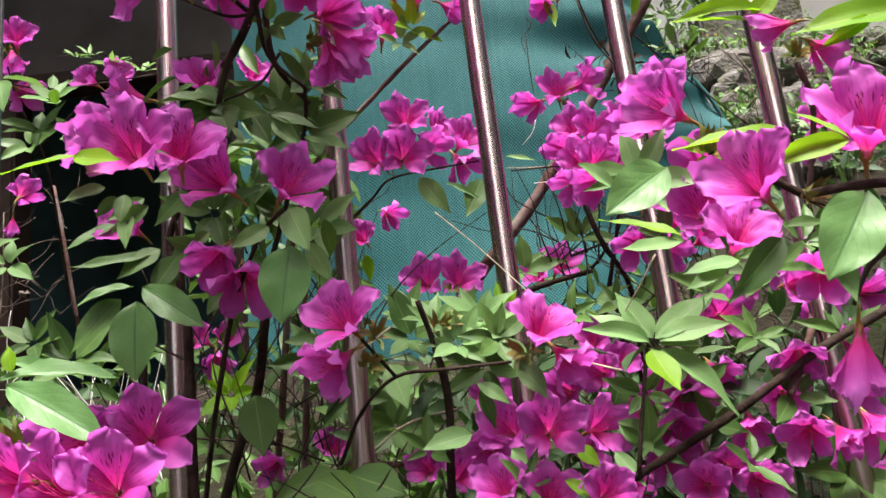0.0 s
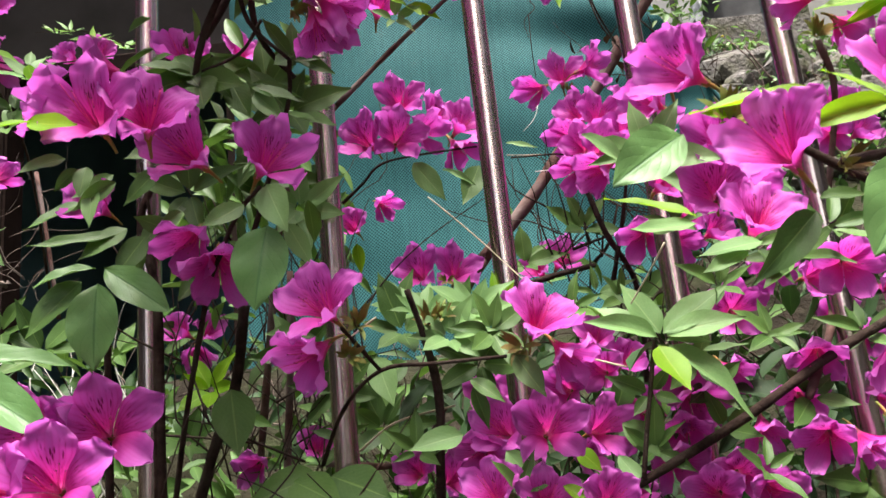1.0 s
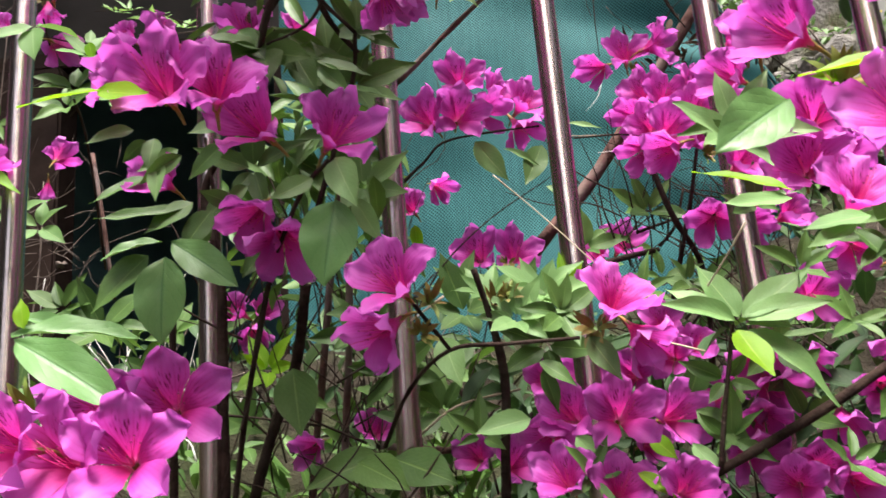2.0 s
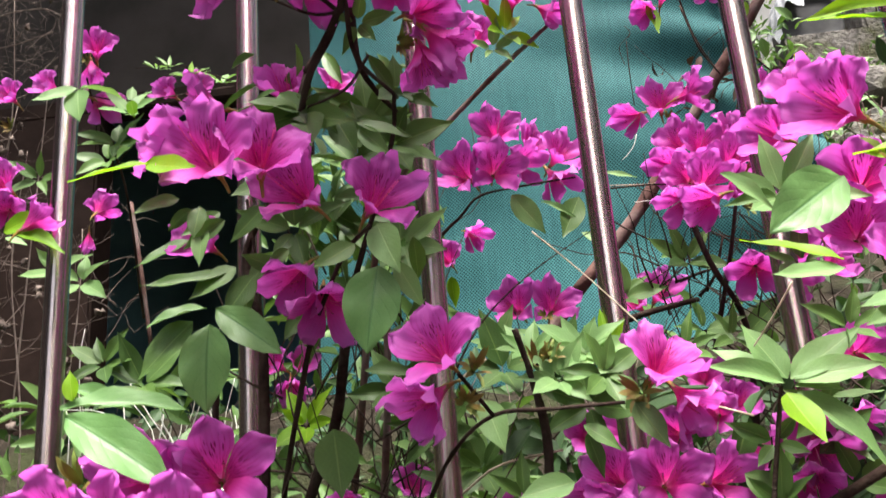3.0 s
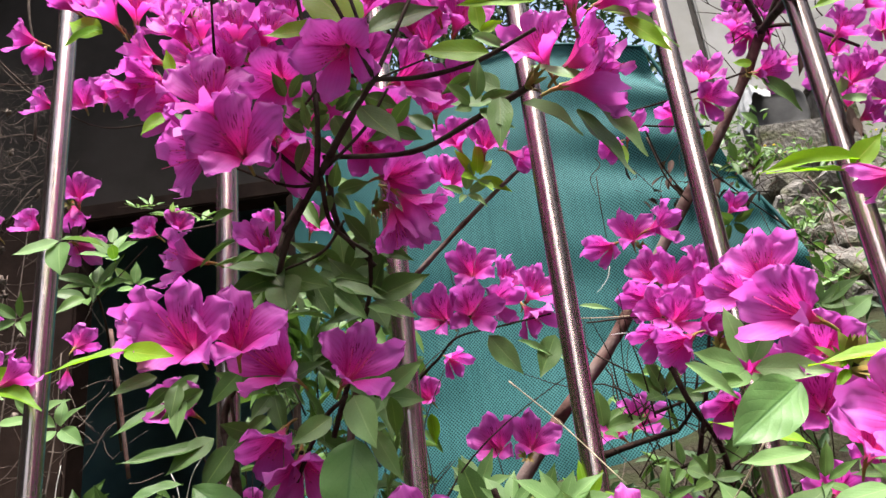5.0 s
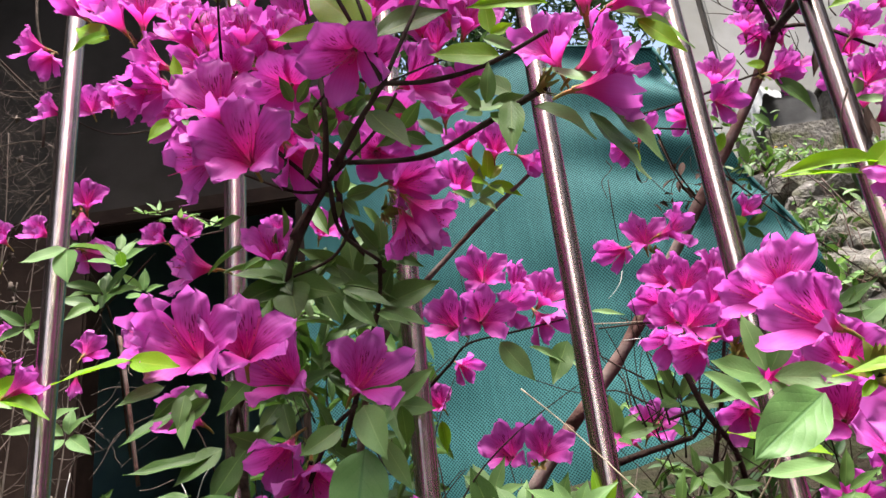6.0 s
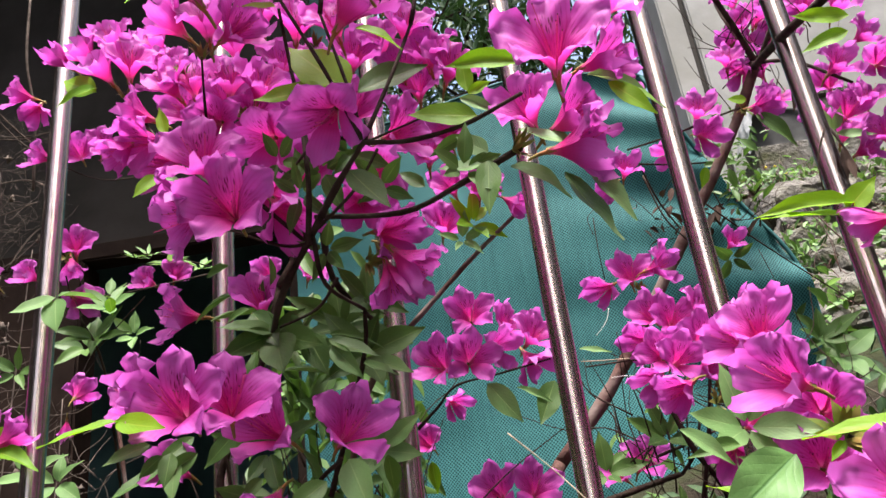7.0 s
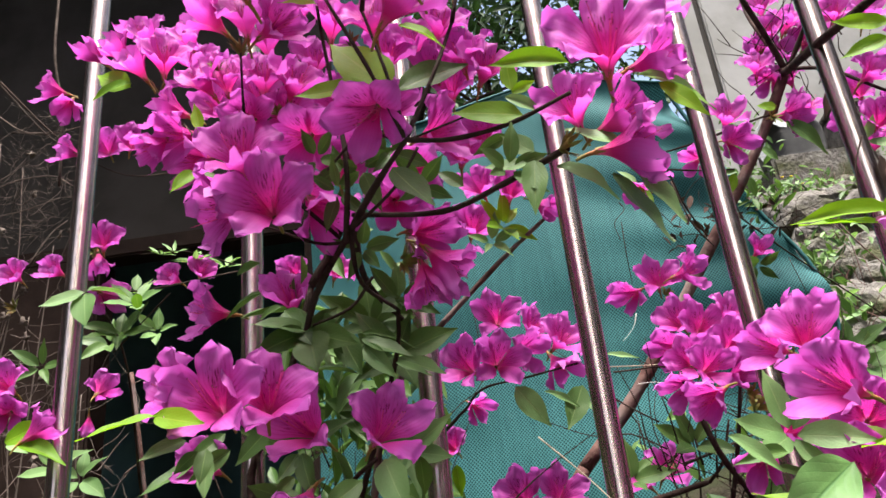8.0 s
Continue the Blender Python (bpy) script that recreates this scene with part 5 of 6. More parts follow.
leaf(low, (-0.316, 0.570, 1.603), (-0.276, 0.580, 1.593), (0.10, -0.78, 0.62), "b", 0.5)
leaf(low, (-0.058, 0.720, 1.587), (-0.045, 0.700, 1.546), (0.04, -1.00, 0.04), "p", 1.1)
leaf(low, (-0.035, 0.740, 1.584), (-0.061, 0.720, 1.560), (0.04, -1.00, 0.04), "m", 1.1)
leaf(low, (0.006, 0.760, 1.520), (-0.039, 0.740, 1.513), (0.07, -0.92, 0.38), "p", 1.1)
leaf(low, (0.039, 0.740, 1.503), (0.065, 0.730, 1.470), (0.04, -1.00, 0.04), "p", 1.2)
leaf(low, (0.096, 0.740, 1.499), (0.113, 0.730, 1.480), (0.04, -1.00, 0.04), "y", 1.2)
leaf(low, (0.052, 0.680, 1.572), (0.070, 0.670, 1.537), (0.04, -1.00, 0.04), "m", 1.2)
leaf(low, (0.016, 0.720, 1.561), (0.043, 0.710, 1.542), (0.10, -0.78, 0.62), "m", 1)
leaf(low, (0.018, 0.720, 1.555), (0.028, 0.720, 1.520), (0.04, -1.00, 0.04), "m", 1)
leaf(low, (0.176, 0.730, 1.583), (0.152, 0.740, 1.632), (0.06, -0.97, 0.25), "p", 1.03)
leaf(low, (0.178, 0.730, 1.583), (0.239, 0.740, 1.616), (0.09, -0.86, 0.50), "p", 0.95)
leaf(low, (0.181, 0.730, 1.581), (0.241, 0.710, 1.592), (0.10, -0.78, 0.62), "p", 0.95)
leaf(low, (0.173, 0.730, 1.580), (0.118, 0.700, 1.604), (0.11, -0.80, 0.55), "p", 0.8)
leaf(low, (0.175, 0.740, 1.583), (0.128, 0.755, 1.618), (0.10, -0.85, 0.50), "p", 0.85)
leaf(low, (0.170, 0.720, 1.572), (0.180, 0.690, 1.530), (0.10, -0.85, 0.50), "y", 1.3)
leaf(low, (0.180, 0.730, 1.577), (0.218, 0.730, 1.575), (0.10, -0.78, 0.62), "p", 0.55)
leaf(low, (0.181, 0.730, 1.572), (0.237, 0.700, 1.518), (0.29, -0.87, 0.40), "p", 0.87)
leaf(low, (0.171, 0.730, 1.583), (0.169, 0.740, 1.606), (0.04, -1.00, 0.04), "y", 0.62)
leaf(low, (0.217, 0.760, 1.569), (0.252, 0.750, 1.567), (0.10, -0.78, 0.62), "p", 0.7)
leaf(low, (0.287, 0.800, 1.579), (0.327, 0.800, 1.583), (0.10, -0.78, 0.62), "m", 0.62)
leaf(low, (0.152, 0.780, 1.555), (0.137, 0.770, 1.522), (0.04, -1.00, 0.04), "m", 1.6)
leaf(low, (0.141, 0.770, 1.516), (0.180, 0.750, 1.482), (0.06, -0.97, 0.25), "m", 1)
leaf(low, (0.132, 0.760, 1.490), (0.150, 0.740, 1.457), (0.04, -1.00, 0.04), "p", 0.9)
leaf(low, (0.077, 0.700, 1.473), (0.101, 0.690, 1.457), (0.10, -0.78, 0.62), "y", 0.9)
leaf(low, (-0.123, 0.800, 1.498), (-0.177, 0.750, 1.490), (0.10, -0.78, 0.62), "m", 1.2)
leaf(low, (-0.113, 0.800, 1.497), (-0.058, 0.760, 1.477), (0.09, -0.82, 0.57), "m", 1.3)
leaf(low, (-0.194, 0.780, 1.580), (-0.185, 0.770, 1.521), (0.04, -1.00, 0.04), "m", 1.6)
leaf(low, (-0.134, 0.740, 1.496), (-0.090, 0.700, 1.479), (0.10, -0.78, 0.62), "m", 1.3)
leaf(right, (0.138, 0.462, 1.652), (0.097, 0.440, 1.626), (-0.08, -0.99, 0.04), "b", 0.88)
leaf(right, (0.165, 0.550, 1.631), (0.113, 0.560, 1.655), (0.10, -0.72, 0.68), "y", 0.5)
leaf(right, (0.165, 0.550, 1.626), (0.119, 0.540, 1.620), (0.10, -0.72, 0.68), "p", 0.7)
leaf(right, (0.200, 0.430, 1.652), (0.137, 0.440, 1.661), (0.09, -0.82, 0.57), "y", 0.55)
leaf(right, (0.225, 0.420, 1.641), (0.177, 0.420, 1.638), (0.05, -0.99, 0.16), "y", 0.75)
leaf(right, (0.225, 0.420, 1.643), (0.202, 0.430, 1.668), (0.09, -0.82, 0.57), "y", 0.4)
leaf(right, (0.206, 0.380, 1.601), (0.175, 0.365, 1.562), (-0.37, -0.88, -0.29), "b", 0.95)
leaf(right, (0.184, 0.380, 1.573), (0.185, 0.370, 1.549), (0.04, -1.00, 0.04), "p", 1)
leaf(right, (0.178, 0.420, 1.592), (0.144, 0.410, 1.563), (0.05, -0.99, 0.16), "m", 1)
leaf(right, (0.183, 0.500, 1.599), (0.143, 0.490, 1.594), (0.10, -0.78, 0.62), "p", 0.7)
leaf(right, (0.175, 0.500, 1.596), (0.143, 0.490, 1.580), (0.10, -0.78, 0.62), "p", 0.7)
leaf(right, (0.181, 0.420, 1.598), (0.205, 0.420, 1.600), (0.10, -0.78, 0.62), "m", 0.8)
leaf(right, (0.342, 0.740, 1.895), (0.257, 0.740, 1.913), (0.09, -0.86, 0.50), "y", 0.6)
leaf(right, (0.334, 0.740, 1.884), (0.258, 0.740, 1.899), (0.10, -0.72, 0.68), "y", 0.45)
leaf(right, (0.332, 0.740, 1.889), (0.366, 0.740, 1.916), (0.04, -1.00, 0.04), "y", 1.3)
leaf(right, (0.469, 0.720, 1.868), (0.358, 0.710, 1.859), (0.06, -0.97, 0.25), "y", 0.8)
leaf(right, (0.437, 0.720, 1.863), (0.382, 0.720, 1.841), (0.04, -1.00, 0.04), "y", 0.7)
leaf(back, (-0.018, 0.900, 1.819), (0.014, 0.900, 1.773), (0.04, -1.00, 0.04), "p", 1)
leaf(back, (0.055, 0.930, 1.819), (0.031, 0.920, 1.769), (0.04, -1.00, 0.04), "m", 1.2)
leaf(back, (0.013, 0.920, 1.815), (0.051, 0.920, 1.796), (0.10, -0.78, 0.62), "p", 0.5)
leaf(back, (-0.098, 1.000, 1.762), (-0.096, 1.000, 1.725), (0.04, -1.00, 0.04), "y", 1.1)
# shaded flowers and leaves before the lower ends of the bars
bloom(low, (0.203, 0.785, 1.555), (-0.20, -0.75, -0.60), 0.9, 2, 0)
bloom(low, (0.209, 0.780, 1.527), (0.20, -0.70, -0.65), 0.92, 1, 0)
bloom(low, (0.195, 0.775, 1.502), (-0.30, -0.80, -0.50), 0.88, 2, 0)
bloom(low, (0.181, 0.775, 1.478), (0.10, -0.80, -0.50), 0.86, 1, 0)
bloom(low, (0.314, 0.765, 1.552), (-0.30, -0.70, -0.60), 0.9, 2, 0)
bloom(low, (0.263, 0.850, 1.553), (0.10, -0.70, -0.65), 0.9, 2, 0)
rosette(low, (0.214, 0.770, 1.561), (-0.30, -0.85, 0.15), 0.04, 4, "m", 0.9, 340, 1.1)
rosette(low, (0.169, 0.770, 1.538), (-0.15, -0.85, 0.15), 0.04, 4, "m", 0.9, 341, 1.1)
rosette(low, (0.229, 0.780, 1.503), (0.00, -0.85, 0.15), 0.04, 4, "m", 0.9, 342, 1.1)
rosette(low, (0.225, 0.790, 1.540), (0.15, -0.85, 0.15), 0.04, 4, "m", 0.9, 343, 1.1)
rosette(low, (0.303, 0.770, 1.521), (0.30, -0.85, 0.15), 0.04, 4, "m", 0.9, 344, 1.1)
# whorls of small leaves
rosette(front, (-0.007, 0.860, 1.991), (0.35, -0.92, 0.17), 0.04, 6, "y", 0.9, 1, 1)
rosette(front, (-0.022, 0.860, 1.973), (0.12, -0.99, 0.04), 0.035, 5, "p", 0.9, 2, 1)
rosette(left, (-0.457, 0.980, 2.074), (0.24, -0.49, 0.84), 0.022, 6, "p", 0.9, 3, 0.65)
rosette(left, (-0.411, 0.980, 2.056), (0.15, -0.53, 0.84), 0.034, 6, "p", 0.9, 4, 0.65)
rosette(left, (-0.556, 1.050, 1.986), (0.14, -0.95, 0.28), 0.05, 6, "m", 0.9, 5, 1)
rosette(left, (-0.489, 1.050, 1.993), (0.14, -0.95, 0.28), 0.04, 5, "p", 0.9, 6, 1)
rosette(left, (-0.620, 1.000, 1.948), (0.14, -0.95, 0.28), 0.05, 5, "m", 0.9, 7, 1)
rosette(left, (-0.376, 1.000, 2.053), (0.15, -0.53, 0.84), 0.036, 6, "p", 0.9, 8, 0.65)
rosette(left, (-0.474, 0.950, 2.011), (0.15, -0.67, 0.73), 0.036, 5, "p", 0.9, 9, 1)
leaf(left, (-0.526, 0.800, 1.803), (-0.481, 0.790, 1.819), (0.25, -0.90, 0.35), "y", 1.1)
leaf(left, (-0.513, 0.800, 1.801), (-0.455, 0.780, 1.781), (0.10, -0.80, 0.60), "y", 0.9)
leaf(left, (-0.538, 0.820, 1.805), (-0.513, 0.820, 1.796), (0.10, -0.70, 0.70), "p", 0.8)
rosette(left, (-0.558, 0.950, 1.804), (0.14, -0.89, 0.42), 0.05, 5, "p", 0.9, 12, 1)
rosette(left, (-0.491, 0.950, 1.958), (0.09, -0.82, 0.57), 0.05, 6, "m", 0.9, 13, 1)
rosette(left, (-0.458, 0.920, 1.983), (0.09, -0.82, 0.57), 0.045, 5, "p", 0.9, 14, 1)
rosette(left, (-0.527, 0.950, 1.788), (0.09, -0.82, 0.57), 0.05, 5, "p", 0.9, 15, 1)
rosette(left, (-0.439, 0.980, 2.074), (0.10, -0.72, 0.68), 0.024, 5, "p", 0.9, 16, 0.65)
rosette(front, (-0.122, 0.750, 1.824), (0.27, -0.92, 0.27), 0.06, 7, "m", 0.9, 17, 1)
rosette(front, (-0.148, 0.780, 1.865), (0.27, -0.92, 0.27), 0.06, 6, "m", 0.9, 18, 1)
rosette(front, (-0.115, 0.750, 1.878), (0.46, -0.88, 0.14), 0.05, 6, "m", 0.9, 19, 1)
rosette(front, (-0.126, 0.800, 1.746), (0.27, -0.95, 0.18), 0.05, 6, "p", 0.9, 20, 1)
rosette(front, (-0.227, 0.740, 1.798), (0.05, -0.99, 0.16), 0.05, 5, "m", 0.9, 21, 1)
rosette(front, (-0.206, 0.720, 1.744), (0.05, -0.99, 0.16), 0.05, 5, "m", 0.9, 22, 1)
rosette(low, (-0.017, 0.800, 1.630), (-0.00, -0.72, 0.69), 0.042, 9, "p", 0.9, 23, 1)
rosette(low, (0.027, 0.780, 1.624), (0.20, -0.81, 0.55), 0.048, 9, "p", 0.9, 24, 1)
rosette(low, (0.003, 0.760, 1.602), (0.07, -0.92, 0.38), 0.042, 8, "p", 0.9, 25, 1)
rosette(low, (0.011, 0.820, 1.630), (0.09, -0.82, 0.57), 0.04, 9, "m", 0.9, 26, 1)
rosette(low, (-0.049, 0.900, 1.659), (0.09, -0.82, 0.57), 0.045, 8, "p", 0.9, 27, 1)
rosette(low, (0.051, 0.800, 1.630), (0.09, -0.82, 0.57), 0.04, 8, "y", 0.9, 28, 1)
rosette(low, (0.039, 0.740, 1.600), (0.29, -0.87, 0.40), 0.045, 7, "m", 0.9, 29, 1)
rosette(low, (-0.043, 0.850, 1.626), (0.09, -0.82, 0.57), 0.06, 6, "m", 0.9, 30, 1)
rosette(low, (0.028, 0.800, 1.582), (0.07, -0.95, 0.30), 0.06, 6, "m", 0.9, 31, 1)
rosette(low, (0.104, 1.050, 1.726), (0.08, -0.90, 0.44), 0.05, 6, "m", 0.9, 32, 1)
rosette(low, (0.349, 0.800, 1.444), (0.07, -0.95, 0.30), 0.06, 6, "m", 0.9, 34, 1)
rosette(low, (-0.263, 0.950, 1.600), (0.07, -0.95, 0.30), 0.05, 6, "y", 0.9, 35, 1)
rosette(low, (-0.339, 1.100, 1.553), (0.07, -0.92, 0.38), 0.05, 7, "m", 0.9, 36, 1)
rosette(low, (-0.424, 0.900, 1.653), (0.09, -0.82, 0.57), 0.06, 6, "m", 0.9, 37, 1)
rosette(low, (-0.469, 0.900, 1.678), (0.09, -0.82, 0.57), 0.05, 6, "m", 0.9, 38, 1)
rosette(low, (-0.387, 1.000, 1.660), (0.08, -0.90, 0.44), 0.05, 5, "m", 0.9, 39, 1)
rosette(low, (-0.154, 0.900, 1.621), (0.07, -0.95, 0.30), 0.06, 6, "m", 0.9, 40, 1)
rosette(low, (-0.074, 0.900, 1.538), (0.07, -0.95, 0.30), 0.06, 6, "m", 0.9, 41, 1)
rosette(low, (-0.120, 0.900, 1.580), (0.07, -0.95, 0.30), 0.06, 6, "m", 0.9, 42, 1)
rosette(back, (0.174, 1.000, 1.750), (0.14, -0.89, 0.42), 0.06, 6, "m", 0.9, 43, 1)
rosette(back, (0.451, 1.200, 1.886), (0.14, -0.89, 0.42), 0.07, 7, "m", 0.9, 45, 1)
rosette(back, (0.473, 1.200, 1.858), (0.14, -0.89, 0.42), 0.07, 7, "p", 0.9, 46, 1)
rosette(back, (0.362, 1.200, 2.029), (0.22, -0.70, -0.68), 0.05, 4, "m", 0.9, 47, 1)
rosette(back, (0.471, 1.000, 2.105), (0.12, -0.99, 0.08), 0.05, 4, "p", 0.9, 48, 1)
rosette(right, (0.156, 0.600, 1.689), (0.14, -0.95, 0.28), 0.055, 6, "p", 0.9, 49, 1)
rosette(right, (0.165, 0.460, 1.657), (-0.16, -0.96, 0.23), 0.02, 6, "y", 0.9, 50, 1)
# ---------------------------------------------------------------- stems
branch(front, [(-0.129, 0.600, 1.882), (-0.102, 0.570, 1.902), (-0.071, 0.525, 1.910)], 0.00306, 0.002176, BARK, "branch")
branch(front, [(-0.071, 0.525, 1.910), (-0.092, 0.510, 1.965), (-0.120, 0.500, 2.029)], 0.00204, 0.001224, BARK, "branch")
branch(front, [(-0.071, 0.525, 1.910), (-0.078, 0.520, 1.955), (-0.096, 0.530, 2.034)], 0.0017, 0.001224, BARK, "branch")
branch(front, [(-0.071, 0.525, 1.910), (-0.045, 0.540, 1.978), (-0.029, 0.560, 2.034)], 0.001904, 0.00136, BARK, "branch")
branch(front, [(-0.071, 0.525, 1.910), (-0.038, 0.510, 1.896), (0.001, 0.500, 1.895), (0.040, 0.470, 1.892)], 0.00204, 0.00136, BARK, "branch")
branch(front, [(-0.071, 0.525, 1.909), (-0.016, 0.520, 1.922)], 0.00102, 0.00068, BARK, "branch")
branch(front, [(-0.196, 0.700, 1.825), (-0.172, 0.660, 1.859), (-0.129, 0.600, 1.882)], 0.002992, 0.002856, BARK, "branch")
branch(front, [(-0.126, 0.600, 1.896), (-0.054, 0.570, 1.873), (-0.005, 0.520, 1.863), (0.035, 0.490, 1.865)], 0.002176, 0.002176, BARK, "branch")
branch(front, [(-0.129, 0.600, 1.880), (-0.130, 0.640, 1.855), (-0.110, 0.700, 1.850)], 0.00204, 0.0017, BARK, "branch")
branch(front, [(-0.206, 0.570, 2.045), (-0.208, 0.580, 2.015), (-0.213, 0.600, 1.996)], 0.001088, 0.001224, BARK, "branch")
branch(front, [(-0.213, 0.600, 1.996), (-0.187, 0.620, 1.942), (-0.142, 0.620, 1.888)], 0.00136, 0.00204, BARK, "branch")
branch(front, [(-0.147, 0.600, 2.109), (-0.146, 0.620, 2.075), (-0.130, 0.620, 1.949)], 0.00136, 0.00204, BARK, "branch")
branch(front, [(-0.196, 0.600, 1.897), (-0.161, 0.620, 1.886), (-0.133, 0.610, 1.878)], 0.00102, 0.0017, BARK, "branch")
branch(front, [(-0.110, 0.700, 1.850), (-0.119, 0.720, 1.810), (-0.160, 0.740, 1.702)], 0.00204, 0.00272, BARK, "branch")
branch(front, [(-0.188, 0.690, 1.841), (-0.148, 0.680, 1.850), (-0.124, 0.660, 1.867)], 0.001224, 0.001496, BARK, "branch")
branch(front, [(-0.329, 0.680, 2.110), (-0.278, 0.660, 2.026), (-0.200, 0.630, 1.934)], 0.001224, 0.001768, BARK, "branch")
branch(left, [(-0.545, 0.900, 2.201), (-0.470, 0.900, 2.154), (-0.344, 0.820, 2.097)], 0.000816, 0.001224, BARK, "branch")
branch(left, [(-0.507, 0.900, 2.004), (-0.457, 0.930, 2.005), (-0.353, 0.980, 2.036)], 0.000816, 0.001088, BARK, "branch")
branch(left, [(-0.505, 0.900, 2.026), (-0.518, 0.950, 2.002), (-0.555, 1.100, 1.967), (-0.596, 1.250, 1.812)], 0.00102, 0.00204, BARK, "branch")
branch(left, [(-0.485, 0.980, 2.080), (-0.423, 0.980, 2.075), (-0.360, 1.000, 2.054)], 0.00068, 0.000816, BARK, "branch")
branch(left, [(-0.551, 1.050, 1.973), (-0.452, 1.000, 2.027)], 0.000816, 0.000816, BARK, "branch")
branch(left, [(-0.662, 0.900, 2.329), (-0.588, 0.900, 2.238), (-0.545, 0.900, 2.201)], 0.000816, 0.000952, BARK, "branch")
branch(left, [(-0.564, 0.800, 2.172), (-0.547, 0.850, 2.198), (-0.541, 0.900, 2.239)], 0.00068, 0.00068, BARK, "branch")
branch(back, [(0.056, 1.130, 1.758), (0.144, 1.130, 1.852), (0.261, 1.120, 2.011), (0.379, 1.110, 2.178), (0.442, 1.080, 2.286)], 0.009, 0.0075, BARK_WARM, "branch")
branch(back, [(-0.011, 1.130, 1.676), (0.056, 1.130, 1.758)], 0.01, 0.009, BARK_WARM, "branch")
branch(back, [(0.439, 1.080, 2.281), (0.413, 1.050, 2.330), (0.372, 1.000, 2.379)], 0.005, 0.0035, BARK, "branch")
branch(back, [(0.441, 1.080, 2.284), (0.422, 1.100, 2.390), (0.416, 1.100, 2.436)], 0.004, 0.003, BARK_WARM, "branch")
branch(back, [(0.436, 1.080, 2.277), (0.348, 0.770, 2.110), (0.377, 0.680, 2.097)], 0.006, 0.004, BARK, "branch")
branch(back, [(0.444, 1.080, 2.285), (0.465, 1.050, 2.320), (0.475, 1.000, 2.348)], 0.004, 0.003, BARK, "branch")
branch(back, [(0.431, 1.080, 2.283), (0.454, 1.000, 2.223), (0.492, 0.950, 2.146)], 0.003, 0.002, BARK, "branch")
branch(back, [(0.219, 1.050, 2.156), (0.290, 1.070, 2.179), (0.362, 1.080, 2.203), (0.405, 1.080, 2.213)], 0.0014, 0.002, BARK, "branch")
branch(back, [(0.230, 1.050, 2.131), (0.273, 1.060, 2.128), (0.328, 1.080, 2.132)], 0.0014, 0.0014, BARK, "branch")
branch(back, [(0.230, 1.050, 2.131), (0.256, 1.100, 2.091), (0.294, 1.150, 2.054)], 0.0014, 0.0012, BARK, "branch")
branch(back, [(0.459, 1.000, 2.138), (0.465, 0.980, 2.086), (0.461, 0.950, 2.021)], 0.0018, 0.0014, BARK, "branch")
branch(back, [(0.358, 0.780, 1.997), (0.341, 0.780, 1.961), (0.340, 0.790, 1.916)], 0.001, 0.0008, BARK, "branch")
branch(back, [(0.344, 1.200, 2.127), (0.433, 1.250, 2.059), (0.563, 1.300, 1.955)], 0.0015, 0.001, BARK, "branch")
branch(back, [(-0.095, 0.880, 1.887), (-0.016, 0.870, 1.953), (0.042, 0.860, 1.995)], 0.0034, 0.0024, BARK_WARM, "branch")
branch(back, [(-0.095, 0.880, 1.887), (-0.136, 0.900, 1.852), (-0.178, 0.950, 1.781), (-0.215, 1.000, 1.598), (-0.242, 1.050, 1.480), (-0.292, 1.130, 1.170)], 0.0034, 0.005, BARK_WARM, "branch")
branch(back, [(-0.074, 0.900, 1.802), (-0.052, 0.900, 1.822), (-0.005, 0.900, 1.828), (0.058, 0.950, 1.850)], 0.0016, 0.0012, BARK, "branch")
branch(back, [(-0.099, 0.900, 1.781), (-0.074, 0.900, 1.802)], 0.002, 0.0018, BARK, "branch")
branch(back, [(0.096, 0.970, 1.839), (0.165, 0.980, 1.839), (0.218, 0.980, 1.814)], 0.0011, 0.0012, BARK, "branch")
branch(back, [(0.142, 0.980, 2.030), (0.140, 0.980, 1.989), (0.143, 1.000, 1.953)], 0.0007, 0.0006, BARK, "branch")
branch(back, [(0.231, 1.050, 2.112), (0.245, 1.050, 2.047), (0.274, 1.080, 2.021)], 0.0014, 0.001, BARK, "branch")
branch(back, [(0.166, 0.950, 1.825), (0.187, 0.950, 1.735), (0.226, 1.000, 1.671), (0.229, 1.050, 1.549)], 0.003, 0.004, BARK, "branch")
branch(back, [(0.218, 0.920, 1.793), (0.207, 0.950, 1.733), (0.187, 1.000, 1.647)], 0.002, 0.003, BARK, "branch")
branch(front, [(-0.154, 0.720, 1.968), (-0.170, 0.720, 1.926), (-0.191, 0.720, 1.892)], 0.0045, 0.004, BARK, "branch")
branch(front, [(-0.148, 0.720, 1.967), (-0.145, 0.740, 1.902), (-0.116, 0.780, 1.867)], 0.0035, 0.0025, BARK, "branch")
branch(front, [(-0.191, 0.720, 1.892), (-0.220, 0.720, 1.790), (-0.249, 0.720, 1.727), (-0.236, 0.720, 1.651), (-0.241, 0.740, 1.494), (-0.248, 0.769, 1.170)], 0.003, 0.004, BARK, "branch")
branch(front, [(-0.248, 0.720, 1.777), (-0.238, 0.720, 1.683), (-0.246, 0.740, 1.495), (-0.256, 0.764, 1.170)], 0.0015, 0.0022, BARK, "branch")
branch(front, [(-0.178, 0.700, 1.687), (-0.208, 0.740, 1.620), (-0.244, 0.780, 1.493), (-0.308, 0.851, 1.170)], 0.0022, 0.003, BARK, "branch")
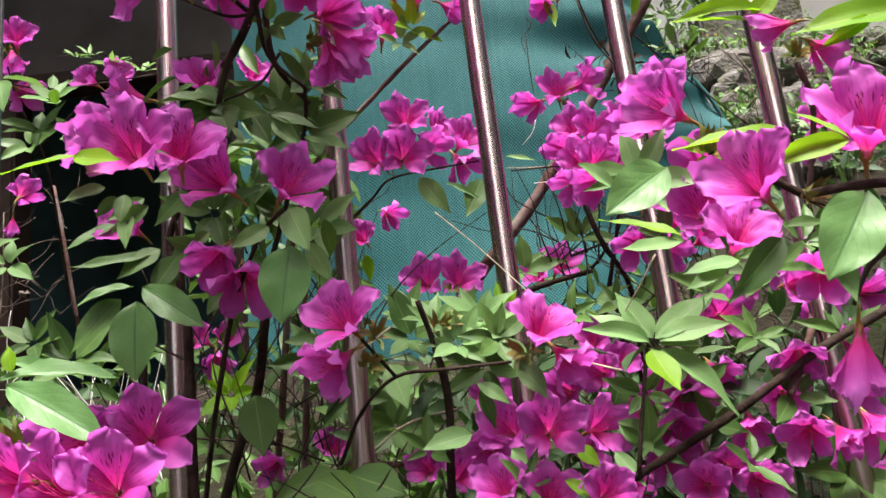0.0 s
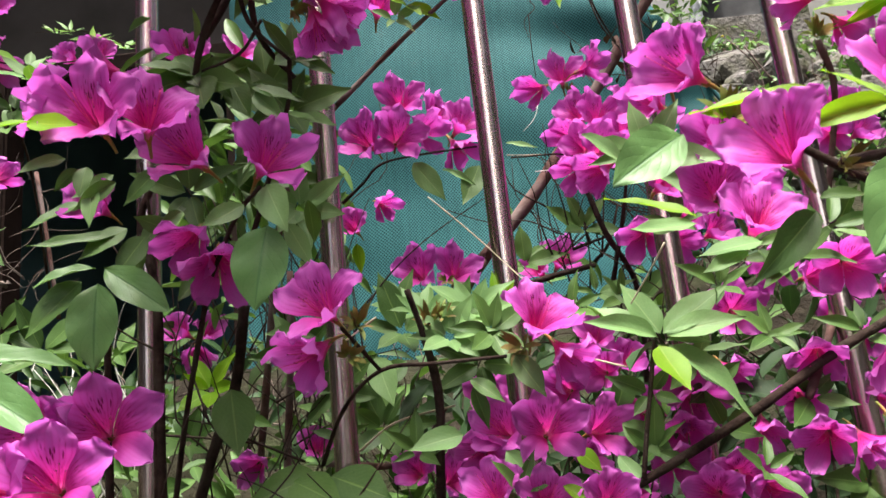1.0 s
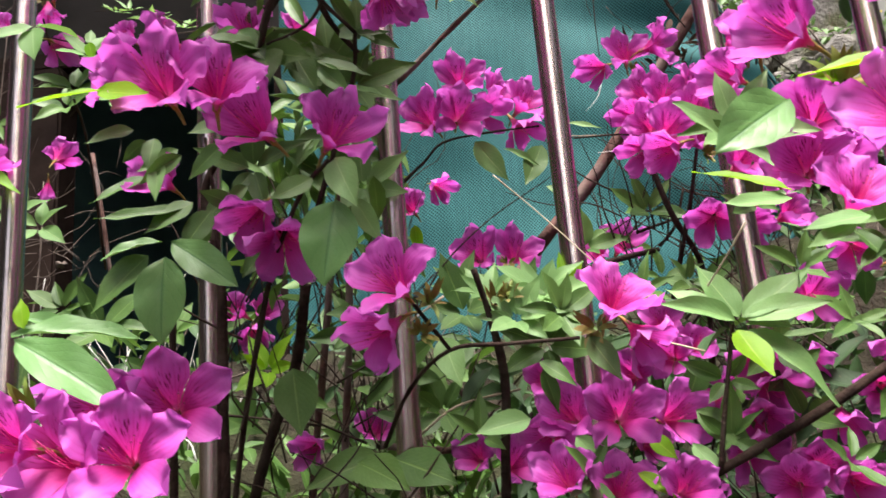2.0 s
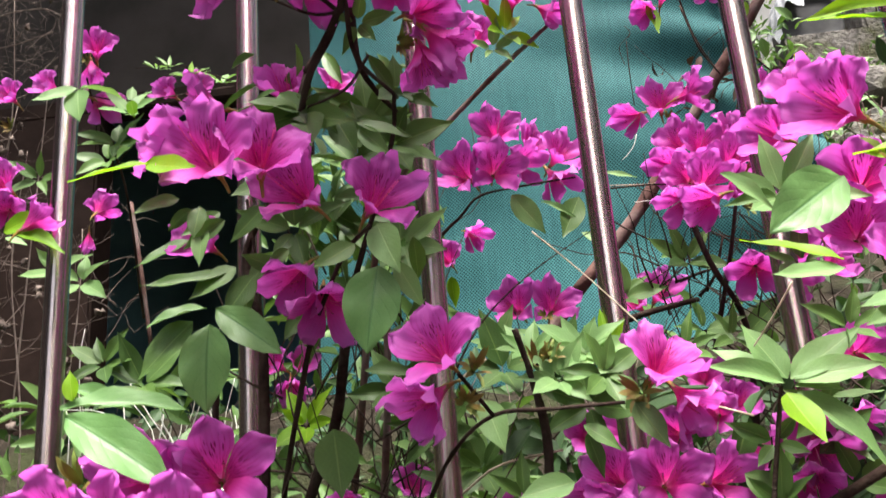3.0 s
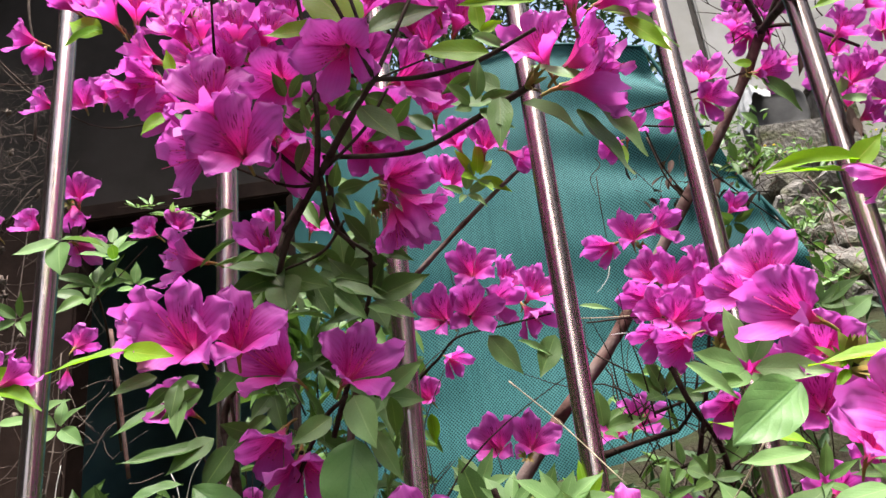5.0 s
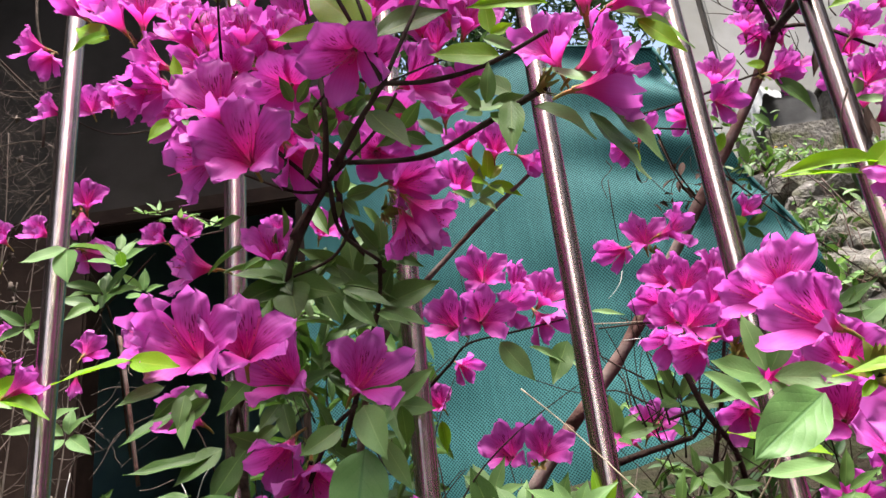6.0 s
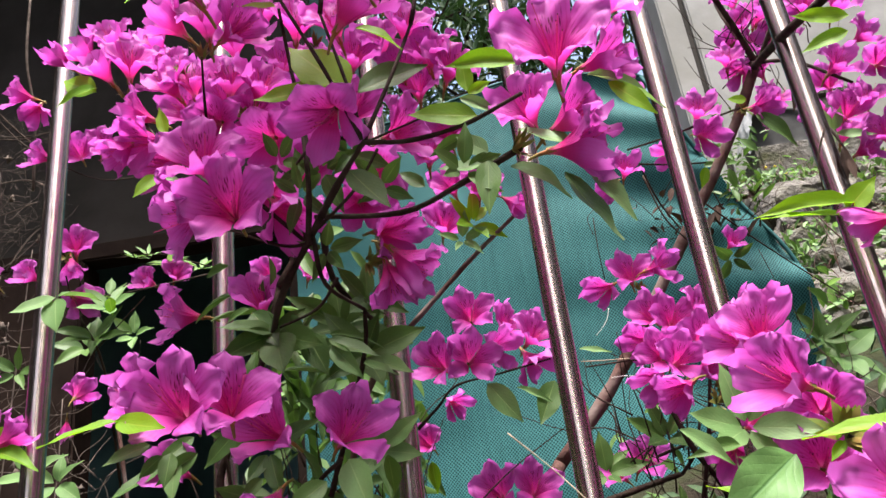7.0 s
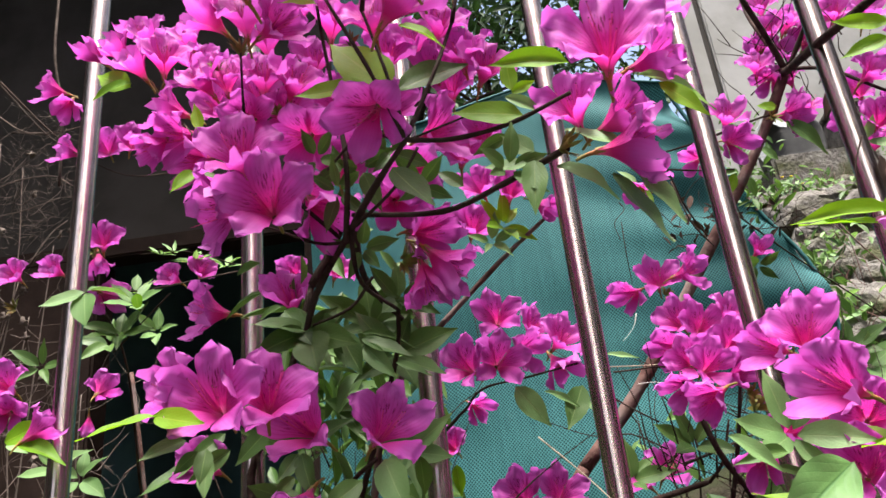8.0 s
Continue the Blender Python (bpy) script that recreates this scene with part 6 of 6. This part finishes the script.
branch(front, [(-0.184, 0.800, 1.658), (-0.207, 0.840, 1.586), (-0.255, 0.880, 1.489), (-0.365, 0.960, 1.170)], 0.005, 0.006, BARK, "branch")
branch(front, [(-0.260, 0.680, 1.618), (-0.268, 0.700, 1.559), (-0.275, 0.720, 1.494), (-0.299, 0.790, 1.170)], 0.003, 0.0035, BARK, "branch")
branch(front, [(-0.160, 0.900, 1.712), (-0.169, 0.920, 1.612), (-0.187, 0.950, 1.472), (-0.214, 0.995, 1.170)], 0.004, 0.0045, BARK_WARM, "branch")
branch(front, [(-0.127, 0.640, 1.714), (-0.154, 0.670, 1.702), (-0.184, 0.700, 1.662)], 0.0018, 0.002, BARK, "branch")
branch(low, [(-0.029, 0.740, 1.644), (-0.018, 0.760, 1.600), (-0.012, 0.780, 1.548), (-0.020, 0.800, 1.461), (-0.039, 0.847, 1.170)], 0.0028, 0.0055, BARK, "branch")
branch(low, [(-0.120, 0.800, 1.508), (-0.087, 0.720, 1.548), (-0.051, 0.680, 1.571), (-0.009, 0.680, 1.572), (0.046, 0.690, 1.573)], 0.002, 0.0014, BARK, "branch")
branch(low, [(-0.067, 0.600, 1.593), (-0.050, 0.660, 1.570)], 0.0016, 0.0016, BARK, "branch")
branch(low, [(-0.095, 0.850, 1.516), (-0.056, 0.830, 1.539), (0.001, 0.800, 1.547)], 0.0012, 0.001, STRAW, "branch")
branch(low, [(0.092, 0.740, 1.447), (0.140, 0.740, 1.466), (0.241, 0.750, 1.511), (0.332, 0.760, 1.558), (0.425, 0.770, 1.596)], 0.0034, 0.0049, BARK, "branch")
branch(low, [(0.145, 0.735, 1.471), (0.153, 0.735, 1.506), (0.170, 0.730, 1.578)], 0.0024, 0.0018, BARK, "branch")
branch(low, [(0.297, 0.760, 1.521), (0.351, 0.800, 1.594), (0.375, 0.820, 1.689), (0.389, 0.780, 1.796), (0.370, 0.750, 1.839)], 0.004, 0.003, BARK_WARM, "branch")
branch(right, [(0.189, 0.410, 1.611), (0.208, 0.400, 1.610), (0.230, 0.390, 1.607)], 0.002, 0.003, BARK, "branch")
branch(right, [(0.165, 0.460, 1.657), (0.182, 0.450, 1.641), (0.219, 0.440, 1.609), (0.242, 0.420, 1.591)], 0.0018, 0.003, BARK, "branch")
branch(right, [(0.211, 0.430, 1.554), (0.219, 0.420, 1.572), (0.234, 0.410, 1.583)], 0.0012, 0.0025, BARK, "branch")
branch(back, [(0.090, 1.020, 1.692), (0.134, 1.020, 1.702), (0.188, 1.040, 1.714)], 0.0042, 0.003, BARK, "branch")
branch(back, [(0.164, 1.040, 1.737), (0.206, 1.040, 1.748), (0.295, 1.100, 1.779)], 0.0022, 0.0014, BARK, "branch")
branch(back, [(0.181, 1.000, 1.709), (0.202, 1.000, 1.732), (0.218, 1.000, 1.775)], 0.0022, 0.0014, BARK, "branch")
# dry stalks and grass
branch(low, [(-0.004, 0.800, 1.745), (0.037, 0.800, 1.701), (0.084, 0.780, 1.639)], 0.0008, 0.0005, STRAW, "stalk")
branch(low, [(0.184, 0.700, 1.652), (0.169, 0.720, 1.628), (0.154, 0.740, 1.607)], 0.0008, 0.0006, STRAW, "stalk")
branch(low, [(-0.053, 0.700, 1.616), (-0.080, 0.700, 1.599)], 0.001, 0.0008, STRAW, "stalk")
branch(low, [(0.100, 0.720, 1.573), (0.138, 0.700, 1.556)], 0.001, 0.0008, STRAW, "stalk")
branch(left, [(-0.648, 1.300, 2.025), (-0.628, 1.300, 1.912), (-0.616, 1.320, 1.780)], 0.0035, 0.0035, BARK_WARM, "branch")
branch(left, [(-0.657, 1.000, 2.576), (-0.652, 1.000, 2.451), (-0.643, 1.020, 2.358), (-0.654, 1.050, 2.248)], 0.0022, 0.0022, DRY, "branch")
branch(left, [(-0.737, 1.000, 2.419), (-0.665, 1.000, 2.334), (-0.626, 1.000, 2.292)], 0.0015, 0.0012, BARK, "branch")
branch(low, [(-0.335, 0.980, 1.561), (-0.281, 0.980, 1.552), (-0.215, 0.980, 1.539)], 0.0016, 0.0016, BARK, "branch")
branch(low, [(-0.138, 0.900, 1.511), (-0.086, 0.920, 1.502), (-0.043, 0.940, 1.502)], 0.004, 0.004, BARK_WARM, "branch")
branch(back, [(0.663, 1.600, 2.263), (0.698, 1.600, 2.194), (0.733, 1.600, 2.140)], 0.002, 0.0012, BARK_WARM, "branch")
branch(back, [(0.634, 1.600, 2.281), (0.680, 1.600, 2.210), (0.683, 1.600, 2.111)], 0.0016, 0.001, BARK_WARM, "branch")
leaf(back, (0.371, 0.785, 1.975), (0.367, 0.785, 1.940), (0.38, -0.91, -0.18), "d", 0.8)
leaf(back, (0.373, 0.785, 1.962), (0.370, 0.780, 1.934), (-0.32, -0.94, -0.10), "d", 0.7)
leaf(back, (0.444, 1.000, 2.185), (0.436, 1.000, 2.146), (0.38, -0.91, -0.18), "d", 0.7)
leaf(right, (0.379, 0.760, 1.837), (0.376, 0.760, 1.813), (0.33, -0.94, -0.07), "d", 0.8)
# leaves among the low flowers
rosette(low, (0.117, 0.800, 1.622), (-0.23, -0.86, 0.45), 0.042, 5, "m", 0.9, 300, 0.85)
rosette(low, (0.187, 0.800, 1.515), (0.38, -0.84, 0.38), 0.042, 5, "m", 0.9, 302, 0.85)
rosette(low, (0.285, 0.780, 1.577), (0.08, -0.90, 0.44), 0.042, 5, "m", 0.9, 304, 0.85)
rosette(low, (0.365, 0.780, 1.572), (-0.23, -0.86, 0.45), 0.042, 5, "m", 0.9, 306, 0.85)
rosette(low, (0.243, 0.740, 1.467), (0.38, -0.84, 0.38), 0.042, 5, "m", 0.9, 308, 0.85)
rosette(low, (0.163, 0.760, 1.491), (-0.23, -0.86, 0.45), 0.042, 5, "m", 0.9, 312, 0.85)
rosette(low, (0.044, 0.700, 1.472), (0.38, -0.84, 0.38), 0.042, 5, "m", 0.9, 314, 0.85)
rosette(low, (-0.036, 0.800, 1.509), (0.08, -0.90, 0.44), 0.042, 5, "m", 0.9, 316, 0.85)
rosette(low, (-0.105, 0.850, 1.529), (-0.23, -0.86, 0.45), 0.042, 5, "m", 0.9, 318, 0.85)
rosette(low, (0.223, 0.620, 1.623), (0.38, -0.84, 0.38), 0.042, 5, "m", 0.9, 320, 0.85)
rosette(low, (0.251, 0.620, 1.611), (-0.23, -0.86, 0.45), 0.042, 5, "m", 0.9, 321, 0.85)
rosette(low, (0.237, 0.750, 1.620), (0.08, -0.90, 0.44), 0.042, 5, "m", 0.9, 322, 0.85)
rosette(low, (0.268, 0.600, 1.626), (0.38, -0.84, 0.38), 0.042, 5, "m", 0.9, 323, 0.85)
rosette(low, (0.211, 0.750, 1.678), (-0.23, -0.86, 0.45), 0.042, 5, "m", 0.9, 324, 0.85)
rosette(low, (0.183, 0.900, 1.644), (0.38, -0.84, 0.38), 0.042, 5, "m", 0.9, 326, 0.85)
rosette(low, (0.168, 0.950, 1.662), (0.08, -0.90, 0.44), 0.042, 5, "m", 0.9, 328, 0.85)
branch(back, [(0.156, 1.050, 2.092), (0.161, 1.050, 2.079), (0.145, 1.050, 2.062), (0.148, 1.050, 2.036)], 0.0007, 0.0005, None, "stalk")
branch(back, [(0.140, 1.000, 1.915), (0.135, 1.000, 1.901), (0.126, 1.000, 1.890), (0.118, 1.000, 1.883)], 0.0006, 0.0003, PALE_STALK, "stalk")
branch(back, [(0.094, 1.000, 1.854), (0.124, 1.000, 1.851), (0.170, 1.000, 1.848)], 0.0007, 0.0005, STRAW, "stalk")
branch(back, [(0.126, 1.000, 1.829), (0.152, 1.000, 1.827), (0.193, 1.000, 1.807)], 0.0007, 0.0004, PALE_STALK, "stalk")
leaf(back, (0.095, 1.000, 1.870), (0.134, 1.000, 1.862), (0.15, -0.86, 0.48), "p", 0.45)
rosette(front, (-0.117, 0.600, 1.936), (0.29, -0.90, -0.32), 0.04, 5, "m", 0.9, 51, 1)
rosette(front, (-0.136, 0.600, 1.918), (-0.15, -0.91, -0.38), 0.035, 5, "m", 0.9, 52, 1)
rosette(front, (-0.090, 0.580, 1.935), (0.39, -0.89, -0.22), 0.035, 4, "m", 0.9, 53, 1)
rosette(front, (-0.153, 0.600, 1.952), (0.10, -0.99, -0.10), 0.03, 4, "m", 0.9, 54, 1)
rosette(front, (-0.069, 0.580, 1.902), (0.28, -0.86, -0.42), 0.035, 4, "m", 0.9, 55, 1)
rosette(front, (-0.128, 0.640, 1.885), (0.08, -0.95, -0.31), 0.035, 5, "m", 0.9, 56, 1)
rosette(front, (-0.004, 0.500, 1.861), (0.33, -0.94, -0.09), 0.03, 5, "m", 0.9, 57, 1)
branch(front, [(-0.071, 0.525, 1.909), (-0.106, 0.550, 1.935), (-0.144, 0.600, 1.940)], 0.0016, 0.0014, BARK, "branch")
branch(front, [(-0.133, 0.600, 1.873), (-0.125, 0.580, 1.916), (-0.128, 0.580, 1.979)], 0.0026, 0.0018, BARK, "branch")
branch(front, [(-0.124, 0.600, 1.886), (-0.087, 0.570, 1.899), (-0.066, 0.560, 1.924)], 0.0016, 0.0012, BARK, "branch")
leaf(back, (0.180, 1.000, 2.089), (0.182, 0.990, 2.037), (0.28, -0.93, -0.23), "y", 0.9)
leaf(back, (0.175, 1.000, 2.091), (0.154, 1.000, 2.117), (0.13, -0.96, 0.23), "p", 0.8)

# ---------------------------------------------------------------- shaded depth of the shrubs
clump(front, "foliage", (-0.26, 0.74, 1.62), (-0.10, 0.95, 1.98), 60, 0.05, LEAF, 11)
clump(front, "foliage", (-0.29, 0.92, 1.80), (-0.13, 1.15, 1.92), 110, 0.055, LEAF, 65)
clump(front, "foliage", (-0.24, 0.96, 1.34), (-0.03, 1.25, 1.62), 120, 0.055, LEAF, 18)
clump(front, "foliage", (-0.34, 0.98, 1.60), (-0.12, 1.25, 1.88), 130, 0.045, LEAF, 19)
tangle(front, "twig_tangle", (-0.34, 0.95, 1.50), (-0.12, 1.2, 1.78), 45, 0.18, 0.0012, BARK, 28, 1.0)
tangle(front, "twig_tangle", (-0.26, 0.92, 1.30), (-0.02, 1.2, 1.55), 45, 0.18, 0.0013, BARK, 26, 1.0)
clump(left, "foliage", (-0.85, 1.0, 1.50), (-0.35, 1.35, 1.72), 130, 0.05, LEAF, 12)
# low and back clumps in the dimmed green have their shade in the colour
clump(low, "foliage", (-0.02, 0.90, 1.22), (0.65, 1.25, 1.56), 430, 0.055, LEAF_DIMMED, 13)
clump(low, "foliage", (-0.10, 1.22, 1.32), (0.65, 1.50, 1.62), 320, 0.055, LEAF_DIMMED, 67)
clump(low, "foliage", (-0.50, 0.95, 1.22), (-0.02, 1.45, 1.54), 280, 0.06, LEAF, 17)
clump(low, "foliage", (-0.10, 0.80, 1.46), (0.55, 1.05, 1.64), 60, 0.055, LEAF_DIMMED, 14)
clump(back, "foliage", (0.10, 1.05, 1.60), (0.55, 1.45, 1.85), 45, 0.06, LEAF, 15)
clump(low, "foliage", (0.16, 1.08, 1.50), (0.72, 1.42, 1.70), 150, 0.055, LEAF_DIMMED, 66)
clump(back, "foliage", (0.50, 1.15, 1.70), (1.00, 1.80, 2.05), 110, 0.05, LEAF_DIMMED, 16)
tangle(back, "twig_tangle", (0.12, 0.98, 1.55), (0.38, 1.15, 1.80), 100, 0.14, 0.0011, BARK, 21)
tangle(back, "twig_tangle", (0.39, 1.06, 2.24), (0.53, 1.14, 2.39), 30, 0.11, 0.0010, BARK, 29, 0.4)
tangle(front, "twig_tangle", (-0.32, 0.72, 1.25), (-0.08, 0.95, 1.65), 40, 0.16, 0.0012, BARK, 22)
tangle(low, "twig_tangle", (0.10, 0.85, 1.25), (0.62, 1.15, 1.50), 60, 0.20, 0.0013, BARK, 27, 1.0)
tangle(left, "dry_stalk_tangle", (-1.20, 1.34, 1.98), (-0.86, 1.55, 2.60), 70, 0.10, 0.0006, DRY, 23, 0.1)
tangle(left, "dry_stalk_tangle", (-1.03, 1.36, 2.51), (-0.87, 1.48, 2.66), 90, 0.055, 0.0004, DRY, 33, 0.1)
tangle(left, "dry_stalk_tangle", (-1.01, 1.36, 2.35), (-0.87, 1.48, 2.48), 100, 0.055, 0.0004, DRY, 34, 0.1)
branch(left, [(-1.013, 1.400, 2.487), (-0.954, 1.400, 2.500), (-0.888, 1.400, 2.497), (-0.843, 1.400, 2.466)], 0.0016, 0.0010, DRY, "branch")
branch(left, [(-1.004, 1.400, 2.421), (-0.940, 1.400, 2.427), (-0.871, 1.400, 2.444)], 0.0014, 0.0009, DRY, "branch")
branch(left, [(-1.016, 1.380, 2.653), (-0.941, 1.380, 2.598), (-0.837, 1.380, 2.590)], 0.0014, 0.0010, DRY, "branch")
branch(left, [(-0.907, 1.380, 2.293), (-0.868, 1.380, 2.353), (-0.836, 1.380, 2.378)], 0.0014, 0.0010, DRY, "branch")
tangle(left, "dry_stalk_tangle", (-1.05, 1.4, 1.80), (-0.70, 1.55, 2.1), 60, 0.12, 0.0007, DRY, 25, 0.1)
tangle(low, "dry_stalk_tangle", (-0.72, 1.2, 1.45), (-0.45, 1.32, 1.62), 45, 0.16, 0.0016, PALE_STALK, 24, 1.2)


# ---------------------------------------------------------------- hillside plants and far trees
rng = random.Random(31)
for i in range(46):
    y = rng.uniform(2.4, 4.5)
    x = rng.uniform(0.6, 1.2) + (y - 2.0) * rng.uniform(0.15, 0.75)
    z = bank_height(x, y)
    herb = tagged(new("bank_herb"), "small green weed rooted between the stones", "weed", "weeds on the stony bank")
    herb.location = (x, y, z)
    s = rng.uniform(0.06, 0.15)
    clump(herb, "foliage", (x - s, y - s, z), (x + s, y + s * 0.5, z + s * 1.3), rng.randint(30, 60), 0.055, rng.choice((LEAF, LEAF_DIMMED, LEAF, LEAF_PALE)), 100 + i)
    if i % 9 == 0:
        for k in range(3):
            bm = bmesh.new()
            bmesh.ops.create_icosphere(bm, subdivisions=1, radius=0.009, matrix=Matrix.LocRotScale((x + rng.uniform(-s, s), y - s * 0.8, z + s * rng.uniform(1.0, 1.5)), None, (1, 1, 0.6)))
            part("blossom", bm, YELLOW, herb, "small yellow blossom")
    tangle(herb, "stalk_tangle", (x - s, y - s, z - 0.03), (x + s, y, z + 0.02), 7, s * 1.3, 0.0020, BARK_WARM, 200 + i, 0.8)


def far_tree(x, y, z, height, seed):
    rng = random.Random(seed)
    tree = tagged(new("tree"), "leafy green tree far above the bank", "tree", "trees above the bank")
    tree.location = (x, y, z)
    part("trunk", tube(bmesh.new(), [(x, y, z - 0.3), (x + 0.1, y, z + height * 0.4), (x + 0.05, y, z + height * 0.9)], 0.11, 0.04, 8, 5, 0.2), BARK, tree)
    for k in range(13):
        a, h = rng.uniform(0, math.tau), height * rng.uniform(0.25, 0.9)
        n = height * rng.uniform(0.18, 0.34)
        tip = Vector((x + math.cos(a) * n, y + math.sin(a) * n, z + h + n * 0.4))
        part("limb", tube(bmesh.new(), [(x + 0.07, y, z + h), (Vector((x, y, z + h)) + tip) / 2 + Vector((0, 0, 0.1)), tip], 0.035, 0.012, 6, 4, 0.2), BARK, tree)
        r = height * rng.uniform(0.14, 0.22)
        clump(tree, "crown", tip - Vector((r, r, r * 0.7)), tip + Vector((r, r, r * 0.8)), 300, 0.20, LEAF_DIMMED, seed * 50 + k)
    return tree


far_tree(-0.9, 9.6, 4.0, 6.2, 1)
far_tree(0.15, 10.6, 4.2, 6.6, 2)
far_tree(1.25, 12.0, 4.6, 7.0, 3)


# ---------------------------------------------------------------- things at the foot of the concrete wall
tub = tagged(new("storage_tub"), "dark grey plastic tub lying on its side", "tub")
tub.location = (1.98, 4.95, 4.10)
bm = bmesh.new()
rings = []
for r, y in ((0.15, 5.14), (0.185, 4.90), (0.192, 4.90), (0.192, 4.89), (0.178, 4.885), (0.166, 4.90), (0.10, 4.895)):
    rings.append([bm.verts.new((2.02 + r * 1.08 * math.copysign(abs(math.cos(a)) ** 0.5, math.cos(a)), y, 4.215 + r * 0.82 * math.copysign(abs(math.sin(a)) ** 0.5, math.sin(a)))) for a in (math.tau * k / 24 for k in range(24))])
for a, b in zip(rings, rings[1:]):
    for k in range(24):
        bm.faces.new((a[k], a[(k + 1) % 24], b[(k + 1) % 24], b[k]))
bm.faces.new(rings[-1])
bm.faces.new(rings[0][::-1])
part("body", bm, TUB, tub)

sheet = tagged(new("plastic_sheet"), "crumpled pale plastic sheet draped over the tub", "plastic sheet")
sheet.location = (1.9, 4.85, 4.3)
bm = grid(bmesh.new(), 34, 20, lambda u, v: Vector((1.77 + 0.20 * u, 4.80 + 0.26 * v, 4.40 + 0.03 * math.sin(u * 5) - 0.28 * max(0, 0.5 - u) / 0.5 - 0.10 * max(0, 0.22 - v) / 0.22)) + Vector([0.022 * noise.noise(Vector((u * 6, v * 5, k * 7))) for k in range(3)]))
part("sheet", bm, CLOTH, sheet)

block = tagged(new("concrete_block"), "weathered grey-brown concrete block on the bank", "block")
block.location = (1.93, 4.9, 3.9)
part("body", box(bmesh.new(), (1.80, 4.76, 3.55), (2.32, 5.15, 4.055), 0.02), STONE, block, "", False)

stone = tagged(new("grey_boulder"), "smooth rounded grey boulder on the slope", "boulder")
stone.location = (1.16, 2.6, 2.2)
boulder((1.17, 2.62, 2.30), (0.15, 0.14, 0.13), 77, stone)

litter = tagged(new("leaf_litter"), "dead leaves and vine caught on the net", "dead leaves")
litter.location = (0.52, 2.14, 2.5)
clump(litter, "dead_foliage", (0.42, 2.10, 2.46), (0.78, 2.17, 2.57), 46, 0.05, DEAD, 61)
clump(litter, "dead_foliage", (0.66, 2.08, 2.50), (0.80, 2.16, 2.66), 34, 0.05, LEAF, 62)
tangle(litter, "twig_tangle", (0.40, 2.12, 2.40), (0.85, 2.16, 2.60), 18, 0.16, 0.0014, BARK, 63, 0.0)

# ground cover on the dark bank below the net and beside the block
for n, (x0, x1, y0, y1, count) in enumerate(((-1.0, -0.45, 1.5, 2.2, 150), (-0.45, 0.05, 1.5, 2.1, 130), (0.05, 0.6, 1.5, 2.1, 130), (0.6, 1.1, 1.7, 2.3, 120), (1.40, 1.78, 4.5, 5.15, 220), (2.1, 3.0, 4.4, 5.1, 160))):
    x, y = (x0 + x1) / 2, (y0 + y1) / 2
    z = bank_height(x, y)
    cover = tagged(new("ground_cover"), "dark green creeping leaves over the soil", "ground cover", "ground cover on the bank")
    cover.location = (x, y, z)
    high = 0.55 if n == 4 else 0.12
    clump(cover, "foliage", (x0, y0, z - 0.08), (x1, y1, z + high), count, 0.06, LEAF_DIMMED if n < 4 else LEAF, 400 + n)
    tangle(cover, "twig_tangle", (x0, y0, z - 0.08), (x1, y1, z + 0.02), 22, 0.15, 0.0016, DRY, 420 + n, 0.7)

pillar = tagged(new("concrete_pillar"), "short weathered concrete pillar beside the tub", "pillar")
pillar.location = (2.40, 5.0, 3.9)
part("shaft", box(bmesh.new(), (2.325, 4.86, 3.7), (2.52, 5.15, 4.40), 0.02), STONE, pillar, "", False)
part("cap", box(bmesh.new(), (2.31, 4.84, 4.403), (2.535, 5.17, 4.44), 0.008), STONE, pillar, "", False)

for n, (x, y, tall, lean) in enumerate(((-0.98, 1.36, 1.02, 0.02), (-0.93, 1.42, 0.80, 0.03), (-0.88, 1.38, 0.66, -0.03), (-1.02, 1.45, 0.95, 0.06), (-0.84, 1.42, 0.48, 0.02), (-0.96, 1.33, 0.58, -0.02), (-0.99, 1.40, 0.75, 0.05), (-0.90, 1.36, 0.40, -0.04))):
    dry_weed((x, y, bank_height(x, y)), tall + 0.25, lean, 700 + n)
